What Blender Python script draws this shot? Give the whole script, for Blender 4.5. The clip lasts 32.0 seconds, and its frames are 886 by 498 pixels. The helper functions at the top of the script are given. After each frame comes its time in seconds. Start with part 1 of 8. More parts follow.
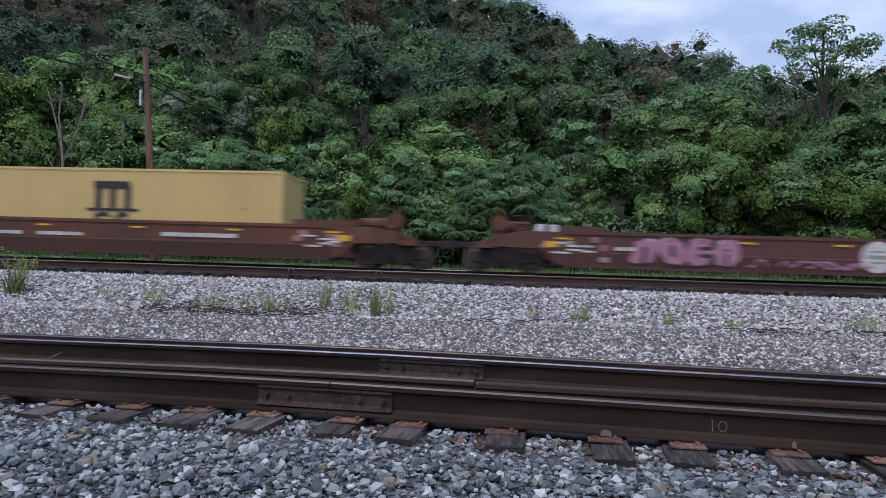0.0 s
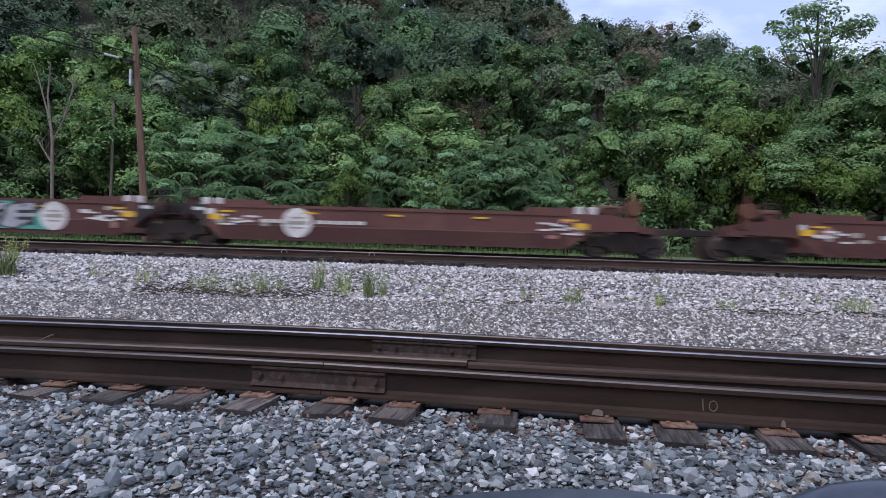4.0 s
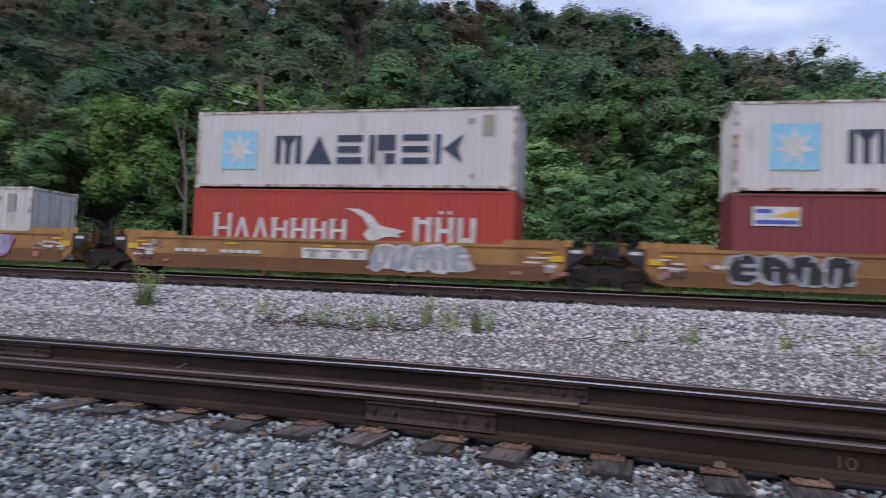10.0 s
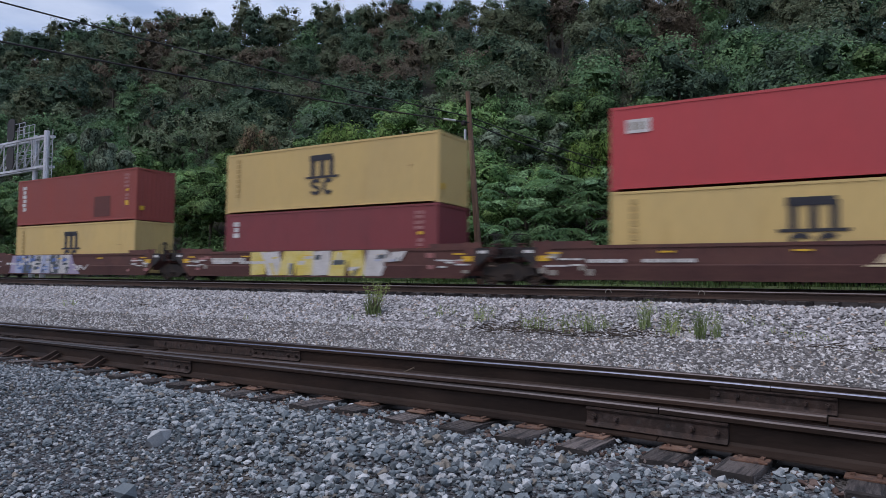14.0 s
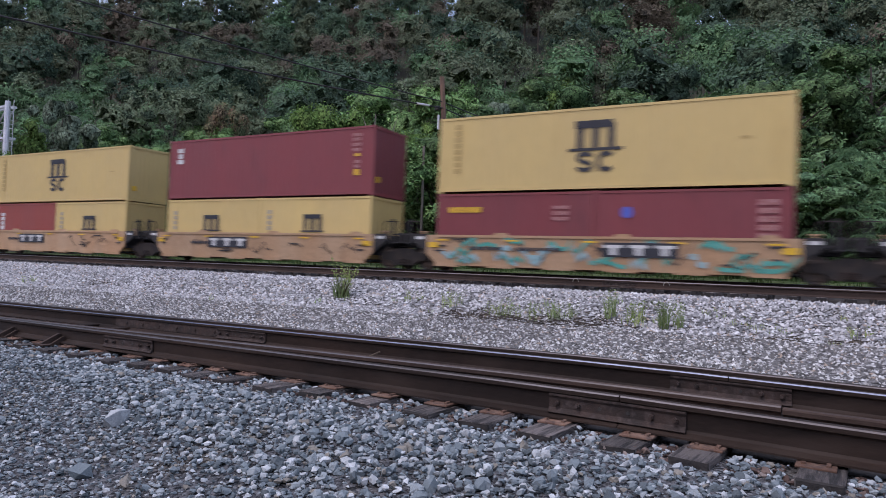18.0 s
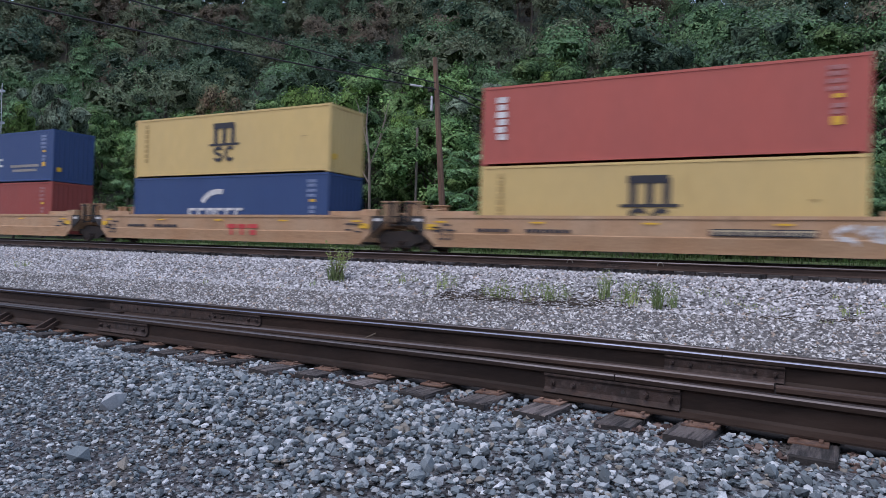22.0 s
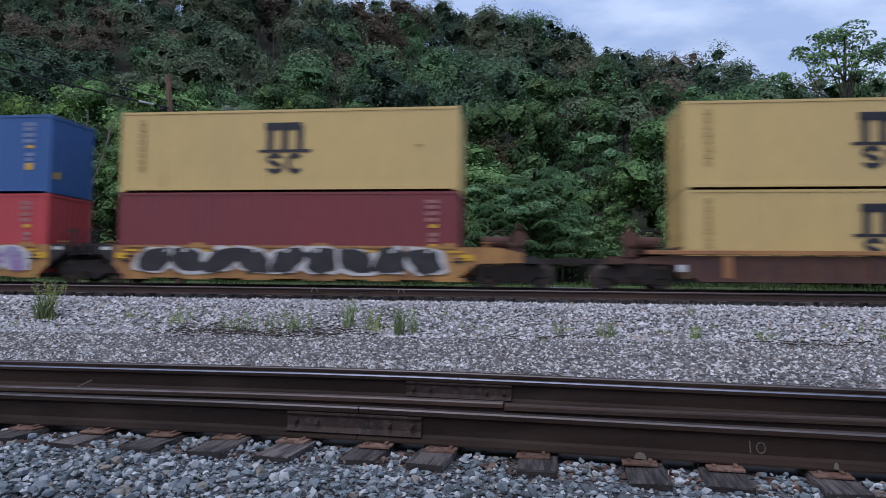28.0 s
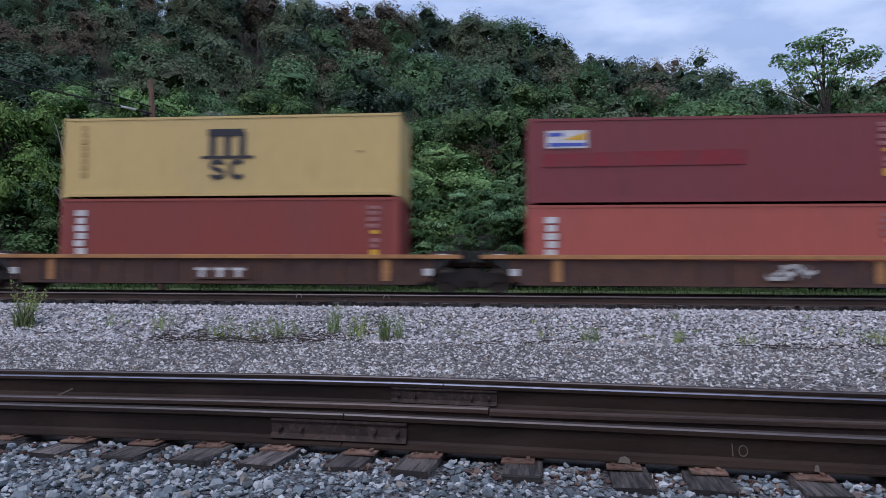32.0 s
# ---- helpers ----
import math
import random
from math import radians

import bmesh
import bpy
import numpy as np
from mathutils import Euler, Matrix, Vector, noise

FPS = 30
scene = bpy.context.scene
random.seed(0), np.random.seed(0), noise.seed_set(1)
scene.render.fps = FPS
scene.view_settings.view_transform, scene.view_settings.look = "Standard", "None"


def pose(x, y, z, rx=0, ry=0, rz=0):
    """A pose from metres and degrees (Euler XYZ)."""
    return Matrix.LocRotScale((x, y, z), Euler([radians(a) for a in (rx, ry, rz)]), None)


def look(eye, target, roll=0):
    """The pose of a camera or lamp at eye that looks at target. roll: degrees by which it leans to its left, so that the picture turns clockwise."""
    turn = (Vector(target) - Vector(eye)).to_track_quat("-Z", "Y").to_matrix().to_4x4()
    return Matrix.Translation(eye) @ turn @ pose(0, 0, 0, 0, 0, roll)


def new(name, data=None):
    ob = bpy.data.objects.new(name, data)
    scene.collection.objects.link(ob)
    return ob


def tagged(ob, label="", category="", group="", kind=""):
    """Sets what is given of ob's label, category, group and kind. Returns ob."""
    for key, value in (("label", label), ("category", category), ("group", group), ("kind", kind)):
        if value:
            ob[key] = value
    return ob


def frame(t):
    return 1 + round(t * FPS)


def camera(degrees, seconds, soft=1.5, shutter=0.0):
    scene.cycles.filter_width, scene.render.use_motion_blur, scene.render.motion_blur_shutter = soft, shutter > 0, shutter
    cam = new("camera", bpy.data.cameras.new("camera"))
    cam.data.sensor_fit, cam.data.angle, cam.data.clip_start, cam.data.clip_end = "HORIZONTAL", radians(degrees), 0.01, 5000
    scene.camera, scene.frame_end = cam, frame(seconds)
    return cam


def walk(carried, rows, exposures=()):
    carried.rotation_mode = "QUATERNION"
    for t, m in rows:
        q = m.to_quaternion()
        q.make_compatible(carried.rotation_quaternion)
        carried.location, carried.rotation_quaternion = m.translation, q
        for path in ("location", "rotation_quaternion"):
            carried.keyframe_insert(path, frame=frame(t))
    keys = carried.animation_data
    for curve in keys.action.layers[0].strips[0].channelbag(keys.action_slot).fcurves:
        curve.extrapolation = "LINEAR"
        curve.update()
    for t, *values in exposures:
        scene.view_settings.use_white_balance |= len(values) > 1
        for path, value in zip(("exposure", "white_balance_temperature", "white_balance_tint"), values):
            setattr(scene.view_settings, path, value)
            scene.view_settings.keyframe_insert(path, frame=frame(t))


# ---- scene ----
cam = camera(66.4, 32.0, 0.9, 0.5)
PATH = [
    (0, (1.467, -4.289, 0.965), (1.126, -2.319, 1.026), 1.0),
    (0.5, (1.466, -4.288, 0.963), (1.128, -2.318, 1.021), 1.0),
    (1, (1.465, -4.296, 0.965), (1.129, -2.325, 1.02), 1.0),
    (1.5, (1.464, -4.284, 0.962), (1.129, -2.313, 1.013), 1.0),
    (2, (1.469, -4.288, 0.964), (1.134, -2.316, 1.003), 0.9),
    (2.5, (1.459, -4.283, 0.96), (1.13, -2.311, 0.995), 1.1),
    (3, (1.468, -4.274, 0.957), (1.14, -2.302, 0.981), 0.8),
    (3.5, (1.468, -4.283, 0.96), (1.143, -2.31, 0.975), 0.9),
    (5.5, (1.465, -4.284, 0.961), (1.152, -2.308, 0.95), 1.0),
    (6, (1.469, -4.28, 0.959), (1.155, -2.305, 0.945), 0.9),
    (6.5, (1.466, -4.281, 0.957), (1.153, -2.305, 0.94), 0.9),
    (7, (1.468, -4.284, 0.958), (1.155, -2.308, 0.937), 0.9),
    (7.5, (1.469, -4.278, 0.959), (1.156, -2.303, 0.936), 0.9),
    (8, (1.466, -4.279, 0.968), (1.149, -2.304, 0.984), 0.9),
    (8.5, (1.465, -4.288, 0.972), (1.139, -2.316, 1.027), 1.2),
    (9, (1.458, -4.303, 0.98), (1.122, -2.333, 1.051), 1.4),
    (9.5, (1.467, -4.305, 0.989), (1.087, -2.344, 1.077), 1.5),
    (10, (1.445, -4.335, 0.993), (0.819, -2.438, 1.096), 1.6),
    (10.5, (1.441, -4.358, 0.991), (0.652, -2.524, 1.101), 1.2),
    (11, (1.456, -4.407, 0.993), (0.48, -2.665, 1.112), 0.6),
    (11.5, (1.446, -4.399, 0.99), (0.314, -2.756, 1.116), 0.2),
    (12, (1.456, -4.396, 0.988), (0.292, -2.774, 1.115), 0.1),
    (12.5, (1.453, -4.391, 0.991), (0.282, -2.775, 1.115), 0.1),
    (13, (1.445, -4.377, 0.997), (0.274, -2.761, 1.118), 0.1),
    (13.5, (1.451, -4.39, 0.99), (0.278, -2.774, 1.104), 0.1),
    (14, (1.453, -4.389, 0.986), (0.28, -2.773, 1.099), 0.1),
    (14.5, (1.457, -4.393, 0.984), (0.285, -2.777, 1.098), 0.1),
    (16.5, (1.457, -4.379, 0.987), (0.304, -2.748, 1.096), 0.3),
    (17, (1.446, -4.369, 0.985), (0.302, -2.731, 1.084), 0.9),
    (17.5, (1.454, -4.369, 0.985), (0.327, -2.718, 1.071), 1.3),
    (18, (1.46, -4.371, 0.982), (0.358, -2.703, 1.054), 1.5),
    (18.5, (1.454, -4.366, 0.981), (0.37, -2.687, 1.038), 1.6),
    (19, (1.452, -4.369, 0.979), (0.374, -2.686, 1.025), 1.6),
    (19.5, (1.457, -4.363, 0.981), (0.377, -2.68, 1.022), 1.3),
    (20, (1.453, -4.365, 0.976), (0.373, -2.681, 1.015), 1.1),
    (20.5, (1.451, -4.37, 0.977), (0.371, -2.687, 1.011), 1.0),
    (21, (1.455, -4.366, 0.977), (0.371, -2.685, 1.006), 1.0),
    (21.5, (1.453, -4.365, 0.975), (0.367, -2.685, 1.0), 1.0),
    (22, (1.452, -4.371, 0.975), (0.365, -2.692, 0.995), 1.1),
    (22.5, (1.445, -4.365, 0.977), (0.359, -2.686, 0.988), 0.9),
    (23, (1.451, -4.37, 0.979), (0.365, -2.69, 0.986), 0.7),
    (23.5, (1.453, -4.366, 0.983), (0.367, -2.686, 0.986), 0.6),
    (24, (1.451, -4.365, 0.992), (0.368, -2.683, 0.998), 0.5),
    (24.5, (1.448, -4.352, 0.993), (0.448, -2.62, 1.011), 0.1),
    (25, (1.44, -4.316, 1.004), (0.587, -2.508, 1.033), -0.1),
    (25.5, (1.403, -4.235, 1.001), (0.71, -2.36, 1.044), -0.4),
    (26, (1.393, -4.226, 0.992), (0.772, -2.326, 1.046), -0.4),
    (26.5, (1.406, -4.243, 1.0), (0.843, -2.325, 1.072), -0.1),
    (28.5, (1.433, -4.278, 1.008), (1.063, -2.316, 1.122), -0.3),
    (29, (1.436, -4.274, 1.004), (1.079, -2.31, 1.125), -0.3),
    (29.5, (1.432, -4.281, 1.009), (1.078, -2.316, 1.132), -0.2),
    (30, (1.433, -4.279, 1.006), (1.079, -2.315, 1.133), -0.3),
    (30.5, (1.434, -4.278, 1.006), (1.079, -2.314, 1.135), -0.3),
    (31, (1.431, -4.283, 1.008), (1.075, -2.319, 1.135), -0.1),
    (31.5, (1.438, -4.279, 1.004), (1.079, -2.315, 1.129), -0.3),
    (32, (1.435, -4.283, 1.009), (1.077, -2.319, 1.132), -0.4),
]
walk(cam, [(t, look(e, g, r)) for t, e, g, r in PATH],
     [(0, 0.38, 7200, 27), (1, 0.55, 7150, 28), (3, 0.55, 7250, 29), (6, 0.82, 7400, 30), (8, 0.63, 7300, 29), (9, 0.38, 7330, 29), (10, 0.42, 7550, 29), (11, 0.44, 7950, 27), (12, 0.22, 7660, 27), (14, 0.2, 7410, 27), (17, 0.2, 7300, 29), (18, 0.58, 7250, 32), (19, 0.56, 6850, 34), (20, 0.57, 6780, 29), (21, 0.56, 7050, 28), (23, 0.58, 7200, 28), (24, 0.64, 7430, 31), (25, 0.62, 7350, 31), (26, 0.55, 7430, 28), (29, 0.13, 6600, 26), (30, 0.2, 6560, 30), (31, 0.2, 6530, 33), (32, 0.2, 6850, 28)])



# ---- plan ----
# x runs along the near track, y away from it, z = 0 on the near sleepers. The far track lies at a slight angle and grade.
FAR_K, FAR_G = 0.0821, -0.01418
FAR_Y, FAR_Z = 19.47, 0.92                      # centre line and rail top at x = 0
AXIS = Vector((1, FAR_K, FAR_G)).normalized()
FAR_TURN = Matrix((AXIS, Vector((-FAR_K, 1, 0)).normalized(), AXIS.cross(Vector((-FAR_K, 1, 0)).normalized()))).transposed()


def on_far(u, v=0.0, w=0.0):
    """A pose on the far track: u along it, v across, w above the rail top."""
    return Matrix.Translation(Vector((0, FAR_Y, FAR_Z)) + AXIS * u + FAR_TURN @ Vector((0, v, w))) @ FAR_TURN.to_4x4()


def smooth(a, b, x):
    s = min(1.0, max(0.0, (x - a) / (b - a)))
    return s * s * (3 - 2 * s)


def lerp_table(table, x):
    if x <= table[0][0]:
        return table[0][1]
    for (a, p), (b, q) in zip(table, table[1:]):
        if x <= b:
            return p + (q - p) * (x - a) / (b - a)
    return table[-1][1]


# height of the tree tops on the ridge, by x
RIDGE = [(-420, 104), (-290, 90), (-239, 82), (-186, 74), (-143, 68.5), (-98, 61), (-60, 55), (-34, 51), (-18, 48), (-10, 46),
         (-2, 43.4), (6, 39.9), (14, 37.2), (21, 34.5), (27, 32.5), (36, 28), (60, 22), (140, 14), (400, 10)]


# the near track dips towards +x from the joint at x = 0
DIP = [(-60, 0.008), (-1, 0.008), (0, 0.0), (1, -0.017), (2, -0.035), (3.2, -0.056), (5, -0.085), (8, -0.12), (60, -0.12)]
# the inner rail of the turnout leaves the near rail at this distance
LEAVING = [(-60, 0.085), (-9.5, 0.085), (-7.5, 0.13), (-5.4, 0.22), (-3.5, 0.31), (-0.5, 0.375), (0.9, 0.42), (1.5, 0.44), (3.4, 0.55), (8, 0.85)]


def dip(x):
    return lerp_table(DIP, x)


def ground_z(x, y):
    yt = y - FAR_K * x
    base = FAR_G * max(-420, min(420, x)) * smooth(3, 14, yt)
    if yt < 5:
        z = -0.045 - 0.20 * smooth(-0.55, -2.6, y) if y < 0 else -0.045
        return z + dip(x) * (1 - smooth(2.5, 5, yt))
    z = base - 0.05 - 0.07 * smooth(3, 9, yt) + 0.64 * smooth(9.6, 13.3, yt) + 0.14 * smooth(16.6, 18.2, yt)
    z += 0.34 * smooth(21.6, 25.5, yt)
    if yt > 28:
        r = (yt - 28) / 80.0
        top = lerp_table(RIDGE, x) - 8.0
        if r < 1:
            z += (top - base) * r ** 1.15
        else:
            z += (top - base) * max(0.1, 1 - 0.35 * (r - 1))
    return z


# ---- light ----
SUN_EL, SUN_AZ = 22.0, 200.0
world = bpy.data.worlds.new("dusk_sky")
scene.world = world
world.use_nodes = True
wt = world.node_tree
wt.nodes.clear()
w_out = wt.nodes.new("ShaderNodeOutputWorld")
w_bg = wt.nodes.new("ShaderNodeBackground")
w_sky = wt.nodes.new("ShaderNodeTexSky")
w_sky.sky_type = "NISHITA"
w_sky.sun_disc = False
w_sky.sun_elevation = radians(SUN_EL)
w_sky.sun_rotation = radians(SUN_AZ)
w_sky.dust_density = 2.0
w_co = wt.nodes.new("ShaderNodeTexCoord")
w_map = wt.nodes.new("ShaderNodeMapping")
w_map.inputs["Scale"].default_value = (3.0, 3.0, 9.0)
w_noise = wt.nodes.new("ShaderNodeTexNoise")
w_noise.inputs["Scale"].default_value = 1.3
w_noise.inputs["Detail"].default_value = 6.0
w_ramp = wt.nodes.new("ShaderNodeValToRGB")
w_ramp.color_ramp.elements[0].color = (0.75, 0.75, 0.75, 1)
w_ramp.color_ramp.elements[0].position, w_ramp.color_ramp.elements[1].position = 0.36, 0.66
w_mix = wt.nodes.new("ShaderNodeMix")
w_mix.data_type = "RGBA"
w_cloud = wt.nodes.new("ShaderNodeTexNoise")
w_cloud.inputs["Scale"].default_value, w_cloud.inputs["Detail"].default_value = 2.1, 5.0
w_bands = wt.nodes.new("ShaderNodeValToRGB")
w_bands.color_ramp.elements[0].color, w_bands.color_ramp.elements[1].color = (3.0, 4.85, 7.7, 1), (4.8, 6.9, 9.6, 1)
w_bands.color_ramp.elements[0].position, w_bands.color_ramp.elements[1].position = 0.40, 0.62
wt.links.new(w_map.outputs["Vector"], w_cloud.inputs["Vector"])
wt.links.new(w_cloud.outputs["Fac"], w_bands.inputs["Fac"])
wt.links.new(w_bands.outputs["Color"], w_mix.inputs[7])
wt.links.new(w_co.outputs["Generated"], w_map.inputs["Vector"])
wt.links.new(w_map.outputs["Vector"], w_noise.inputs["Vector"])
wt.links.new(w_noise.outputs["Fac"], w_ramp.inputs["Fac"])
wt.links.new(w_ramp.outputs["Color"], w_mix.inputs[0])
wt.links.new(w_sky.outputs["Color"], w_mix.inputs[6])
wt.links.new(w_mix.outputs[2], w_bg.inputs["Color"])
w_bg.inputs["Strength"].default_value = 0.100
wt.links.new(w_bg.outputs["Background"], w_out.inputs["Surface"])

sun = new("sun", bpy.data.lights.new("sun", "SUN"))
sun.data.energy, sun.data.angle, sun.data.color = 1.45, radians(40), (0.86, 0.94, 1.0)
sun.matrix_world = look((math.sin(radians(SUN_AZ)) * 50, math.cos(radians(SUN_AZ)) * 50, 50 * math.tan(radians(SUN_EL + 40))), (0, 0, 0))


# ---- materials ----
def material(name, colour, rough=0.6, metal=0.0, second=None, scale=3.0, mix=(0.4, 0.65), fine=40.0, bump=0.1, stretch=(1, 1, 1),
             per_object=0.0, per_island=0.0, dirt=None, dirt_at=(0.55, 0.75), spec=0.4, hue_island=0.0, grain_range=(0.82, 1.15)):
    """A surface of two colours mixed by a broad noise, with fine grain, relief and optional dirt."""
    m = bpy.data.materials.new(name)
    m.use_nodes = True
    t = m.node_tree
    b = t.nodes["Principled BSDF"]
    b.inputs["Roughness"].default_value, b.inputs["Metallic"].default_value = rough, metal
    b.inputs["Specular IOR Level"].default_value = spec
    co = t.nodes.new("ShaderNodeTexCoord")
    mp = t.nodes.new("ShaderNodeMapping")
    mp.inputs["Scale"].default_value = stretch
    t.links.new(co.outputs["Object"], mp.inputs["Vector"])
    vec = mp.outputs["Vector"]
    if per_object:
        info = t.nodes.new("ShaderNodeObjectInfo")
        add = t.nodes.new("ShaderNodeVectorMath")
        add.operation = "ADD"
        mul = t.nodes.new("ShaderNodeMath")
        mul.operation = "MULTIPLY"
        mul.inputs[1].default_value = 37.0
        t.links.new(info.outputs["Random"], mul.inputs[0])
        t.links.new(vec, add.inputs[0])
        t.links.new(mul.outputs[0], add.inputs[1])
        vec = add.outputs[0]

    def noise_at(sc, detail=4.0):
        n = t.nodes.new("ShaderNodeTexNoise")
        n.inputs["Scale"].default_value, n.inputs["Detail"].default_value = sc, detail
        t.links.new(vec, n.inputs["Vector"])
        return n.outputs["Fac"]

    def ramp(fac, lo, hi):
        r = t.nodes.new("ShaderNodeMapRange")
        r.inputs[1].default_value, r.inputs[2].default_value = lo, hi
        t.links.new(fac, r.inputs[0])
        return r.outputs[0]

    def blend(fac, a, c, mode="MIX"):
        x = t.nodes.new("ShaderNodeMix")
        x.data_type, x.blend_type = "RGBA", mode
        for socket, value in ((0, fac), (6, a), (7, c)):
            if isinstance(value, (tuple, float)):
                x.inputs[socket].default_value = value if isinstance(value, float) else (*value, 1)
            else:
                t.links.new(value, x.inputs[socket])
        return x.outputs[2]

    colour_out = colour
    broad = noise_at(scale)
    if second:
        colour_out = blend(ramp(broad, *mix), colour, second)
    grain = noise_at(fine, 3.0)
    hsv = t.nodes.new("ShaderNodeHueSaturation")
    value = t.nodes.new("ShaderNodeMapRange")
    value.inputs[1].default_value, value.inputs[2].default_value = 0.3, 0.7
    value.inputs[3].default_value, value.inputs[4].default_value = grain_range
    t.links.new(grain, value.inputs[0])
    v_out = value.outputs[0]
    for amount, source in ((per_object, "o"), (per_island, "i")):
        if amount:
            if source == "o":
                rnd = info.outputs["Random"]
            else:
                geo = t.nodes.new("ShaderNodeNewGeometry")
                rnd = geo.outputs["Random Per Island"]
            rr = t.nodes.new("ShaderNodeMapRange")
            rr.inputs[3].default_value, rr.inputs[4].default_value = 1 - amount, 1 + amount
            t.links.new(rnd, rr.inputs[0])
            mm = t.nodes.new("ShaderNodeMath")
            mm.operation = "MULTIPLY"
            t.links.new(v_out, mm.inputs[0])
            t.links.new(rr.outputs[0], mm.inputs[1])
            v_out = mm.outputs[0]
            if source == "i" and hue_island:
                wn = t.nodes.new("ShaderNodeTexWhiteNoise")
                wn.noise_dimensions = "1D"
                t.links.new(rnd, wn.inputs["W"])
                hr = t.nodes.new("ShaderNodeMapRange")
                hr.inputs[3].default_value, hr.inputs[4].default_value = 0.5 - hue_island, 0.5 + hue_island
                t.links.new(wn.outputs["Value"], hr.inputs[0])
                t.links.new(hr.outputs[0], hsv.inputs["Hue"])
    if isinstance(colour_out, tuple):
        hsv.inputs["Color"].default_value = (*colour_out, 1)
    else:
        t.links.new(colour_out, hsv.inputs["Color"])
    t.links.new(v_out, hsv.inputs["Value"])
    final = hsv.outputs[0]
    if dirt:
        spots = noise_at(scale * 2.3, 8.0)
        final = blend(ramp(spots, *dirt_at), final, dirt)
    t.links.new(final, b.inputs["Base Color"])
    if bump:
        bp = t.nodes.new("ShaderNodeBump")
        bp.inputs["Strength"].default_value = bump
        bp.inputs["Distance"].default_value = 0.02
        t.links.new(grain, bp.inputs["Height"])
        t.links.new(bp.outputs[0], b.inputs["Normal"])
    return m


def stone_material(name, a, b, c, spread):
    """Crushed stone: the tint changes from piece to piece."""
    m = material(name, a, 0.9, 0, b, 8.0, (0.35, 0.65), 60.0, 0.25, spec=0.1)
    t = m.node_tree
    geo = t.nodes.new("ShaderNodeNewGeometry")
    info = t.nodes.new("ShaderNodeObjectInfo")
    add = t.nodes.new("ShaderNodeMath")
    add.operation = "ADD"
    t.links.new(geo.outputs["Random Per Island"], add.inputs[0])
    t.links.new(info.outputs["Random"], add.inputs[1])
    wn = t.nodes.new("ShaderNodeTexWhiteNoise")
    wn.noise_dimensions = "1D"
    t.links.new(add.outputs[0], wn.inputs["W"])
    r = t.nodes.new("ShaderNodeValToRGB")
    r.color_ramp.interpolation = "CONSTANT"
    stops = [(0.0, a), (0.30, b), (0.56, tuple(x * 0.6 for x in a)), (0.76, c), (0.90, tuple(v * k for v, k in zip(b, (0.86, 0.70, 0.58)))), (0.95, tuple(min(0.68, x * 1.3) for x in c))]
    r.color_ramp.elements[0].color = (*stops[0][1], 1)
    r.color_ramp.elements[1].position, r.color_ramp.elements[1].color = stops[1][0], (*stops[1][1], 1)
    for p, col in stops[2:]:
        e = r.color_ramp.elements.new(p)
        e.color = (*col, 1)
    t.links.new(wn.outputs["Value"], r.inputs["Fac"])
    mul = t.nodes.new("ShaderNodeMix")
    mul.data_type, mul.blend_type = "RGBA", "MULTIPLY"
    mul.inputs[0].default_value = 0.7
    b_node = t.nodes["Principled BSDF"]
    grainsock = b_node.inputs["Base Color"].links[0].from_socket
    soft = t.nodes.new("ShaderNodeHueSaturation")
    soft.inputs["Saturation"].default_value = 0.3
    soft.inputs["Value"].default_value = 2.2
    t.links.new(grainsock, soft.inputs["Color"])
    t.links.new(r.outputs["Color"], mul.inputs[6])
    t.links.new(soft.outputs["Color"], mul.inputs[7])
    t.links.new(mul.outputs[2], b_node.inputs["Base Color"])
    return m


def leaf_material(name, a, b, value=0.3, scale=0.7):
    m = material(name, a, 0.8, 0, b, scale, (0.38, 0.62), 6.0, 0.0, per_object=0.26, per_island=value, spec=0.08, hue_island=0.02)
    t = m.node_tree
    p = t.nodes["Principled BSDF"]
    tr = t.nodes.new("ShaderNodeBsdfTranslucent")
    mx = t.nodes.new("ShaderNodeMixShader")
    mx.inputs[0].default_value = 0.17
    out = t.nodes["Material Output"]
    t.links.new(p.inputs["Base Color"].links[0].from_socket, tr.inputs["Color"])
    t.links.new(p.outputs[0], mx.inputs[1])
    t.links.new(tr.outputs[0], mx.inputs[2])
    t.links.new(mx.outputs[0], out.inputs["Surface"])
    return m


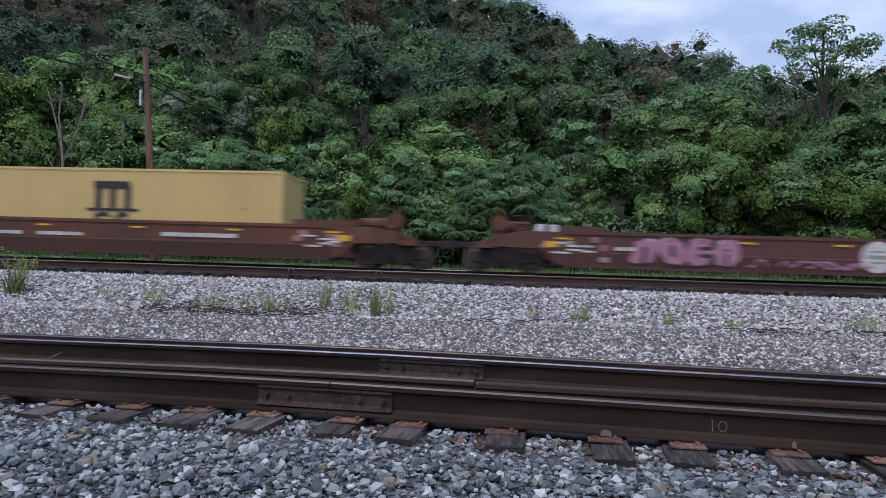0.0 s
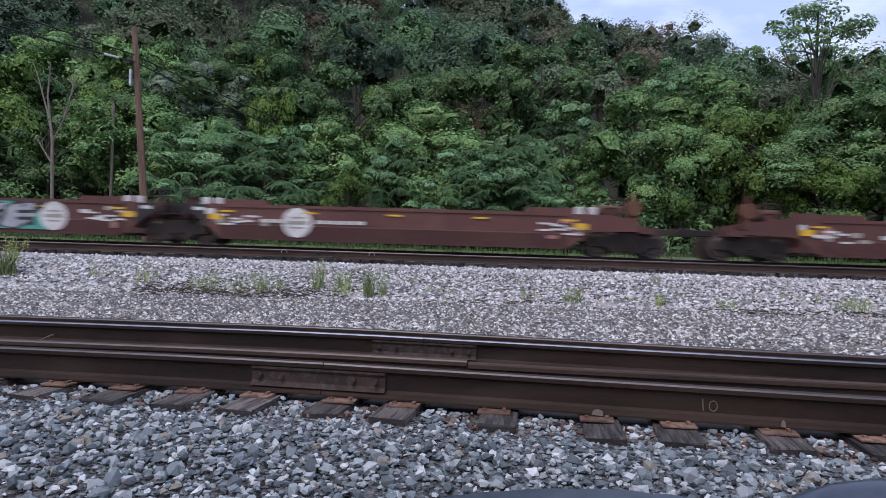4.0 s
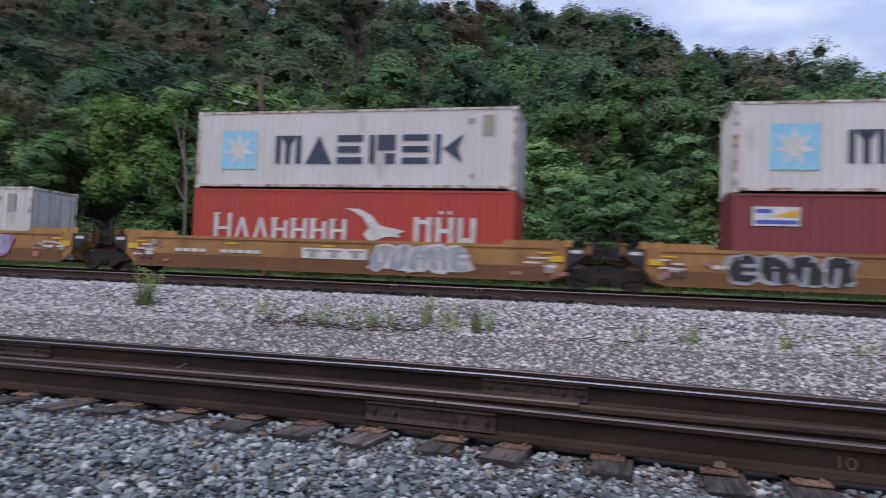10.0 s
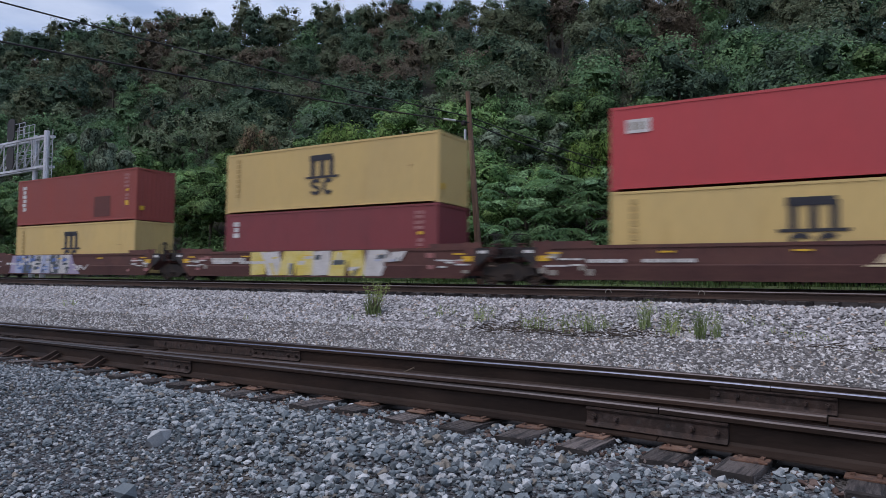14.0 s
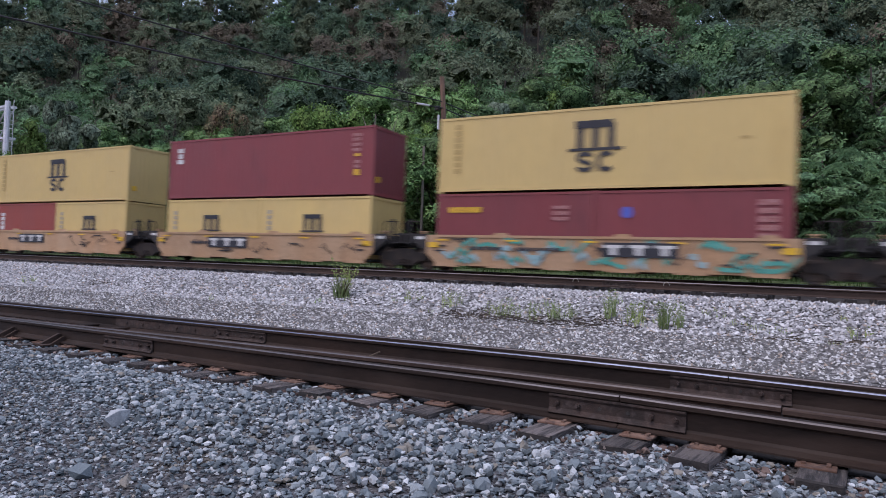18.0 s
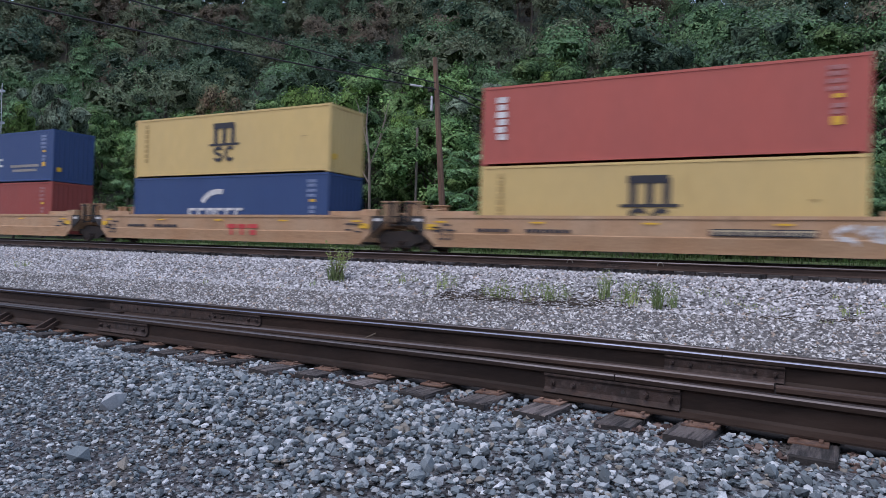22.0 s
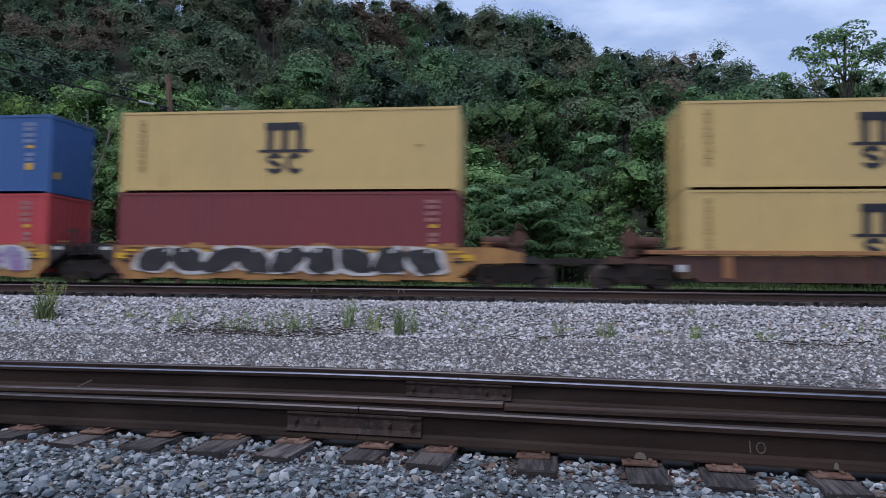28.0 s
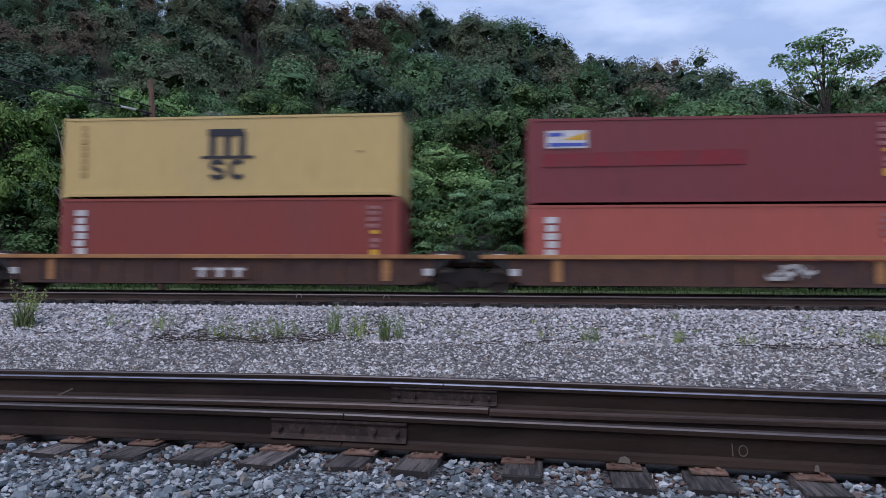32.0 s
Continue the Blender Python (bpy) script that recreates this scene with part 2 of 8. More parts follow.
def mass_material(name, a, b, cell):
    """The closed leafy surface inside a crown: leaf-sized cells, each of its own tone, the darkest standing for shaded
    gaps, raised like leaves.
    """
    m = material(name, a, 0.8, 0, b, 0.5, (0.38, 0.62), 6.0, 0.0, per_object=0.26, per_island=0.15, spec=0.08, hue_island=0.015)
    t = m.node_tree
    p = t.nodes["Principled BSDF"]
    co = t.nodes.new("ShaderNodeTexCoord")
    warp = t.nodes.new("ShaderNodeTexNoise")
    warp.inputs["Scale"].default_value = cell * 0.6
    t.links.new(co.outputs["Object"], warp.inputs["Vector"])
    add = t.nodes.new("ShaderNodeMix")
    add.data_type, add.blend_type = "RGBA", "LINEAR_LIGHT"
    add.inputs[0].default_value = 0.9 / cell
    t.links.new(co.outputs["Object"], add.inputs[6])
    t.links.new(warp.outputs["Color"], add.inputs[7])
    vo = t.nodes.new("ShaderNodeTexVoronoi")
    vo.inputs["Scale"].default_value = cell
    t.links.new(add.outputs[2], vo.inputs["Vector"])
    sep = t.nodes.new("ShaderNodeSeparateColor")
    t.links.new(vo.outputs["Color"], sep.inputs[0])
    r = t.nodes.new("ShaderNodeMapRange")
    # The dark end of this range paints in the shaded gaps between leaves.
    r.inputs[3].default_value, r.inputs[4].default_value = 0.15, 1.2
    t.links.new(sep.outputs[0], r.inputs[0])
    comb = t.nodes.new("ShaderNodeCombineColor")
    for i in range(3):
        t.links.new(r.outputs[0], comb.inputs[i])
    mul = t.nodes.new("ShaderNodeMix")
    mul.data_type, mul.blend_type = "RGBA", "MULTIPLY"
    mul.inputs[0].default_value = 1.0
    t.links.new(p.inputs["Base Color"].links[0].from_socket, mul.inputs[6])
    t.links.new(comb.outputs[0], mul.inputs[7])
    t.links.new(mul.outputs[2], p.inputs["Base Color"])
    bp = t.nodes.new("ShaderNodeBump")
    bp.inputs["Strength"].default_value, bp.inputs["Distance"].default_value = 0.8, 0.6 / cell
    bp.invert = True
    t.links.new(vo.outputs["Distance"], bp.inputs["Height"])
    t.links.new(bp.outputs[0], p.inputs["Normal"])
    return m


def ground_material(name, a, b, cell):
    m = material(name, a, 0.95, 0, b, 0.6, (0.35, 0.65), 45.0, 0.6, dirt=(0.10, 0.085, 0.07), dirt_at=(0.58, 0.8), spec=0.05)
    t = m.node_tree
    b = t.nodes["Principled BSDF"]
    co = t.nodes.new("ShaderNodeTexCoord")
    vo = t.nodes.new("ShaderNodeTexVoronoi")
    vo.inputs["Scale"].default_value = cell
    t.links.new(co.outputs["Object"], vo.inputs["Vector"])
    hs = t.nodes.new("ShaderNodeSeparateColor")
    t.links.new(vo.outputs["Color"], hs.inputs[0])
    r = t.nodes.new("ShaderNodeMapRange")
    r.inputs[3].default_value, r.inputs[4].default_value = 0.18, 1.6
    t.links.new(hs.outputs[0], r.inputs[0])
    mul = t.nodes.new("ShaderNodeMix")
    mul.data_type, mul.blend_type = "RGBA", "MULTIPLY"
    mul.inputs[0].default_value = 1.0
    t.links.new(b.inputs["Base Color"].links[0].from_socket, mul.inputs[6])
    comb = t.nodes.new("ShaderNodeCombineColor")
    for i in range(3):
        t.links.new(r.outputs[0], comb.inputs[i])
    t.links.new(comb.outputs[0], mul.inputs[7])
    t.links.new(mul.outputs[2], b.inputs["Base Color"])
    bp = t.nodes.new("ShaderNodeBump")
    bp.inputs["Strength"].default_value, bp.inputs["Distance"].default_value = 0.9, 0.03
    bp.invert = True
    t.links.new(vo.outputs["Distance"], bp.inputs["Height"])
    t.links.new(bp.outputs[0], b.inputs["Normal"])
    return m


M_GROUND = ground_material("gravel_ground", (0.12, 0.112, 0.11), (0.175, 0.165, 0.16), 20.0)
# Fine gravel darkened in colour to stand for shade between the near stones.
M_BED = ground_material("gap_shade_gravel", (0.085, 0.086, 0.09), (0.125, 0.125, 0.13), 46.0)
M_GRIME = material("oily_track_bed", (0.040, 0.037, 0.036), 1.0, 0, (0.062, 0.057, 0.055), 3.0, (0.4, 0.6), 40.0, 0.5, spec=0.02)
M_SOIL = material("woodland_soil", (0.026, 0.024, 0.017), 0.95, 0, (0.030, 0.038, 0.019), 0.3, (0.4, 0.6), 8.0, 0.5)
M_GRASS_SOIL = material("grassy_soil", (0.06, 0.09, 0.03), 0.95, 0, (0.09, 0.12, 0.045), 0.8, (0.4, 0.6), 30.0, 0.5)
M_STONE = stone_material("blue_grey_ballast", (0.205, 0.240, 0.255), (0.335, 0.365, 0.375), (0.475, 0.488, 0.492), 0.3)
M_STONE_PALE = stone_material("pale_ballast", (0.34, 0.335, 0.335), (0.48, 0.47, 0.465), (0.62, 0.60, 0.595), 0.3)
M_STONE_MID = stone_material("dusty_gravel", (0.20, 0.192, 0.186), (0.45, 0.435, 0.42), (0.70, 0.685, 0.665), 0.3)
M_RAIL = material("weathered_rail_steel", (0.020, 0.0135, 0.011), 0.65, 0.1, (0.040, 0.024, 0.0175), 2.5, (0.4, 0.65), 55.0, 0.12, stretch=(0.25, 1, 1), spec=0.15, dirt=(0.042, 0.028, 0.022), dirt_at=(0.5, 0.75))
M_RAIL_BROWN = material("rusty_brown_rail", (0.042, 0.028, 0.023), 0.75, 0.0, (0.064, 0.040, 0.031), 2.5, (0.4, 0.65), 55.0, 0.12, stretch=(0.25, 1, 1), spec=0.15)
M_RAIL_TOP = material("worn_rail_head", (0.17, 0.19, 0.25), 0.45, 0.9, (0.12, 0.135, 0.18), 3.0, (0.4, 0.6), 60.0, 0.02, stretch=(0.1, 1, 1))
M_RAIL_DULL = material("dull_rail_head", (0.11, 0.10, 0.105), 0.45, 0.6, (0.07, 0.06, 0.058), 3.0, (0.4, 0.6), 60.0, 0.02, stretch=(0.1, 1, 1))
M_PLATE = material("rusty_tie_plate", (0.145, 0.078, 0.055), 0.9, 0.0, (0.22, 0.135, 0.10), 9.0, (0.35, 0.65), 90.0, 0.3, per_object=0.25, dirt=(0.07, 0.05, 0.045), dirt_at=(0.5, 0.7), spec=0.1)
M_RUST = material("rusty_plate", (0.026, 0.018, 0.015), 0.85, 0.1, (0.052, 0.031, 0.024), 9.0, (0.35, 0.65), 90.0, 0.3, per_object=0.2, dirt=(0.07, 0.05, 0.045), dirt_at=(0.5, 0.7))
M_TIE = material("weathered_sleeper_wood", (0.165, 0.135, 0.122), 0.9, 0, (0.045, 0.038, 0.036), 4.0, (0.42, 0.60), 40.0, 1.0, stretch=(11, 0.7, 3), per_object=0.55, dirt=(0.22, 0.185, 0.165), dirt_at=(0.58, 0.8))
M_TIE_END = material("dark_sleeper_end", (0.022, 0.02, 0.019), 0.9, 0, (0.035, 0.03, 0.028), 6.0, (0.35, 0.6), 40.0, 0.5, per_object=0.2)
M_STONE_DARK = stone_material("oil_stained_ballast", (0.05, 0.047, 0.045), (0.075, 0.07, 0.066), (0.10, 0.095, 0.09), 0.3)
M_STONE_RUST = stone_material("rust_stained_ballast", (0.15, 0.10, 0.085), (0.24, 0.175, 0.15), (0.36, 0.30, 0.27), 0.3)
M_GRASS = leaf_material("grass_blades", (0.18, 0.245, 0.10), (0.24, 0.30, 0.135), 0.25)
M_GRASS_DULL = leaf_material("dull_grass_blades", (0.085, 0.16, 0.055), (0.12, 0.19, 0.075), 0.25)
M_WEED = leaf_material("weed_leaves", (0.19, 0.27, 0.085), (0.25, 0.31, 0.11), 0.25)
M_TWIG = material("dry_twigs", (0.09, 0.065, 0.045), 0.9, 0, (0.16, 0.12, 0.08), 5.0, (0.4, 0.6), 40.0, 0.3)
M_BRUSH = material("dark_dead_brush", (0.032, 0.026, 0.021), 0.95, 0, (0.075, 0.056, 0.04), 4.0, (0.4, 0.6), 40.0, 0.3)
M_CHALK = material("chalk_mark", (0.17, 0.14, 0.115), 0.95, 0, None, 10.0, (0.4, 0.6), 120.0, 0.1)
M_POLE = material("weathered_pole_wood", (0.20, 0.118, 0.080), 0.9, 0, (0.115, 0.070, 0.050), 2.0, (0.35, 0.65), 30.0, 0.5, stretch=(6, 6, 0.5))
M_WIRE = material("black_cable", (0.015, 0.015, 0.016), 0.6)
M_GALV = material("galvanised_steel", (0.55, 0.57, 0.60), 0.45, 0.5, (0.45, 0.47, 0.50), 2.0, (0.4, 0.6), 20.0, 0.05)
M_BLACK = material("black_painted_steel", (0.018, 0.018, 0.02), 0.6, 0.1, (0.03, 0.026, 0.024), 4.0, (0.4, 0.6), 30.0, 0.1)
M_TRUCK = material("grimy_truck_iron", (0.020, 0.017, 0.016), 0.8, 0.1, (0.042, 0.030, 0.024), 3.0, (0.4, 0.65), 25.0, 0.25, per_object=0.2)
M_WHEEL = material("wheel_steel", (0.07, 0.06, 0.055), 0.5, 0.6, (0.10, 0.07, 0.055), 4.0, (0.4, 0.65), 30.0, 0.1)
M_BARK = material("tree_bark", (0.11, 0.09, 0.075), 0.95, 0, (0.06, 0.05, 0.04), 3.0, (0.35, 0.65), 20.0, 0.6, stretch=(4, 4, 0.7))
M_WHITE_MARK = material("white_stencil_paint", (0.62, 0.62, 0.60), 0.7, 0, (0.5, 0.49, 0.47), 3.0, (0.4, 0.65), 30.0, 0.0)
M_CREAM_MARK = material("cream_stencil_paint", (0.62, 0.52, 0.34), 0.7, 0, (0.5, 0.40, 0.26), 3.0, (0.4, 0.65), 30.0, 0.0)
M_YELLOW_MARK = material("yellow_reflective_tape", (0.72, 0.42, 0.03), 0.5, 0, (0.60, 0.33, 0.03), 6.0, (0.4, 0.65), 30.0, 0.0)
M_DARK_MARK = material("dark_lettering_paint", (0.022, 0.024, 0.032), 0.55, 0, None, 3.0, (0.4, 0.6), 30.0, 0.0)
M_NAVY_MARK = material("navy_lettering_paint", (0.03, 0.045, 0.08), 0.55, 0, None, 3.0, (0.4, 0.6), 30.0, 0.0)
M_SKY_MARK = material("light_blue_logo_panel", (0.20, 0.52, 0.68), 0.5, 0, (0.25, 0.56, 0.70), 3.0, (0.4, 0.6), 30.0, 0.0)
M_RED_MARK = material("red_logo_paint", (0.55, 0.05, 0.05), 0.5, 0, None, 3.0, (0.4, 0.6), 30.0, 0.0)
M_FADED_MARK = material("faded_grey_lettering", (0.30, 0.28, 0.24), 0.7, 0, None, 3.0, (0.4, 0.6), 30.0, 0.0)
M_FADED_YELLOW = material("worn_ochre_lettering", (0.42, 0.29, 0.11), 0.7, 0, None, 3.0, (0.4, 0.6), 30.0, 0.0)
M_FADED_RED = material("worn_pink_lettering", (0.40, 0.20, 0.19), 0.7, 0, (0.32, 0.12, 0.11), 9.0, (0.4, 0.6), 30.0, 0.0)
M_FADED_BLUE = material("worn_pale_blue_lettering", (0.22, 0.28, 0.40), 0.7, 0, (0.17, 0.22, 0.33), 9.0, (0.4, 0.6), 30.0, 0.0)
M_PATCH = material("dull_repair_paint", (0.115, 0.034, 0.028), 0.7, 0, None, 3.0, (0.4, 0.6), 30.0, 0.0)
M_OVERPAINT = material("fresh_red_overpaint", (0.24, 0.022, 0.028), 0.6, 0, (0.20, 0.03, 0.035), 1.5, (0.4, 0.6), 30.0, 0.0)
M_BLUE_MARK = material("blue_logo_paint", (0.06, 0.10, 0.42), 0.5, 0, None, 3.0, (0.4, 0.6), 30.0, 0.0)

# container paints
BOX = {
    "yellow": material("mustard_container_paint", (0.600, 0.424, 0.160), 0.55, 0, (0.548, 0.392, 0.162), 0.5, (0.3, 0.7), 5.0, 0.0, grain_range=(0.96, 1.04), stretch=(1, 1, 0.35), per_object=0.05, dirt=(0.44, 0.29, 0.108), dirt_at=(0.62, 0.95)),
    "grey": material("pale_grey_container_paint", (0.60, 0.59, 0.57), 0.55, 0, (0.53, 0.52, 0.50), 0.6, (0.3, 0.7), 5.0, 0.0, grain_range=(0.96, 1.04), stretch=(1, 1, 0.3), per_object=0.05, dirt=(0.26, 0.18, 0.13), dirt_at=(0.60, 0.85)),
    "red": material("bright_red_container_paint", (0.50, 0.056, 0.060), 0.5, 0, (0.46, 0.060, 0.064), 0.6, (0.3, 0.7), 5.0, 0.0, grain_range=(0.96, 1.04), stretch=(1, 1, 0.3), per_object=0.05, dirt=(0.258, 0.052, 0.052), dirt_at=(0.62, 0.95)),
    "orange_red": material("orange_red_container_paint", (0.447, 0.047, 0.030), 0.5, 0, (0.396, 0.052, 0.039), 0.6, (0.3, 0.7), 5.0, 0.0, grain_range=(0.96, 1.04), stretch=(1, 1, 0.3), per_object=0.05),
    "brick": material("brick_red_container_paint", (0.297, 0.054, 0.039), 0.55, 0, (0.267, 0.060, 0.049), 0.6, (0.3, 0.7), 5.0, 0.0, grain_range=(0.96, 1.04), stretch=(1, 1, 0.3), per_object=0.12, dirt=(0.189, 0.052, 0.043), dirt_at=(0.6, 0.95)),
    "salmon": material("faded_red_container_paint", (0.43, 0.095, 0.070), 0.6, 0, (0.385, 0.092, 0.070), 0.6, (0.3, 0.7), 5.0, 0.0, grain_range=(0.96, 1.04), stretch=(1, 1, 0.3), per_object=0.06),
    "maroon": material("maroon_container_paint", (0.226, 0.042, 0.046), 0.55, 0, (0.200, 0.045, 0.049), 0.6, (0.3, 0.7), 5.0, 0.0, grain_range=(0.96, 1.04), stretch=(1, 1, 0.3), per_object=0.08, dirt=(0.095, 0.030, 0.034), dirt_at=(0.6, 0.95)),
    "navy": material("navy_container_paint", (0.017, 0.052, 0.145), 0.5, 0, (0.021, 0.060, 0.155), 0.6, (0.3, 0.7), 5.0, 0.0, grain_range=(0.96, 1.04), stretch=(1, 1, 0.3), per_object=0.06),
    "blue": material("mid_blue_container_paint", (0.026, 0.103, 0.275), 0.5, 0, (0.034, 0.112, 0.284), 0.6, (0.3, 0.7), 5.0, 0.0, grain_range=(0.96, 1.04), stretch=(1, 1, 0.3), per_object=0.06),
    "cyan": material("bright_blue_container_paint", (0.013, 0.129, 0.327), 0.5, 0, (0.017, 0.138, 0.310), 0.6, (0.3, 0.7), 5.0, 0.0, grain_range=(0.96, 1.04), stretch=(1, 1, 0.3), per_object=0.06),
}
BOX_FRAME = {"grey": material("rust_edged_pale_frame", (0.52, 0.50, 0.47), 0.6, 0, (0.40, 0.33, 0.27), 1.6, (0.4, 0.62), 12.0, 0.05, per_object=0.1, dirt=(0.20, 0.10, 0.055), dirt_at=(0.50, 0.66))}
CAR = {
    "brown": material("weathered_brown_car_paint", (0.099, 0.036, 0.031), 0.7, 0, (0.129, 0.052, 0.039), 0.7, (0.35, 0.65), 14.0, 0.05, stretch=(1, 1, 0.5), per_object=0.15, dirt=(0.065, 0.034, 0.031), dirt_at=(0.52, 0.85)),
    "rust": material("rusted_brown_car_paint", (0.129, 0.047, 0.026), 0.75, 0, (0.073, 0.033, 0.026), 0.5, (0.35, 0.65), 14.0, 0.05, stretch=(1, 1, 0.4), per_object=0.1, dirt=(0.172, 0.073, 0.034), dirt_at=(0.5, 0.8)),
    "tan": material("faded_tan_car_paint", (0.430, 0.245, 0.130), 0.7, 0, (0.445, 0.285, 0.170), 0.8, (0.35, 0.65), 14.0, 0.05, stretch=(1, 1, 0.5), per_object=0.08, dirt=(0.258, 0.146, 0.077), dirt_at=(0.55, 0.9)),
    "gold": material("dirty_gold_car_paint", (0.42, 0.215, 0.070), 0.7, 0, (0.29, 0.135, 0.052), 0.6, (0.35, 0.65), 14.0, 0.05, stretch=(1, 1, 0.5), per_object=0.1, dirt=(0.172, 0.073, 0.034), dirt_at=(0.52, 0.85)),
    "dark": material("dark_rusty_rib_paint", (0.073, 0.039, 0.034), 0.75, 0, (0.103, 0.047, 0.030), 0.9, (0.35, 0.65), 14.0, 0.08, per_object=0.15, dirt=(0.138, 0.065, 0.034), dirt_at=(0.55, 0.85)),
    "rib": material("brown_rib_paint", (0.095, 0.046, 0.036), 0.75, 0, (0.13, 0.062, 0.044), 0.9, (0.35, 0.65), 14.0, 0.08, per_object=0.15, dirt=(0.095, 0.043, 0.030), dirt_at=(0.55, 0.85)),
    "rib_light": material("worn_light_rib_paint", (0.205, 0.105, 0.068), 0.75, 0, (0.155, 0.075, 0.05), 0.9, (0.35, 0.65), 14.0, 0.08, per_object=0.2, dirt=(0.10, 0.05, 0.036), dirt_at=(0.55, 0.85)),
    "chord": material("worn_orange_chord_paint", (0.46, 0.215, 0.075), 0.7, 0, (0.36, 0.165, 0.070), 1.2, (0.35, 0.65), 14.0, 0.05, per_object=0.1, dirt=(0.189, 0.095, 0.052), dirt_at=(0.55, 0.85)),
}

# Darker paint copies: shade of the downward-facing lower panels, plus dirt, put in colour.
for key, a, b in (("brown", (0.072, 0.027, 0.024), (0.092, 0.038, 0.030)), ("rust", (0.088, 0.036, 0.022), (0.06, 0.028, 0.022)), ("gold", (0.215, 0.098, 0.040), (0.165, 0.075, 0.034)), ("tan", (0.38, 0.212, 0.110), (0.40, 0.248, 0.142))):
    CAR[key + "_low"] = material("shade_and_grime_" + key + "_paint", a, 0.78, 0, b, 0.8, (0.35, 0.65), 14.0, 0.05, stretch=(0.6, 1, 1), per_object=0.12, dirt=tuple(0.7 * v for v in a), dirt_at=(0.52, 0.85))


# ---- mesh helpers ----
def part(name, bm, mat, parent=None, label="", m=None):
    """Links a bmesh as one mesh object, under a thing or part if one is given."""
    me = bpy.data.meshes.new(name)
    bm.to_mesh(me)
    bm.free()
    me.materials.append(mat)
    return put(name, me, parent, label, m)


def put(name, me, parent=None, label="", m=None):
    ob = new(name, me)
    if parent is not None:
        ob.parent = parent
    if m is not None:
        ob.matrix_basis = m
    if label:
        ob["label"] = label
    return ob


def from_arrays(name, verts, faces, mat, parent=None, smooth_shade=False):
    """A mesh from numpy arrays: verts (n, 3) and faces (m, 3 or 4)."""
    me = bpy.data.meshes.new(name)
    n, k = faces.shape
    me.vertices.add(len(verts))
    me.vertices.foreach_set("co", np.asarray(verts, np.float32).ravel())
    me.loops.add(n * k)
    me.loops.foreach_set("vertex_index", faces.astype(np.int32).ravel())
    me.polygons.add(n)
    me.polygons.foreach_set("loop_start", np.arange(0, n * k, k, dtype=np.int32))
    me.update(calc_edges=True)
    me.polygons.foreach_set("use_smooth", np.full(n, smooth_shade))
    me.materials.append(mat)
    return me


def box(bm, x0, x1, y0, y1, z0, z1, bevel=0.0):
    vs = [bm.verts.new((x, y, z)) for x in (x0, x1) for y in (y0, y1) for z in (z0, z1)]
    fs = [bm.faces.new([vs[i] for i in f]) for f in ((0, 1, 3, 2), (4, 6, 7, 5), (0, 4, 5, 1), (2, 3, 7, 6), (0, 2, 6, 4), (1, 5, 7, 3))]
    if bevel:
        es = list({e for f in fs for e in f.edges})
        bmesh.ops.bevel(bm, geom=es, offset=bevel, segments=1, affect="EDGES")
    return vs


def prism(bm, outline, y0, y1, axis="y"):
    """A closed outline of (a, b) points pushed from y0 to y1 across. axis: the direction of the push."""
    def at(p, d):
        return {"y": (p[0], d, p[1]), "x": (d, p[0], p[1]), "z": (p[0], p[1], d)}[axis]
    a = [bm.verts.new(at(p, y0)) for p in outline]
    b = [bm.verts.new(at(p, y1)) for p in outline]
    n = len(outline)
    bm.faces.new(a)
    bm.faces.new(b[::-1])
    for i in range(n):
        bm.faces.new((a[i], b[i], b[(i + 1) % n], a[(i + 1) % n]))
    bmesh.ops.recalc_face_normals(bm, faces=bm.faces[:])


def rod(bm, a, b, r0, r1=None, n=10):
    a, b = Vector(a), Vector(b)
    r1 = r0 if r1 is None else r1
    m = (b - a).to_track_quat("Z", "Y").to_matrix().to_4x4()
    m.translation = (a + b) / 2
    bmesh.ops.create_cone(bm, cap_ends=True, segments=n, radius1=r0, radius2=r1, depth=(b - a).length, matrix=m)


def empty(name, label, category, group="", kind="", m=None):
    ob = tagged(new(name), label, category, group, kind)
    ob.empty_display_size = 0.3
    if m is not None:
        ob.matrix_basis = m
    return ob


def letters(text, size, mat, name, parent, m):
    """Flat writing in the built-in font, as a mesh."""
    cu = bpy.data.curves.new(name, "FONT")
    cu.body, cu.size, cu.align_x, cu.align_y, cu.extrude = text, size, "CENTER", "CENTER", 0.001
    ob = bpy.data.objects.new(name, cu)
    me = bpy.data.meshes.new_from_object(ob)
    me.materials.append(mat)
    bpy.data.objects.remove(ob)
    return put(name, me, parent, "", m)


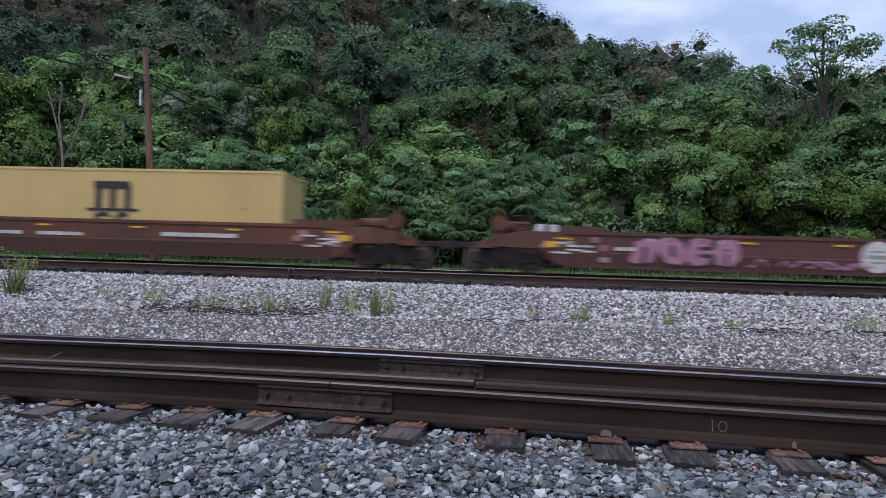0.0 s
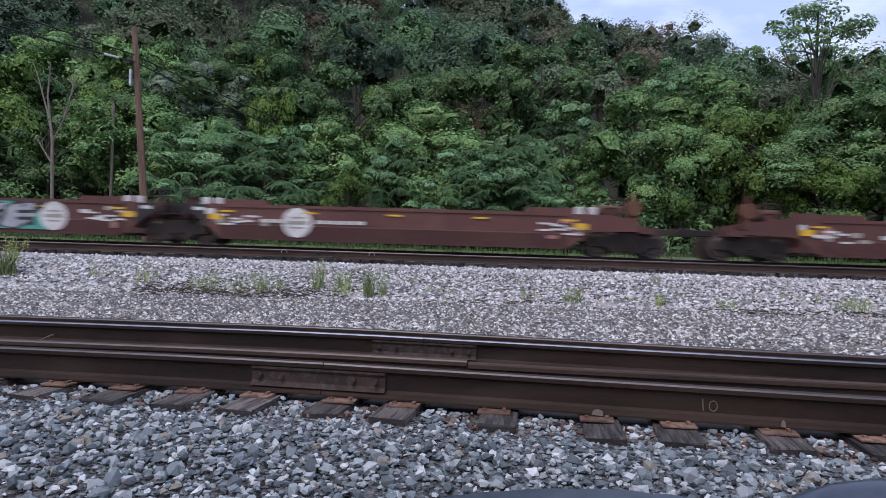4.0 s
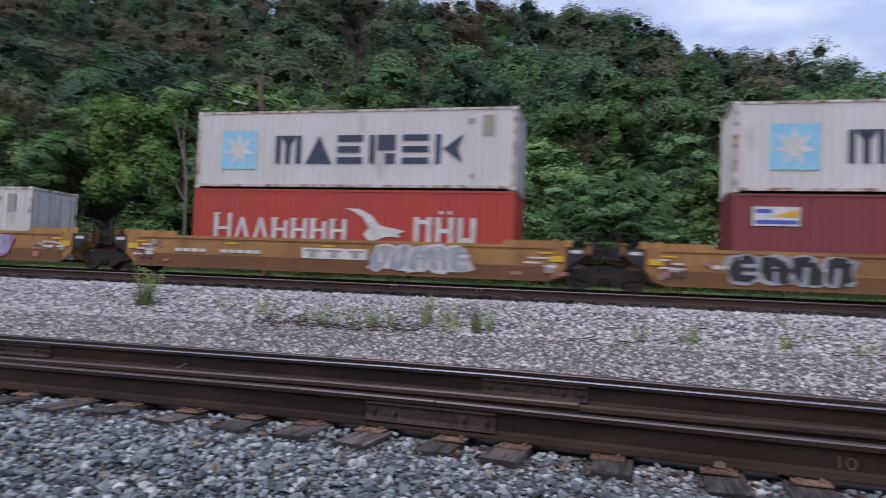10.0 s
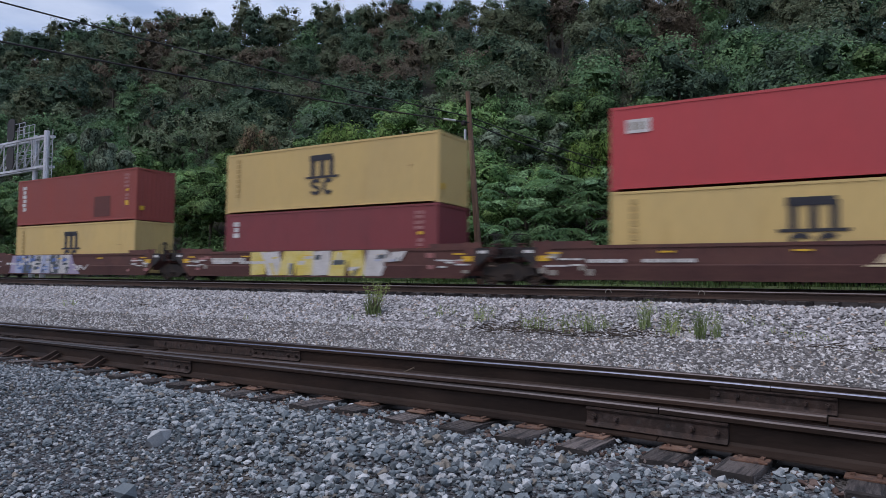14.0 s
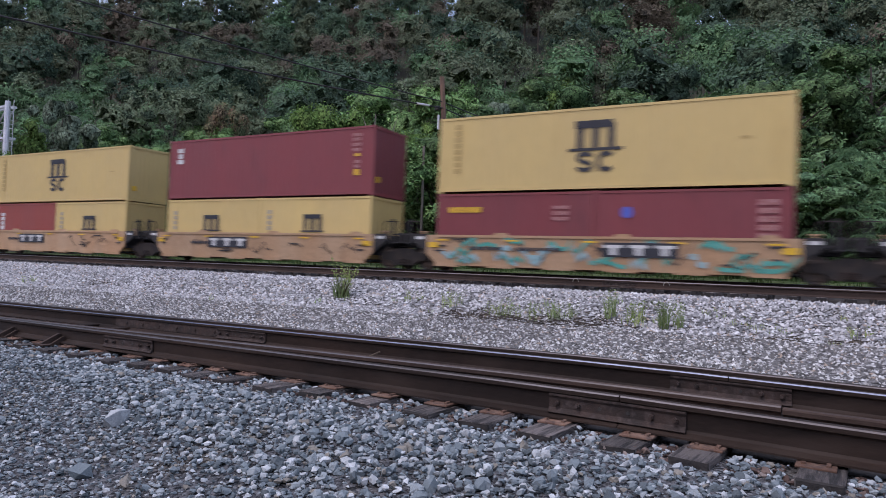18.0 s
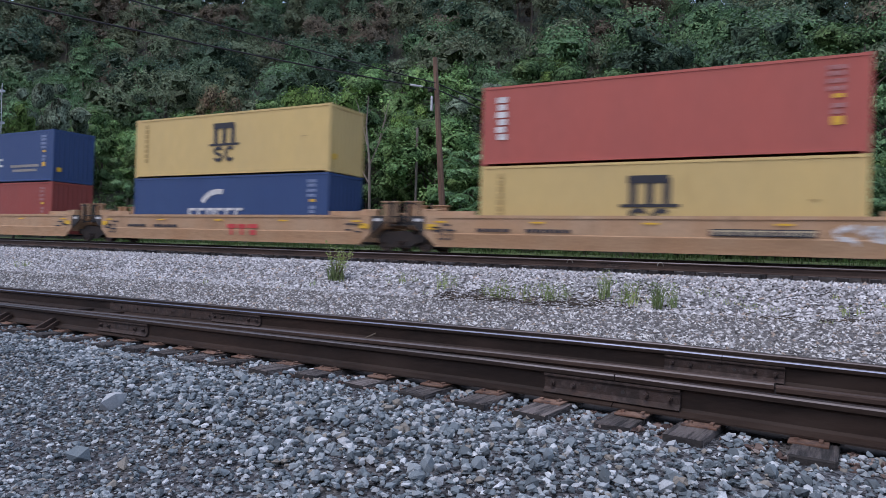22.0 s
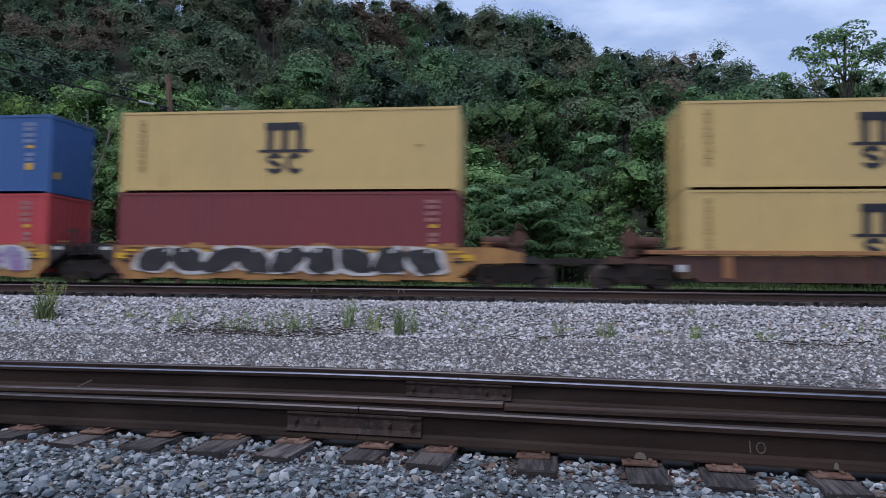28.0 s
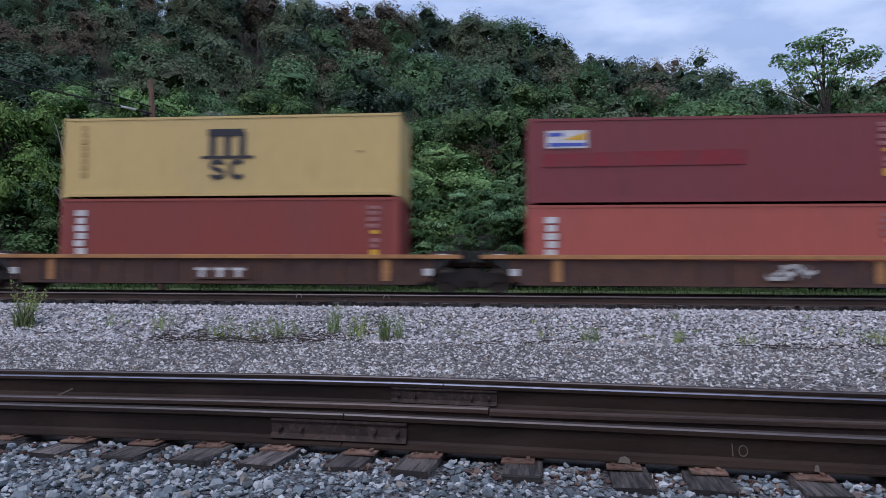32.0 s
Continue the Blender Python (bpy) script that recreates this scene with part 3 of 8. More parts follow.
# ---- ground ----
def build_ground():
    xs = sorted({round(v, 3) for v in [*np.arange(-60, 60.1, 1.5), *np.arange(-460, 461, 12.0), *np.arange(-3000, 3001, 300.0)]})
    ys = sorted({round(v, 3) for v in [*np.arange(-8, 32, 0.5), *np.arange(32, 140, 4.0), *np.arange(140, 400, 20.0), *np.arange(-3000, 3001, 300.0)]})
    verts = np.array([(x, y, ground_z(x, y)) for y in ys for x in xs])
    nx = len(xs)
    j, i = np.meshgrid(np.arange(len(ys) - 1), np.arange(nx - 1), indexing="ij")
    a = (j * nx + i).ravel()
    faces = np.stack([a, a + 1, a + nx + 1, a + nx], 1)
    me = from_arrays("ground", verts, faces, M_GROUND, smooth_shade=True)
    me.materials.append(M_GRASS_SOIL)
    me.materials.append(M_SOIL)
    me.materials.append(M_GRIME)
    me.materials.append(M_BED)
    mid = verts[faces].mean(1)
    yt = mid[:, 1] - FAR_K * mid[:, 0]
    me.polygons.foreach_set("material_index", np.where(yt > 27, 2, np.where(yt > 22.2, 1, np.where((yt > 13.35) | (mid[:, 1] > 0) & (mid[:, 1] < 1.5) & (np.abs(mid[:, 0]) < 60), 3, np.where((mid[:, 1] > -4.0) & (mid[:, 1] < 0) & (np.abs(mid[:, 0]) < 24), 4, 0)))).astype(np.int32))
    return tagged(put("ground", me), "grey gravel ground between tracks rising to a wooded hillside", "ground", kind="structure")


GROUND = build_ground()


# ---- tracks ----
def rail_outline(h=0.203):
    """The outline of a flat-bottom rail, head up, foot on z = 0."""
    half = [(0.084, 0.0), (0.084, 0.011), (0.024, 0.030), (0.009, 0.048), (0.009, h - 0.055), (0.016, h - 0.045), (0.037, h - 0.036), (0.037, h - 0.010), (0.030, h)]
    return half + [(-x, z) for x, z in half[::-1]]


def rail_mesh(name, x0, x1, head=None, body=None, follow=None, level=False):
    """A rail from x0 to x1. follow: a table of its distance across by x; level: it does not dip with the near track."""
    stops = [x0] + [v for v in np.arange(-14, 9, 0.5) if x0 + 0.1 < v < x1 - 0.1 and not (level and not follow)] + [x1]
    bm = bmesh.new()
    rings = [[bm.verts.new((x, (lerp_table(follow, x) if follow else 0.0) + p, q + (0.0 if level else dip(x)))) for p, q in rail_outline()] for x in stops]
    n = len(rings[0])
    for a, b in zip(rings, rings[1:]):
        for i in range(n):
            bm.faces.new((a[i], b[i], b[(i + 1) % n], a[(i + 1) % n]))
    bm.faces.new(rings[0][::-1])
    bm.faces.new(rings[-1])
    bmesh.ops.recalc_face_normals(bm, faces=bm.faces[:])
    me = bpy.data.meshes.new(name)
    bm.to_mesh(me)
    bm.free()
    me.materials.append(body or M_RAIL)
    me.materials.append(head or M_RAIL_DULL)
    for p in me.polygons:
        if 0.4 < p.normal.z < 0.9 and p.center.z > 0.02 and abs(p.normal.x) < 0.2:
            p.material_index = 1 if p.center.z - (0.0 if level else dip(p.center.x)) > 0.17 else 0
    return me


near_track = empty("near_track", "rusty jointed railway track on weathered wooden sleepers", "railway track", kind="structure")
RAIL_Z = 0.016
for y, x_list in ((0.0, (-700.0, -5.53, -0.003, 6.2, 700.0)), (1.505, (-700.0, -5.474, 0.38, 700.0))):
    for a, b in zip(x_list, x_list[1:]):
        put("rail", rail_mesh("rail", a + 0.003, b - 0.003, M_RAIL_TOP if y > 1 else M_RAIL_DULL), near_track, m=pose(0, y, RAIL_Z))

put("guard_rail", rail_mesh("guard_rail", -60.0, 60.0), near_track, "dark guard rail beside the running rail", pose(0, 1.70, RAIL_Z + 0.022))
put("closure_rail", rail_mesh("closure_rail", -9.5, 0.89, None, M_RAIL_BROWN, LEAVING), near_track, "rusty inner rail of a turnout", pose(0, 0, RAIL_Z))
put("closure_rail", rail_mesh("closure_rail", 0.90, 8.0, M_RAIL_BROWN, M_RAIL_BROWN, LEAVING), near_track, "rusty brown inner rail of a turnout", pose(0, 0, RAIL_Z - 0.014))
far_track = empty("far_track", "dark steel railway track on a pale ballast bank", "railway track", kind="structure", m=on_far(0, 0, -0.20))
middle_track = empty("middle_track", "rusty disused-looking railway track beside the main line", "railway track", kind="structure", m=on_far(0, -4.3, -0.30))
for v in (-0.7525, 0.7525):
    put("rail", rail_mesh("rail", -900.0, 900.0, M_RAIL_TOP, level=True), far_track, m=pose(0, v, -0.003))
    put("rail", rail_mesh("rail", -900.0, 900.0, None, M_RAIL_BROWN, level=True), middle_track, m=pose(0, v, 0.02))


def bond_wire(u):
    """A loop of pale bonding wire that stands up from the middle track's rail."""
    bm = bmesh.new()
    pts = [Vector((0.08 * math.cos(a), 0, 0.10 * math.sin(a))) for a in [math.pi * i / 7 for i in range(8)]]
    for a, b in zip(pts, pts[1:]):
        rod(bm, a, b, 0.009, n=6)
    part("bond_wire", bm, M_FADED_MARK, middle_track, "pale looped bonding wire", pose(u, -0.82, 0.13, 0, 0, 20))


for u in (-6.45, -3.95):
    bond_wire(u)


def bar_set(y, x, parent, side, bolts=(0.06, 0.21, 0.36, 0.55, 0.70, 0.85)):
    """A joint bar of 0.914 m on one face of a rail, with its bolts."""
    bm = bmesh.new()
    prism(bm, [(0.0, 0.034), (0.030 * side, 0.028), (0.046 * side, 0.036), (0.018 * side, 0.066), (0.018 * side, 0.128), (0.032 * side, 0.146), (0.032 * side, 0.158), (0.0, 0.162)], 0, 0.914, "x")
    j = part("joint_bar", bm, M_RUST, parent, "rusty joint bar", pose(x, y + 0.008 * side, RAIL_Z + (dip(x) if parent is near_track else 0), 0, (math.degrees(math.atan((dip(x) - dip(x + 0.914)) / 0.914)) if parent is near_track else 0), 0))
    for i, bx in enumerate(bolts):
        bm = bmesh.new()
        if i in (2, 3):
            rod(bm, (bx, 0.010 * side, 0.097), (bx, 0.0205 * side, 0.097), 0.013, n=10)
            part("bolt_hole", bm, M_BLACK, j)
        else:
            rod(bm, (bx, 0.012 * side, 0.097), (bx, 0.038 * side, 0.097), 0.021, 0.018, 6)
            rod(bm, (bx, 0.036 * side, 0.097), (bx, 0.055 * side, 0.097), 0.011, n=8)
            part("bolt", bm, M_RUST, j)


for bx in (-0.5, -5.99, 5.74):
    bar_set(0.0, bx, near_track, -1)
    bar_set(0.0, bx, near_track, 1)
for bx in (-0.08, -5.93):
    bar_set(1.505, bx, near_track, -1)
bar_set(-0.7525, -5.7, middle_track, -1)
# Added dark strip closes the see-through gap below the rail foot.
for y in (1.505,):
    bm = bmesh.new()
    stops = [-60.0, *np.arange(-8, 9, 1.0), 60.0]
    for a, b in zip(stops, stops[1:]):
        vs = box(bm, a, b, y - 0.07, y + 0.075, -0.14, 0.010)
        for v in vs:
            v.co.z += dip(v.co.x)
    part("packed_bed", bm, M_GRIME, near_track, "dark strip added to close the gap under the rail")
bm = bmesh.new()
box(bm, 0.47, 1.32, 0.155, 0.225, 0.10, 0.168, 0.006)
part("spacer_bar", bm, M_RUST, near_track, "flat rusty spacer bar between the rails", pose(0, 0, 0.0, 0, 1.2, 0))
bm = bmesh.new()
box(bm, -8.3, -5.75, -0.022, -0.006, 0.05, 0.165, 0.004)
for i in range(6):
    rod(bm, (-8.0 + 0.4 * i, -0.036, 0.11), (-8.0 + 0.4 * i, -0.02, 0.11), 0.018, n=6)
part("side_bar", bm, M_RUST, near_track, "long flat bar bolted to the rail", pose(0, 1.505, RAIL_Z))


def rail_brace(x):
    """A sloping cast brace against the outer side of the near rail, on its own plate."""
    bm = bmesh.new()
    prism(bm, [(-0.26, 0.0), (-0.05, 0.0), (-0.018, 0.125), (-0.05, 0.13), (-0.25, 0.03)], -0.02, 0.02, "x")
    for dx in (-0.1, 0.1):
        prism(bm, [(-0.22, 0.0), (-0.05, 0.0), (-0.02, 0.10), (-0.05, 0.10)], dx - 0.012, dx + 0.012, "x")
    box(bm, -0.12, 0.12, -0.28, -0.02, 0.0, 0.016)
    part("rail_brace", bm, M_RAIL_BROWN, near_track, "rusty rail brace", pose(x, 0, 0.004))


for x in (-9.25, -8.1, -6.95):
    rail_brace(x)
for i, x in enumerate((-9.0, -8.4, -7.2, -6.6)):
    bm = bmesh.new()
    box(bm, x - 0.09, x + 0.09, 0.10, 0.62, 0.014, 0.04, 0.005)
    part("slide_plate", bm, M_RAIL, near_track)
bm = bmesh.new()
rod(bm, (-8.7, 0.06, 0.05), (-8.7, 1.46, 0.05), 0.022, n=8)
rod(bm, (-7.9, 0.06, 0.05), (-7.9, 1.46, 0.05), 0.022, n=8)
part("switch_rod", bm, M_RAIL, near_track, "dark switch rods")

TIES_X = [-7.85, -7.2, -6.57, -5.92, -5.28, -4.8, -4.34, -3.9, -3.46, -2.87, -2.41, -1.85, -1.33, -0.87, -0.41, 0.14, 0.56, 1.14, 1.755, 2.21, 2.77, 3.27]
TIES_X = [-7.85 - 0.56 * i for i in range(50, 0, -1)] + TIES_X + [3.23 + 0.56 * i for i in range(1, 18)]


def tie_mesh(length, seed):
    rnd = random.Random(seed)
    bm = bmesh.new()
    vs = box(bm, -0.115, 0.115, -length / 2, length / 2, -0.18, 0.0)
    bmesh.ops.bevel(bm, geom=bm.edges[:], offset=0.008, segments=1, affect="EDGES")
    for v in bm.verts:
        v.co.x += rnd.uniform(-0.008, 0.008)
        v.co.z += rnd.uniform(-0.007, 0.007)
    me = bpy.data.meshes.new("sleeper")
    bm.to_mesh(me)
    bm.free()
    me.materials.append(M_TIE)
    me.materials.append(M_TIE_END)
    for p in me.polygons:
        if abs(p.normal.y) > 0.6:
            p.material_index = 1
    return me


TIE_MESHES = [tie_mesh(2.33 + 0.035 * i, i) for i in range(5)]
bm = bmesh.new()
box(bm, -0.10, 0.10, -0.185, 0.185, 0.0, 0.014, 0.003)
for x, y in ((-0.06, -0.125), (0.06, -0.125), (0.06, -0.095), (-0.06, 0.1), (0.05, 0.1)):
    box(bm, x - 0.011, x + 0.011, y - 0.014, y + 0.012, 0.012, 0.026)
PLATE = bpy.data.meshes.new("tie_plate")
bm.to_mesh(PLATE)
bm.free()
PLATE_DARK = PLATE.copy()
PLATE.materials.append(M_PLATE)
PLATE_DARK.materials.append(M_RAIL)
rnd = random.Random(5)
for i, x in enumerate(TIES_X):
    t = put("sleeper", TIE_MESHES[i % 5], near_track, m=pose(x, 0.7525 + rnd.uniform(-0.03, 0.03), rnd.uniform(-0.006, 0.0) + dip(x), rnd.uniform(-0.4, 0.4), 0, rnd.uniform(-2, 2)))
    put("tie_plate", PLATE, near_track, m=pose(x + rnd.uniform(-0.015, 0.015), 0.0, -0.004 + dip(x), 0, 0, rnd.uniform(-2, 2)))
    put("tie_plate", PLATE_DARK, near_track, m=pose(x, 1.505, 0.001 + dip(x)))
for i in range(130):
    x = -58 + 0.62 * i
    for k, track in enumerate((middle_track, far_track)):
        put("sleeper", TIE_MESHES[(i + k) % 5], track, m=pose(x + rnd.uniform(-0.03, 0.03), rnd.uniform(-0.04, 0.04), -0.005 + 0.025 * (1 - k) - 0.005, 0, 0, rnd.uniform(-1.5, 1.5)))
bm = bmesh.new()
prism(bm, [(2.372, 0.070), (2.378, 0.070), (2.374, 0.142), (2.368, 0.142)], -0.0125, -0.0095)
part("chalk_digit", bm, M_CHALK, near_track, "thin chalk digit 1", pose(0, 0, dip(2.37)))
bm = bmesh.new()
for i in range(14):
    a, b = 2 * math.pi * i / 14, 2 * math.pi * (i + 1) / 14
    prism(bm, [(2.432 + r * 0.026 * math.cos(t), 0.104 + r * 0.034 * math.sin(t)) for r, t in ((1, a), (1, b), (0.82, b), (0.82, a))], -0.0125, -0.0095)
part("chalk_digit", bm, M_CHALK, near_track, "thin chalk digit 0", pose(0, 0, dip(2.43)))
for x, z, w in ((1.75, 0.040, 0.036), (2.80, 0.05, 0.014)):
    bm = bmesh.new()
    prism(bm, [(x - w, z - 0.02), (x + w, z - 0.025), (x + w * 0.8, z + 0.005), (x + w * 0.1, z + 0.018), (x - w * 0.7, z + 0.01)], -0.0995, -0.096)
    part("chalk_mark", bm, M_CHALK, near_track, "", pose(0, 0, dip(x)))
bm = bmesh.new()
rod(bm, (-2.98, 0.62, 0.03), (-2.70, 0.86, 0.20), 0.012, 0.009, 7)
tagged(part("stick", bm, M_TWIG), "thin pale stick lying between the rails", "stick")


# ---- train ----
TRAIN_AT = [(0, 0.0), (8, 146.17), (16, 291.89), (24, 437.37), (32, 582.81)]
ROLLING = []          # things that run with the train: object, place along it, height above the rail
WHEELSETS = []


def running(ob, u, w=0.0):
    ob.matrix_basis = on_far(u, 0, w)
    ROLLING.append((ob, u, w))
    return ob


def mesh_of(name, bm, mat):
    me = bpy.data.meshes.new(name)
    bm.to_mesh(me)
    bm.free()
    me.materials.append(mat)
    return me


CACHE = {}


def cached(key, make):
    if key not in CACHE:
        CACHE[key] = make()
    return CACHE[key]


def wheel_bm():
    bm = bmesh.new()
    rod(bm, (0, -1.0, 0), (0, 1.0, 0), 0.075, n=10)
    for s in (-1, 1):
        rod(bm, (0, s * 0.68, 0), (0, s * 0.71, 0), 0.455, n=28)
        rod(bm, (0, s * 0.71, 0), (0, s * 0.82, 0), 0.42, 0.415, 28)
        rod(bm, (0, s * 0.82, 0), (0, s * 0.84, 0), 0.33, 0.30, 20)
        rod(bm, (0, s * 0.84, 0), (0, s * 0.90, 0), 0.13, 0.12, 14)
        for k in range(3):
            a = 2 * math.pi * k / 3
            rod(bm, (0.055 * math.cos(a), s * 0.9, 0.055 * math.sin(a)), (0.055 * math.cos(a), s * 1.02, 0.055 * math.sin(a)), 0.016, n=6)
    return bm


def side_frame_bm():
    bm = bmesh.new()
    prism(bm, [(-1.12, 0.36), (-1.12, 0.62), (-0.62, 0.66), (-0.3, 0.80), (0.3, 0.80), (0.62, 0.66), (1.12, 0.62), (1.12, 0.36), (0.72, 0.34),
               (0.40, 0.14), (-0.40, 0.14), (-0.72, 0.34)], -1.10, -0.96)
    return bm


def truck(unit, x):
    t = put("truck", cached("bolster", lambda: mesh_of("truck", truck_core_bm(), M_TRUCK)), unit, "grimy black cast-iron truck", pose(x, 0, 0))
    for s in (1, -1):
        f = put("side_frame", cached("frame%d" % s, lambda: mesh_of("side_frame", side_frame_bm(), M_TRUCK)), t, m=pose(0, 0, 0, 0, 0, 0 if s > 0 else 180))
        put("spring_nest", cached("spring", lambda: mesh_of("spring_nest", spring_bm(), M_RUST)), t, m=pose(0, 0, 0, 0, 0, 0 if s > 0 else 180))
    for dx in (-0.89, 0.89):
        w = put("wheelset", cached("wheel", lambda: mesh_of("wheelset", wheel_bm(), M_WHEEL)), t, m=pose(dx, 0, 0.42))
        WHEELSETS.append((w, dx))
    return t


def truck_core_bm():
    bm = bmesh.new()
    box(bm, -0.22, 0.22, -1.08, 1.08, 0.42, 0.74, 0.03)
    rod(bm, (0, 0, 0.74), (0, 0, 0.86), 0.2, n=16)
    for s in (-1, 1):
        box(bm, s * 0.38 - 0.05, s * 0.38 + 0.05, -0.7, 0.7, 0.34, 0.48)
    return bm


def spring_bm():
    bm = bmesh.new()
    for dx in (-0.14, 0.0, 0.14):
        for k in range(4):
            rod(bm, (dx, -1.13, 0.20 + 0.055 * k), (dx, -1.13, 0.235 + 0.055 * k), 0.062, n=8)
    return bm


def side_bm(L, hw, kind, ends):
    """One long side of a well, at its outer face y = 0 and running inwards to positive y. ends: which ends carry a coupler."""
    reach = [L / 2 + 0.3 if end else L / 2 - 1.25 for end in ends]
    low = [L / 2 - 1.95 if end else L / 2 - 1.72 for end in ends]
    top = 1.40 if kind != "forty" else 1.34
    bm = bmesh.new()

    def ends_outline(bottom, band, high):
        pts = [(-low[0], bottom), (low[1], bottom)]
        if ends[1]:
            pts += [(low[1] + 0.75, band), (reach[1], band + 0.04), (reach[1], high - 0.22), (reach[1] - 0.8, high - 0.04)]
        else:
            pts += [(reach[1], bottom + 0.42), (reach[1], high)]
        if ends[0]:
            pts += [(-reach[0] + 0.8, high - 0.04), (-reach[0], high - 0.22), (-reach[0], band + 0.04), (-low[0] - 0.75, band)]
        else:
            pts += [(-reach[0], high), (-reach[0], bottom + 0.42)]
        return pts

    if kind == "rib":
        prism(bm, ends_outline(0.26, 0.78, 1.10), 0.06, 0.10)
        box(bm, -low[0], low[1], -0.02, 0.06, 0.24, 0.34)
    elif kind == "forty":
        prism(bm, ends_outline(0.20, 0.76, top), 0.0, 0.05)
        box(bm, -low[0], low[1], -0.04, 0.0, top - 0.09, top)
        n = 6
        for i in range(n):
            x = -hw + 0.7 + (2 * hw - 1.4) * i / (n - 1)
            box(bm, x - 0.5, x + 0.5, -0.03, 0.0, 0.15, 0.28)
            if i % 2:
                prism(bm, [(x - 0.30, top), (x + 0.30, top), (x + 0.2, top + 0.09), (x - 0.2, top + 0.09)], -0.03, 0.05)
    else:
        prism(bm, ends_outline(0.24, 0.80, top), 0.0, 0.05)
        box(bm, -low[0], low[1], -0.035, 0.0, top - 0.11, top)
        for s in (-1, 1):
            a, b = sorted((s * (hw - 1.9), s * (hw + 0.15)))
            box(bm, a, b, 0.06, 0.11, top, top + 0.16)
    return bm


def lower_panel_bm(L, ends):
    """The creased lower half of a smooth side, with its bottom flange."""
    low = [L / 2 - 1.95 if end else L / 2 - 1.72 for end in ends]
    bm = bmesh.new()
    prism(bm, [(-0.006, 0.74), (-0.03, 0.70), (-0.004, 0.24), (0.0, 0.24), (0.0, 0.74)], -low[0] - 0.02, low[1] + 0.02, "x")
    box(bm, -low[0] + 0.05, low[1] - 0.05, -0.034, -0.004, 0.21, 0.28)
    return bm


def hand_rail_bm(s):
    """A bent grab rail over the end of a car."""
    bm = bmesh.new()
    pts = [(0, 0, 0), (0, 0, 0.62), (s * 0.12, 0, 0.70), (s * 0.62, 0, 0.70), (s * 0.70, 0, 0.60), (s * 0.70, 0, 0.0)]
    for a, b in zip(pts, pts[1:]):
        rod(bm, a, b, 0.022, n=7)
    return bm


def air_gear_bm():
    """Brake cylinder, reservoir and pipes on the deck over a truck."""
    bm = bmesh.new()
    rod(bm, (-0.55, -0.95, 1.50), (0.30, -0.95, 1.50), 0.20, n=14)
    rod(bm, (-0.18, 0.2, 1.42), (0.42, 0.2, 1.42), 0.18, n=12)
    box(bm, -0.12, 0.12, -0.95, -0.72, 1.18, 1.62, 0.02)
    for x in (-0.28, 0.28):
        box(bm, x - 0.04, x + 0.04, -0.80, 0.40, 1.14, 1.22)
    rod(bm, (0.0, -0.84, 1.6), (0.0, -0.84, 1.92), 0.03, n=7)
    return bm


def platform_bm(L, hw, s, end):
    """The centre sill and deck over a truck, on the side s of the unit."""
    e = L / 2 - 0.12 if not end else L / 2 + 0.75
    bm = bmesh.new()
    a, b = sorted((s * (hw + 0.02), s * e))
    box(bm, a, b, -0.42, 0.42, 0.88, 1.08)
    a, b = sorted((s * (hw + 0.0), s * (hw + 0.12)))
    box(bm, a, b, -1.30, 1.30, 0.50, 1.36)
    a, b = sorted((s * (hw + 0.3), s * (L / 2 - 0.25)))
    box(bm, a, b, -0.9, 0.9, 1.12, 1.18)
    if end:
        a, b = sorted((s * (L / 2 + 0.3), s * (L / 2 + 0.9)))
        box(bm, a, b, -1.38, 1.38, 0.78, 0.98)
    return bm


def end_plate_bm(L, s):
    """The dark steel cheek between the side and an articulated truck."""
    bm = bmesh.new()
    a, c = s * (L / 2 - 1.25), s * (L / 2 - 0.60)
    prism(bm, [(a, 0.66), (a, 1.36), (c, 1.36), (c, 1.10), (c - s * 0.25, 0.92)], -1.45, -1.40)
    a, b = sorted((s * (L / 2 - 0.45), s * (L / 2 - 0.37)))
    box(bm, a, b, -1.38, -1.28, 0.95, 1.95)
    a, b = sorted((s * (L / 2 - 0.42), s * (L / 2 - 0.05)))
    box(bm, a, b, -1.34, -1.28, 1.00, 1.04)
    box(bm, a, b, -1.34, -1.28, 1.32, 1.36)
    box(bm, a, b, -1.0, -0.5, 1.05, 1.42)
    return bm


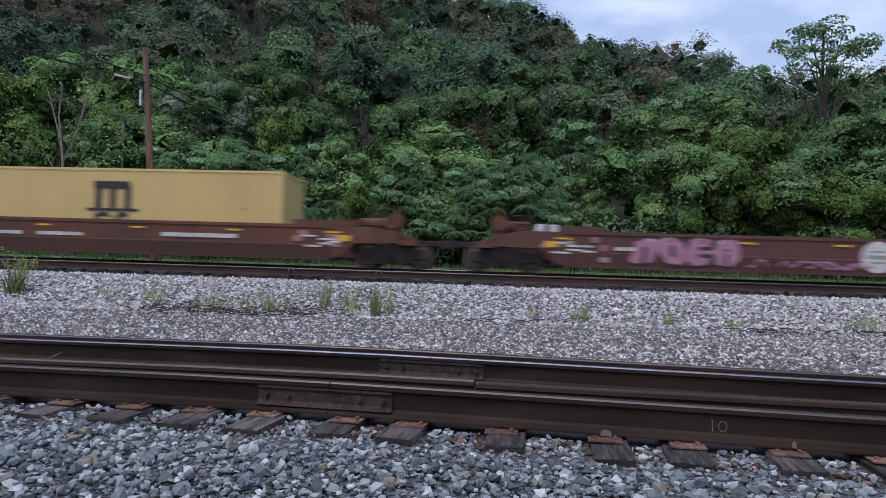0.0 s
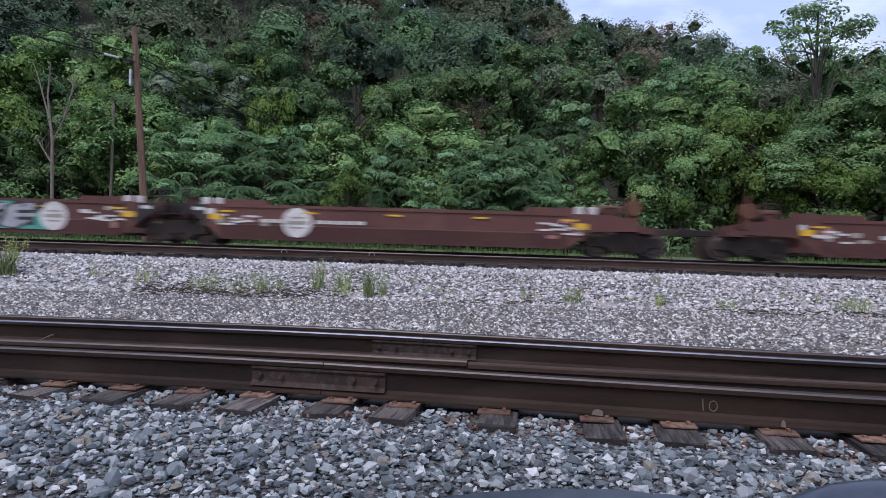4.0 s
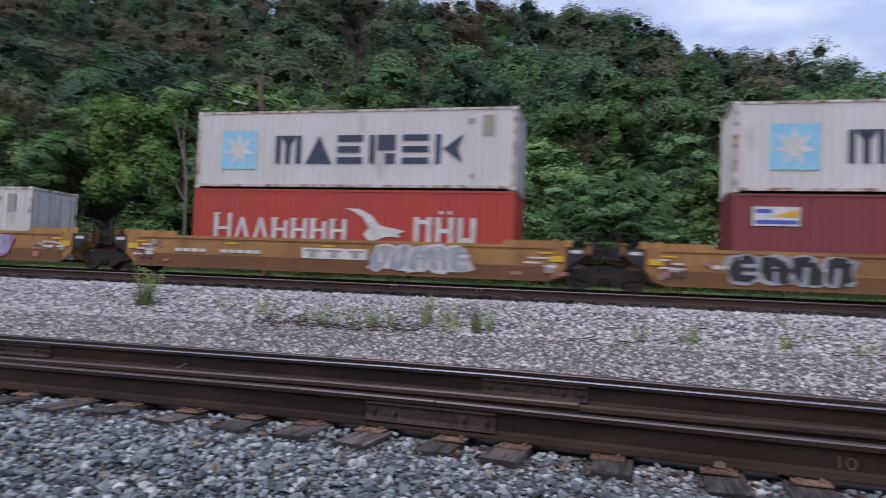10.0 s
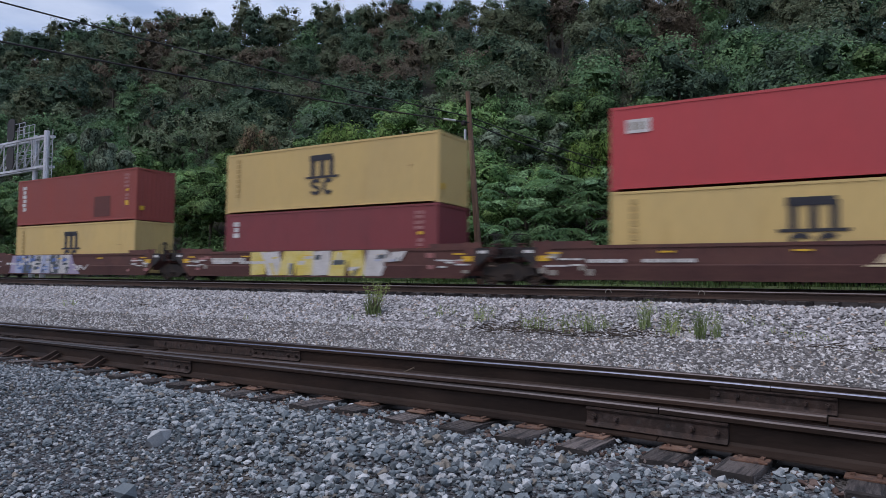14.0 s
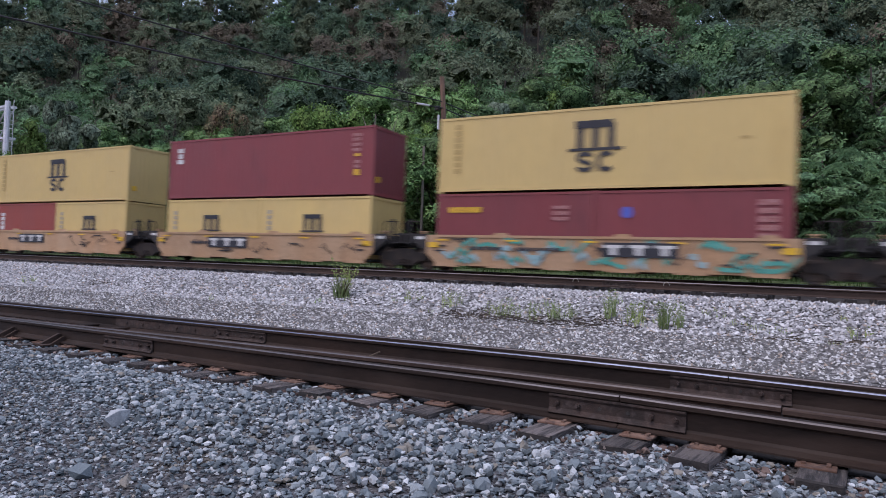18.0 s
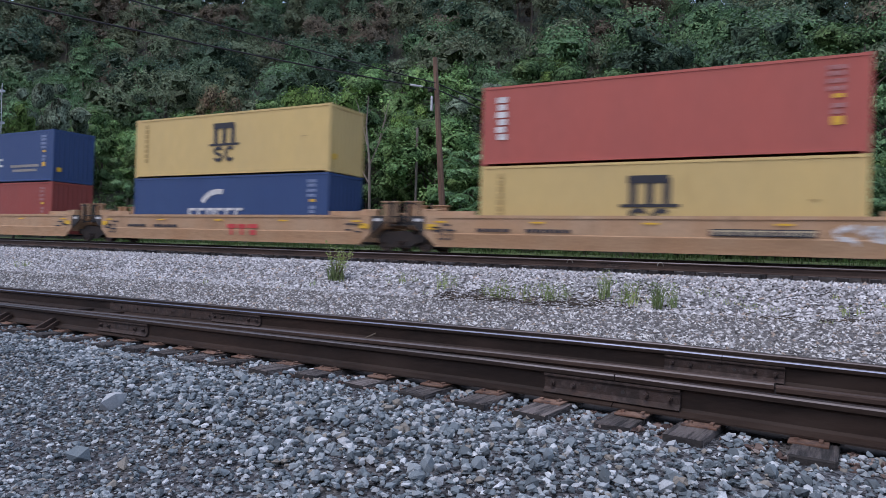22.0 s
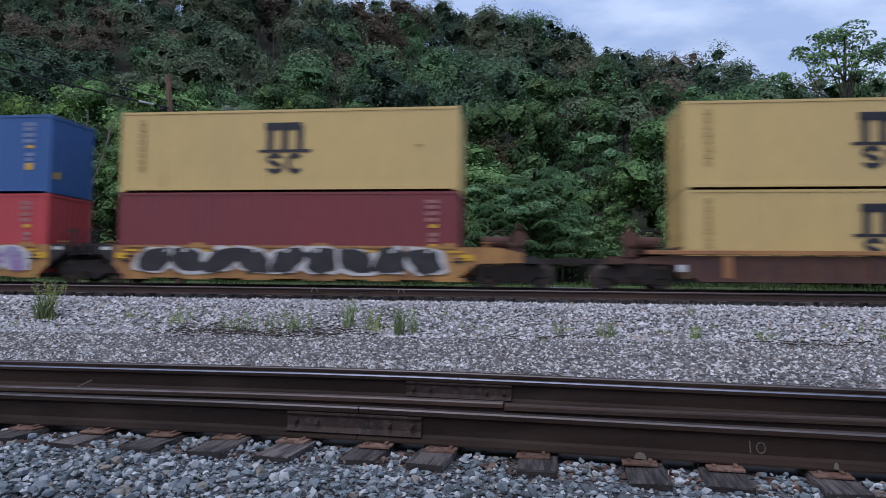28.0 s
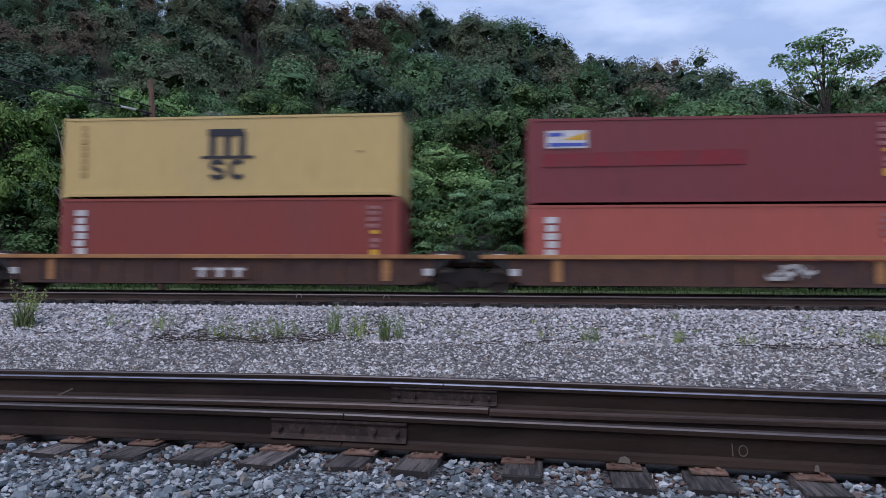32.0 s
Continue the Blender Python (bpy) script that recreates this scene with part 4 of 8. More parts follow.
def well_unit(a, b, kind, paint, label, ends=(False, False), trucks=(True, False), posts=(), dark_ends=False):
    L, c = b - a, (a + b) / 2
    hw = L / 2 - 1.43
    unit = empty("well_car", label, "rail car", "well cars of the freight train")
    key = (round(L, 2), kind, paint)
    mat = CAR[paint]
    side = cached(("side", ends) + key, lambda: mesh_of("side_sill", side_bm(L, hw, kind, ends), mat))
    back = cached(("back", ends) + key, lambda: mesh_of("side_sill", side_bm(L, hw, kind, ends[::-1]), mat))
    near = put("side_sill", side, unit, m=pose(0, -1.47, 0))
    put("side_sill", back, unit, m=pose(0, 1.47, 0, 0, 0, 180))
    if kind == "smooth":
        lp = cached(("low", ends) + key, lambda: mesh_of("lower_panel", lower_panel_bm(L, ends), CAR[paint + "_low"]))
        put("lower_panel", lp, unit, "lower side panel painted darker for its shade and dirt", pose(0, -1.47, 0))
    if kind == "rib":
        for s in (-1, 1):
            ch = cached(("chord",) + key, lambda: mesh_of("top_chord", chord_bm(L), CAR["chord"]))
            put("top_chord", ch, unit, "worn orange top chord", pose(0, s * 1.47, 0))
        n = max(9, int(hw * 2 / 0.95))
        wide = 0.11 if paint == "rib" else 0.07
        rib = cached(("upright", paint), lambda: mesh_of("rib", rib_bm(wide), CAR["rib_light" if paint == "rib" else "dark"]))
        for i in range(n + 1):
            for s in (-1, 1):
                put("rib", rib, unit, m=pose(-hw + 2 * hw * i / n, s * 1.44, 0))
    put("well_floor", cached(("floor", round(L, 2)), lambda: mesh_of("well_floor", floor_bm(hw), M_BLACK)), unit, "dark well floor")
    for s, end in ((-1, ends[0]), (1, ends[1])):
        p = put("end_platform", cached(("plat", s, end) + key + (dark_ends,), lambda: mesh_of("end_platform", platform_bm(L, hw, s, end), M_BLACK if dark_ends else mat)), unit)
        if kind == "smooth":
            for k in (1.62, 1.18):
                bm = bmesh.new()
                x = s * (L / 2 - k)
                box(bm, x - 0.12, x + 0.12, -1.44, -1.40, 1.36, 1.60, 0.01)
                part("marker_board", bm, M_WHITE_MARK if posts == ((0.55, 0.45),) else mat, unit, "worn white marker board" if posts == ((0.55, 0.45),) else "")
        put("grab_rail", cached(("grab", s), lambda: mesh_of("grab_rail", hand_rail_bm(s), M_TRUCK)), unit, "dark bent grab rail", pose(s * (L / 2 - 0.85), -1.30, 1.16))
        if end:
            put("brake_reservoir", cached("air", lambda: mesh_of("brake_reservoir", air_gear_bm(), CAR["rust"])), unit, "grimy brake cylinder and reservoir", pose(s * (L / 2 - 0.5), 0, 0))
            x = s * (L / 2 + 0.75)
            put("coupler", cached(("coupler", s), lambda: mesh_of("coupler", coupler_bm(s), M_TRUCK)), unit, "grimy knuckle coupler", pose(x, 0, 0))
            put("brake_stand", cached(("stand", s), lambda: mesh_of("brake_stand", stand_bm(), CAR["rust"])), unit, "rusty hand-brake stand", pose(s * (L / 2 + 0.15), -1.0, 1.0))
        else:
            put("end_plate", cached(("cheek", s, round(L, 2)), lambda: mesh_of("end_plate", end_plate_bm(L, s), M_BLACK)), unit, "black steel end plate")
            unit_marks(unit, "car_number", M_WHITE_MARK, [(s * (L / 2 - 0.93) - 0.18, s * (L / 2 - 0.93) + 0.18, 1.16, 1.27)], -1.455)
        for px, h in posts:
            put("guide_post", cached(("post", paint, h), lambda: mesh_of("guide_post", post_bm(h), mat)), unit, m=pose(s * (L / 2 - px), -1.1, 1.14))
            put("guide_post", CACHE[("post", paint, h)], unit, m=pose(s * (L / 2 - px), 1.1, 1.14))
    if trucks[0]:
        truck(unit, -L / 2)
    if trucks[1]:
        truck(unit, L / 2)
    running(unit, c)
    return unit, near, hw


def stand_bm():
    bm = bmesh.new()
    box(bm, -0.18, 0.18, -0.14, 0.14, 0.0, 0.62, 0.03)
    rod(bm, (0, -0.20, 0.62), (0, 0.14, 0.62), 0.26, n=16)
    box(bm, -0.05, 0.05, -0.05, 0.05, 0.6, 1.12)
    return bm


def unit_marks(parent, name, mat, rects, y, label=""):
    for r in rects:
        bm = bmesh.new()
        box(bm, r[0], r[1], y - 0.004, y, r[2], r[3])
        part(name, bm, mat, parent, label)


def rib_bm(wide):
    bm = bmesh.new()
    box(bm, -wide, wide, -0.035, 0.035, 0.34, 1.10, 0.008)
    return bm


def chord_bm(L):
    bm = bmesh.new()
    e = L / 2 - 0.32
    box(bm, -e, e, -0.07, 0.07, 1.10, 1.24, 0.012)
    return bm


def floor_bm(hw):
    bm = bmesh.new()
    box(bm, -hw, hw, -1.24, 1.24, 0.24, 0.32)
    return bm


def coupler_bm(s):
    bm = bmesh.new()
    a, b = sorted((0, s * 1.0))
    box(bm, a, b, -0.10, 0.10, 0.80, 1.00, 0.02)
    prism(bm, [(s * 0.9, -0.17), (s * 1.18, -0.14), (s * 1.22, 0.02), (s * 1.05, 0.05), (s * 1.0, 0.19), (s * 0.9, 0.17)], 0.76, 1.04, "z")
    return bm


def post_bm(h):
    bm = bmesh.new()
    box(bm, -0.11, 0.11, -0.10, 0.10, 0.0, h, 0.015)
    box(bm, -0.17, 0.17, -0.14, 0.14, h, h + 0.05, 0.01)
    return bm


# -- containers --
def corrugated_bm(length, height, pitch=0.278, depth=0.026):
    """A corrugated side wall: outer crests at y = 0, valleys at +depth; x centred, z from the bottom rail up."""
    bm = bmesh.new()
    x0, x1 = -length / 2 + 0.15, length / 2 - 0.15
    n = int((x1 - x0) / pitch)
    p = (x1 - x0) / n
    z0, z1 = 0.16, height - 0.10
    line = []
    for i in range(n):
        x = x0 + i * p
        line += [(x, 0.0), (x + p * 0.26, 0.0), (x + p * 0.50, depth), (x + p * 0.76, depth)]
    line.append((x1, 0.0))
    lo = [bm.verts.new((x, y, z0)) for x, y in line]
    hi = [bm.verts.new((x, y, z1)) for x, y in line]
    for i in range(len(line) - 1):
        bm.faces.new((lo[i], lo[i + 1], hi[i + 1], hi[i]))
    return bm


def frame_bm(length, height):
    bm = bmesh.new()
    h = length / 2
    for s in (-1, 1):
        y0, y1 = sorted((s * 1.219, s * 1.12))
        box(bm, -h + 0.16, h - 0.16, y0, y1, 0.065, 0.16)
        box(bm, -h + 0.16, h - 0.16, y0, y1, height - 0.10, height - 0.015)
        for e in (-1, 1):
            a, b = sorted((e * h, e * (h - 0.15)))
            box(bm, a, b, y0, y1, 0.12, height - 0.12)
    for e in (-1, 1):
        a, b = sorted((e * h, e * (h - 0.12)))
        box(bm, a, b, -1.12, 1.12, 0.02, 0.15)
        box(bm, a, b, -1.12, 1.12, height - 0.12, height - 0.015)
    return bm


def casting_bm():
    bm = bmesh.new()
    box(bm, -0.089, 0.089, -0.081, 0.081, 0.0, 0.118, 0.006)
    return bm


def roof_bm(length, height):
    bm = bmesh.new()
    h = length / 2 - 0.1
    n = 44 if length > 9 else 22
    line = []
    for i in range(n):
        x = -h + 2 * h * i / n
        w = 2 * h / n
        line += [(x, height - 0.03), (x + w * 0.3, height - 0.03), (x + w * 0.5, height - 0.05), (x + w * 0.8, height - 0.05)]
    line.append((h, height - 0.03))
    a = [bm.verts.new((x, -1.15, z)) for x, z in line]
    b = [bm.verts.new((x, 1.15, z)) for x, z in line]
    for i in range(len(line) - 1):
        bm.faces.new((a[i], a[i + 1], b[i + 1], b[i]))
    return bm


def end_wall_bm(height):
    bm = bmesh.new()
    line = []
    for i in range(8):
        y = -1.12 + 2.24 * i / 8
        line += [(y, 0.0), (y + 0.09, 0.0), (y + 0.14, 0.045), (y + 0.23, 0.045)]
    line.append((1.12, 0.0))
    lo = [bm.verts.new((x, y, 0.15)) for y, x in line]
    hi = [bm.verts.new((x, y, height - 0.12)) for y, x in line]
    for i in range(len(line) - 1):
        bm.faces.new((lo[i], lo[i + 1], hi[i + 1], hi[i]))
    return bm


def door_bm(height, s):
    bm = bmesh.new()
    a, b = sorted((s * 0.01, s * 1.10))
    box(bm, -0.05, 0.0, a, b, 0.17, height - 0.13)
    for k in range(3):
        z = 0.17 + (height - 0.30) * (k + 1) / 4
        box(bm, 0.0, 0.014, a + 0.04, b - 0.04, z - 0.05, z + 0.05)
    return bm


def lock_bm(height):
    bm = bmesh.new()
    rod(bm, (0.045, 0, 0.12), (0.045, 0, height - 0.1), 0.018, n=8)
    for z in (0.3, 0.95, 1.6, height - 0.35):
        box(bm, 0.0, 0.06, -0.06, 0.06, z - 0.04, z + 0.04)
    box(bm, 0.03, 0.06, 0.0, 0.36, 1.08, 1.12)
    return bm


def marks(parent, name, mat, shapes, y=-1.226, label=""):
    """Flat painted shapes on the near side, each a part: (x0, x1, z0, z1), a list of (x, z) points, or a list of such."""
    def draw(bm, s):
        if isinstance(s, tuple):
            box(bm, s[0], s[1], y, y + 0.006, s[2], s[3])
        elif len(s[0]) == 2 and isinstance(s[0], tuple):
            prism(bm, s, y, y + 0.006)
        else:
            for q in s:
                draw(bm, q)
    for s in shapes:
        bm = bmesh.new()
        draw(bm, s)
        part(name, bm, mat, parent, label)


def ring(cx, cz, rx, rz, w, a0=0, a1=360, n=14):
    """A band of an ellipse from angle a0 to a1, as one shape."""
    arc = [radians(a0 + (a1 - a0) * i / n) for i in range(n + 1)]
    return [[[(cx + rx * math.cos(a), cz + rz * math.sin(a)) for a in arc] + [(cx + (rx - w) * math.cos(a), cz + (rz - w) * math.sin(a)) for a in arc[::-1]]]]


def logo_three_bars(c, h):
    bars = [(-0.66, -0.42, 1.46, 2.30), (-0.12, 0.12, 1.46, 2.36), (0.42, 0.66, 1.46, 2.30), (-0.72, 0.60, 2.16, 2.42), (-0.95, 0.95, 1.37, 1.47)]
    upper, lower = ring(-0.36, 1.14, 0.30, 0.21, 0.15, 10, 270)[0], ring(-0.36, 0.84, 0.30, 0.21, 0.15, -170, 90)[0]
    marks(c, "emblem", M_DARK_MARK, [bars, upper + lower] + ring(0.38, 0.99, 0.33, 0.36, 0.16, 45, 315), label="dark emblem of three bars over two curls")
    marks(c, "container_mark", M_FADED_YELLOW, [(-5.42, -5.2, 0.75 + 0.24 * i, 0.93 + 0.24 * i) for i in range(8)])
    marks(c, "container_mark", M_FADED_YELLOW, [(4.6, 4.85, 1.55, 1.6)])


def logo_three_bars_small(c, h):
    marks(c, "emblem", M_DARK_MARK, [[(-0.5, -0.30, 1.15, 1.72), (-0.10, 0.10, 1.15, 1.72), (0.30, 0.5, 1.15, 1.72), (-0.52, 0.48, 1.66, 1.84), (-0.62, 0.62, 1.08, 1.15)]], label="dark emblem of three bars")
    marks(c, "container_mark", M_FADED_MARK, [(-2.55, -2.35, 1.15 + 0.24 * i, 1.32 + 0.24 * i) for i in range(4)])


def logo_star(c, h):
    marks(c, "logo_panel", M_SKY_MARK, [(-5.05, -3.62, 0.72, 2.16)], label="light blue square panel")
    star = []
    for i in range(14):
        r = 0.66 if i % 2 == 0 else 0.27
        a = radians(90 + i * 360 / 14)
        star.append((-4.335 + r * math.cos(a), 1.44 + r * math.sin(a)))
    marks(c, "star", M_WHITE_MARK, [star], y=-1.233, label="white seven-pointed star")
    x, r = -2.85, []
    strokes = [
        [(0.0, 0.2, 0.92, 1.95), (0.41, 0.61, 0.92, 1.80), (0.82, 1.02, 0.92, 1.95), [(0.2, 1.95), (0.51, 1.45), (0.82, 1.95)]],
        [[(0.0, 0.92), (1.02, 0.92), (0.51, 1.95)]],
        [(0.0, 0.98, 1.72, 1.95), (0.0, 0.88, 1.32, 1.55), (0.0, 0.98, 0.92, 1.15)],
        [(0.0, 0.2, 0.92, 1.95), (0.3, 0.98, 1.40, 1.95), (0.6, 0.98, 0.92, 1.28)],
        [(0.0, 0.98, 1.74, 1.95), (0.0, 0.7, 1.33, 1.54), (0.28, 0.98, 1.33, 1.54), (0.0, 0.98, 0.92, 1.13)],
        [(0.0, 0.2, 0.92, 1.95), [(0.28, 1.44), (0.98, 1.95), (0.80, 1.44), (0.98, 0.92)]],
    ]
    for glyph in strokes:
        r.append([(q[0] + x, q[1] + x, q[2], q[3]) if isinstance(q, tuple) else [(px + x, pz) for px, pz in q] for q in glyph])
        x += 1.22
    marks(c, "word_block", M_NAVY_MARK, r, label="row of dark navy block shapes")
    marks(c, "container_mark", M_FADED_MARK, [(4.9, 5.3, 1.9, 2.6), (4.4, 4.6, 2.3, 2.5), (4.5, 4.65, 0.4, 0.55)])


def logo_bird(c, h):
    r, x = [], -5.2
    for i in range(7):
        w = 0.62 if i else 0.72
        z1 = 1.83 if i else 1.98
        if i in (1, 2):
            r.append([[(x, 1.0), (x + 0.13, 1.0), (x + w / 2 + 0.05, z1), (x + w / 2 - 0.08, z1)], [(x + w, 1.0), (x + w - 0.15, 1.0), (x + w / 2 - 0.08, z1), (x + w / 2 + 0.05, z1)]])
        else:
            r.append([(x, x + 0.17, 1.0, z1), (x + w - 0.15, x + w, 1.0, z1 - 0.1 * (i % 2)), (x + 0.17, x + w - 0.15, 1.36, 1.46), (x - 0.05, x + 0.24, z1 - 0.05, z1)])
        x += w + 0.14
    x = 2.6
    for i in range(3):
        r.append([(x, x + 0.17, 1.0, 1.95), (x + 0.45, x + 0.62, 1.0, 1.95), (x + 0.17, x + 0.45, 1.7 - 0.3 * i, 1.85 - 0.3 * i)])
        x += 0.78
    r += [(3.5, 3.62, 2.05, 2.17), (3.8, 3.92, 2.05, 2.17)]
    bird = [(0.0, 2.22), (0.55, 2.20), (1.0, 1.98), (1.35, 1.62), (2.3, 1.44), (2.0, 1.34), (2.15, 1.22), (1.55, 1.22), (1.0, 1.0), (0.75, 1.3), (0.95, 1.55), (0.7, 1.9), (0.35, 2.1)]
    marks(c, "word_block", M_WHITE_MARK, r + [bird], label="white serif-like bars and a gliding bird shape")


def logo_column(c, h, n=6, mat=None, wide=0.42):
    marks(c, "column_mark", mat or M_WHITE_MARK, [(-5.55 + (0.06 if i % 2 else 0), -5.55 + wide - (0.06 if i % 3 == 1 else 0), h - 0.62 - 0.27 * i, h - 0.41 - 0.27 * i) for i in range(n)], label="column of small white block shapes")
    end_codes(c, h)


def logo_column_short(c, h):
    logo_column(c, h, 3, wide=0.40)


CODE_PAINT = [None]


def end_codes(c, h):
    """Small stencilled codes and stickers near the door end."""
    rows = [(4.98, 5.18, 0.30), (5.24, 5.44, 0.30), (5.0, 5.2, 0.48), (5.26, 5.42, 0.48), (4.98, 5.2, 0.70), (5.26, 5.44, 0.70), (5.0, 5.18, 0.92), (5.24, 5.4, 0.92), (5.12, 5.42, 1.42), (5.12, 5.36, 1.60)]
    marks(c, "container_mark", CODE_PAINT[0], [(a, b, h - z - 0.13, h - z) for a, b, z in rows])
    marks(c, "warning_sticker", M_YELLOW_MARK, [(5.14, 5.40, h - 1.26, h - 1.14), (5.12, 5.40, h - 2.05, h - 1.80)])


def logo_plate(c, h):
    marks(c, "logo_plate", M_WHITE_MARK, [(-5.55, -4.75, h - 0.95, h - 0.48)], label="white rectangular plate")
    marks(c, "plate_block", M_FADED_MARK, [(-5.45, -5.27, h - 0.85, h - 0.58), (-5.2, -5.02, h - 0.85, h - 0.58), (-4.95, -4.87, h - 0.85, h - 0.58)], y=-1.233)
    end_codes(c, h)


def logo_flag(c, h):
    marks(c, "logo_plate", M_WHITE_MARK, [(-5.5, -4.15, h - 1.02, h - 0.42)], label="white plate with a blue and yellow wedge")
    marks(c, "wedge", M_YELLOW_MARK, [[(-4.95, h - 0.72), (-4.2, h - 0.5), (-4.2, h - 0.76)]], y=-1.233)
    marks(c, "plate_block", M_BLUE_MARK, [(-5.42, -4.95, h - 0.62, h - 0.50), (-5.42, -4.2, h - 0.96, h - 0.84)], y=-1.233)
    end_codes(c, h)


def logo_yellow_word(c, h):
    marks(c, "word_block", M_YELLOW_MARK, [(-5.7 + 0.21 * i, -5.54 + 0.21 * i, h - 0.62 + (0.03 if i % 2 else 0), h - 0.40) for i in range(7)], label="small yellow block shapes")
    end_codes(c, h)


def logo_swoosh(c, h):
    x, r = -2.2, []
    for i in range(6):
        q = [(x, x + 0.14, h - 1.98, h - 1.5), (x + 0.14, x + 0.48, h - 1.62, h - 1.5)]
        r.append(q + ([(x + 0.14, x + 0.48, h - 1.98, h - 1.86)] if i != 2 else [(x + 0.34, x + 0.48, h - 1.98, h - 1.62)]))
        x += 0.6
    r += ring(-0.3, h - 1.72, 1.25, 1.1, 0.24, 75, 150, 10) + ring(-0.5, h - 1.74, 1.25, 1.1, 0.24, 275, 330, 10)
    marks(c, "word_block", M_WHITE_MARK, r, label="white block shapes between two curved strokes")
    marks(c, "slogan_bar", M_FADED_MARK, [(2.1 + 0.34 * i, 2.38 + 0.34 * i, h - 2.05, h - 1.9) for i in range(8)] + [(2.3 + 0.34 * i, 2.58 + 0.34 * i, h - 2.3, h - 2.16) for i in range(7)])
    end_codes(c, h)


def logo_eagle(c, h):
    marks(c, "eagle_shape", M_RED_MARK, [[(-1.8, 2.55), (-0.6, 2.5), (0.0, 2.38), (0.6, 2.5), (1.8, 2.55), (1.3, 2.25), (0.4, 2.2), (0.0, 1.98), (-0.4, 2.2), (-1.3, 2.25)]], label="red winged shape")
    marks(c, "word_block", M_WHITE_MARK, [[(-1.9, 0.65), (-0.55, 0.65), (-0.55, 1.8), (-1.1, 1.8)], [(-0.25, 0.65), (0.25, 0.65), (0.85, 1.05), (0.85, 1.8), (-0.25, 1.8)], [(1.05, 0.65), (2.0, 0.65), (2.0, 0.95), (1.5, 1.15), (1.5, 1.8), (1.05, 1.8)]], label="heavy white block shapes")
    end_codes(c, h)


def logo_capsule(c, h):
    marks(c, "logo_plate", M_WHITE_MARK, [(-5.4, -3.6, h - 0.82, h - 0.52)], label="white bar with a red block")
    marks(c, "plate_block", M_RED_MARK, [(-5.75, -5.35, h - 0.82, h - 0.52)], y=-1.233)
    end_codes(c, h)


def logo_patched(c, h):
    logo_column(c, h)
    marks(c, "repair_patch", M_PATCH, [(2.2, 3.75, 0.30, 1.45)], label="darker square repair patch")


def logo_overpaint(c, h):
    logo_flag(c, h)
    marks(c, "overpainted_strip", M_OVERPAINT, [[(-5.6, 1.25), (0.9, 1.28), (0.95, 1.78), (-3.0, 1.74), (-5.6, 1.68)]], label="brighter red overpainted strip")


def logo_none(c, h):
    end_codes(c, h) if h > 2.7 else None


def logo_small_bits(c, h):
    marks(c, "container_mark", M_WHITE_MARK, [(-2.6, -2.38, h - 0.72, h - 0.6), (-2.6, -2.45, h - 0.95, h - 0.84), (1.0, 1.22, h - 0.6, h - 0.5)])
    marks(c, "container_mark", CODE_PAINT[0], [(2.35, 2.62, h - 0.62 - 0.24 * i, h - 0.46 - 0.24 * i) for i in range(7)])


def logo_small_yellow(c, h):
    marks(c, "word_block", M_YELLOW_MARK, [(-2.55 + 0.2 * i, -2.39 + 0.2 * i, h - 0.72, h - 0.52) for i in range(7)], label="small yellow block shapes")
    marks(c, "container_mark", M_FADED_RED, [(1.6 + 0.3 * i, 1.85 + 0.3 * i, h - 0.62 - 0.2 * k, h - 0.5 - 0.2 * k) for i in range(2) for k in range(3)])


def logo_small_roundel(c, h):
    marks(c, "roundel", M_BLUE_MARK, [[(-1.9 + 0.2 * math.cos(a), h - 0.75 + 0.2 * math.sin(a)) for a in [2 * math.pi * i / 14 for i in range(14)]]], label="small blue round mark")
    marks(c, "container_mark", M_FADED_RED, [(2.1 + 0.3 * i, 2.35 + 0.3 * i, h - 0.55 - 0.26 * k, h - 0.38 - 0.26 * k) for i in range(2) for k in range(5)])


def logo_small_column(c, h):
    marks(c, "column_mark", M_WHITE_MARK, [(-2.3, -1.95, h - 0.75 - 0.25 * i, h - 0.55 - 0.25 * i) for i in range(5)], label="column of small white block shapes")


PAINT_NAME = {"yellow": "mustard yellow", "grey": "pale grey", "red": "bright red", "orange_red": "orange-red", "brick": "brick red", "salmon": "faded red",
              "maroon": "dark maroon", "navy": "navy blue", "blue": "mid-blue", "cyan": "bright blue"}


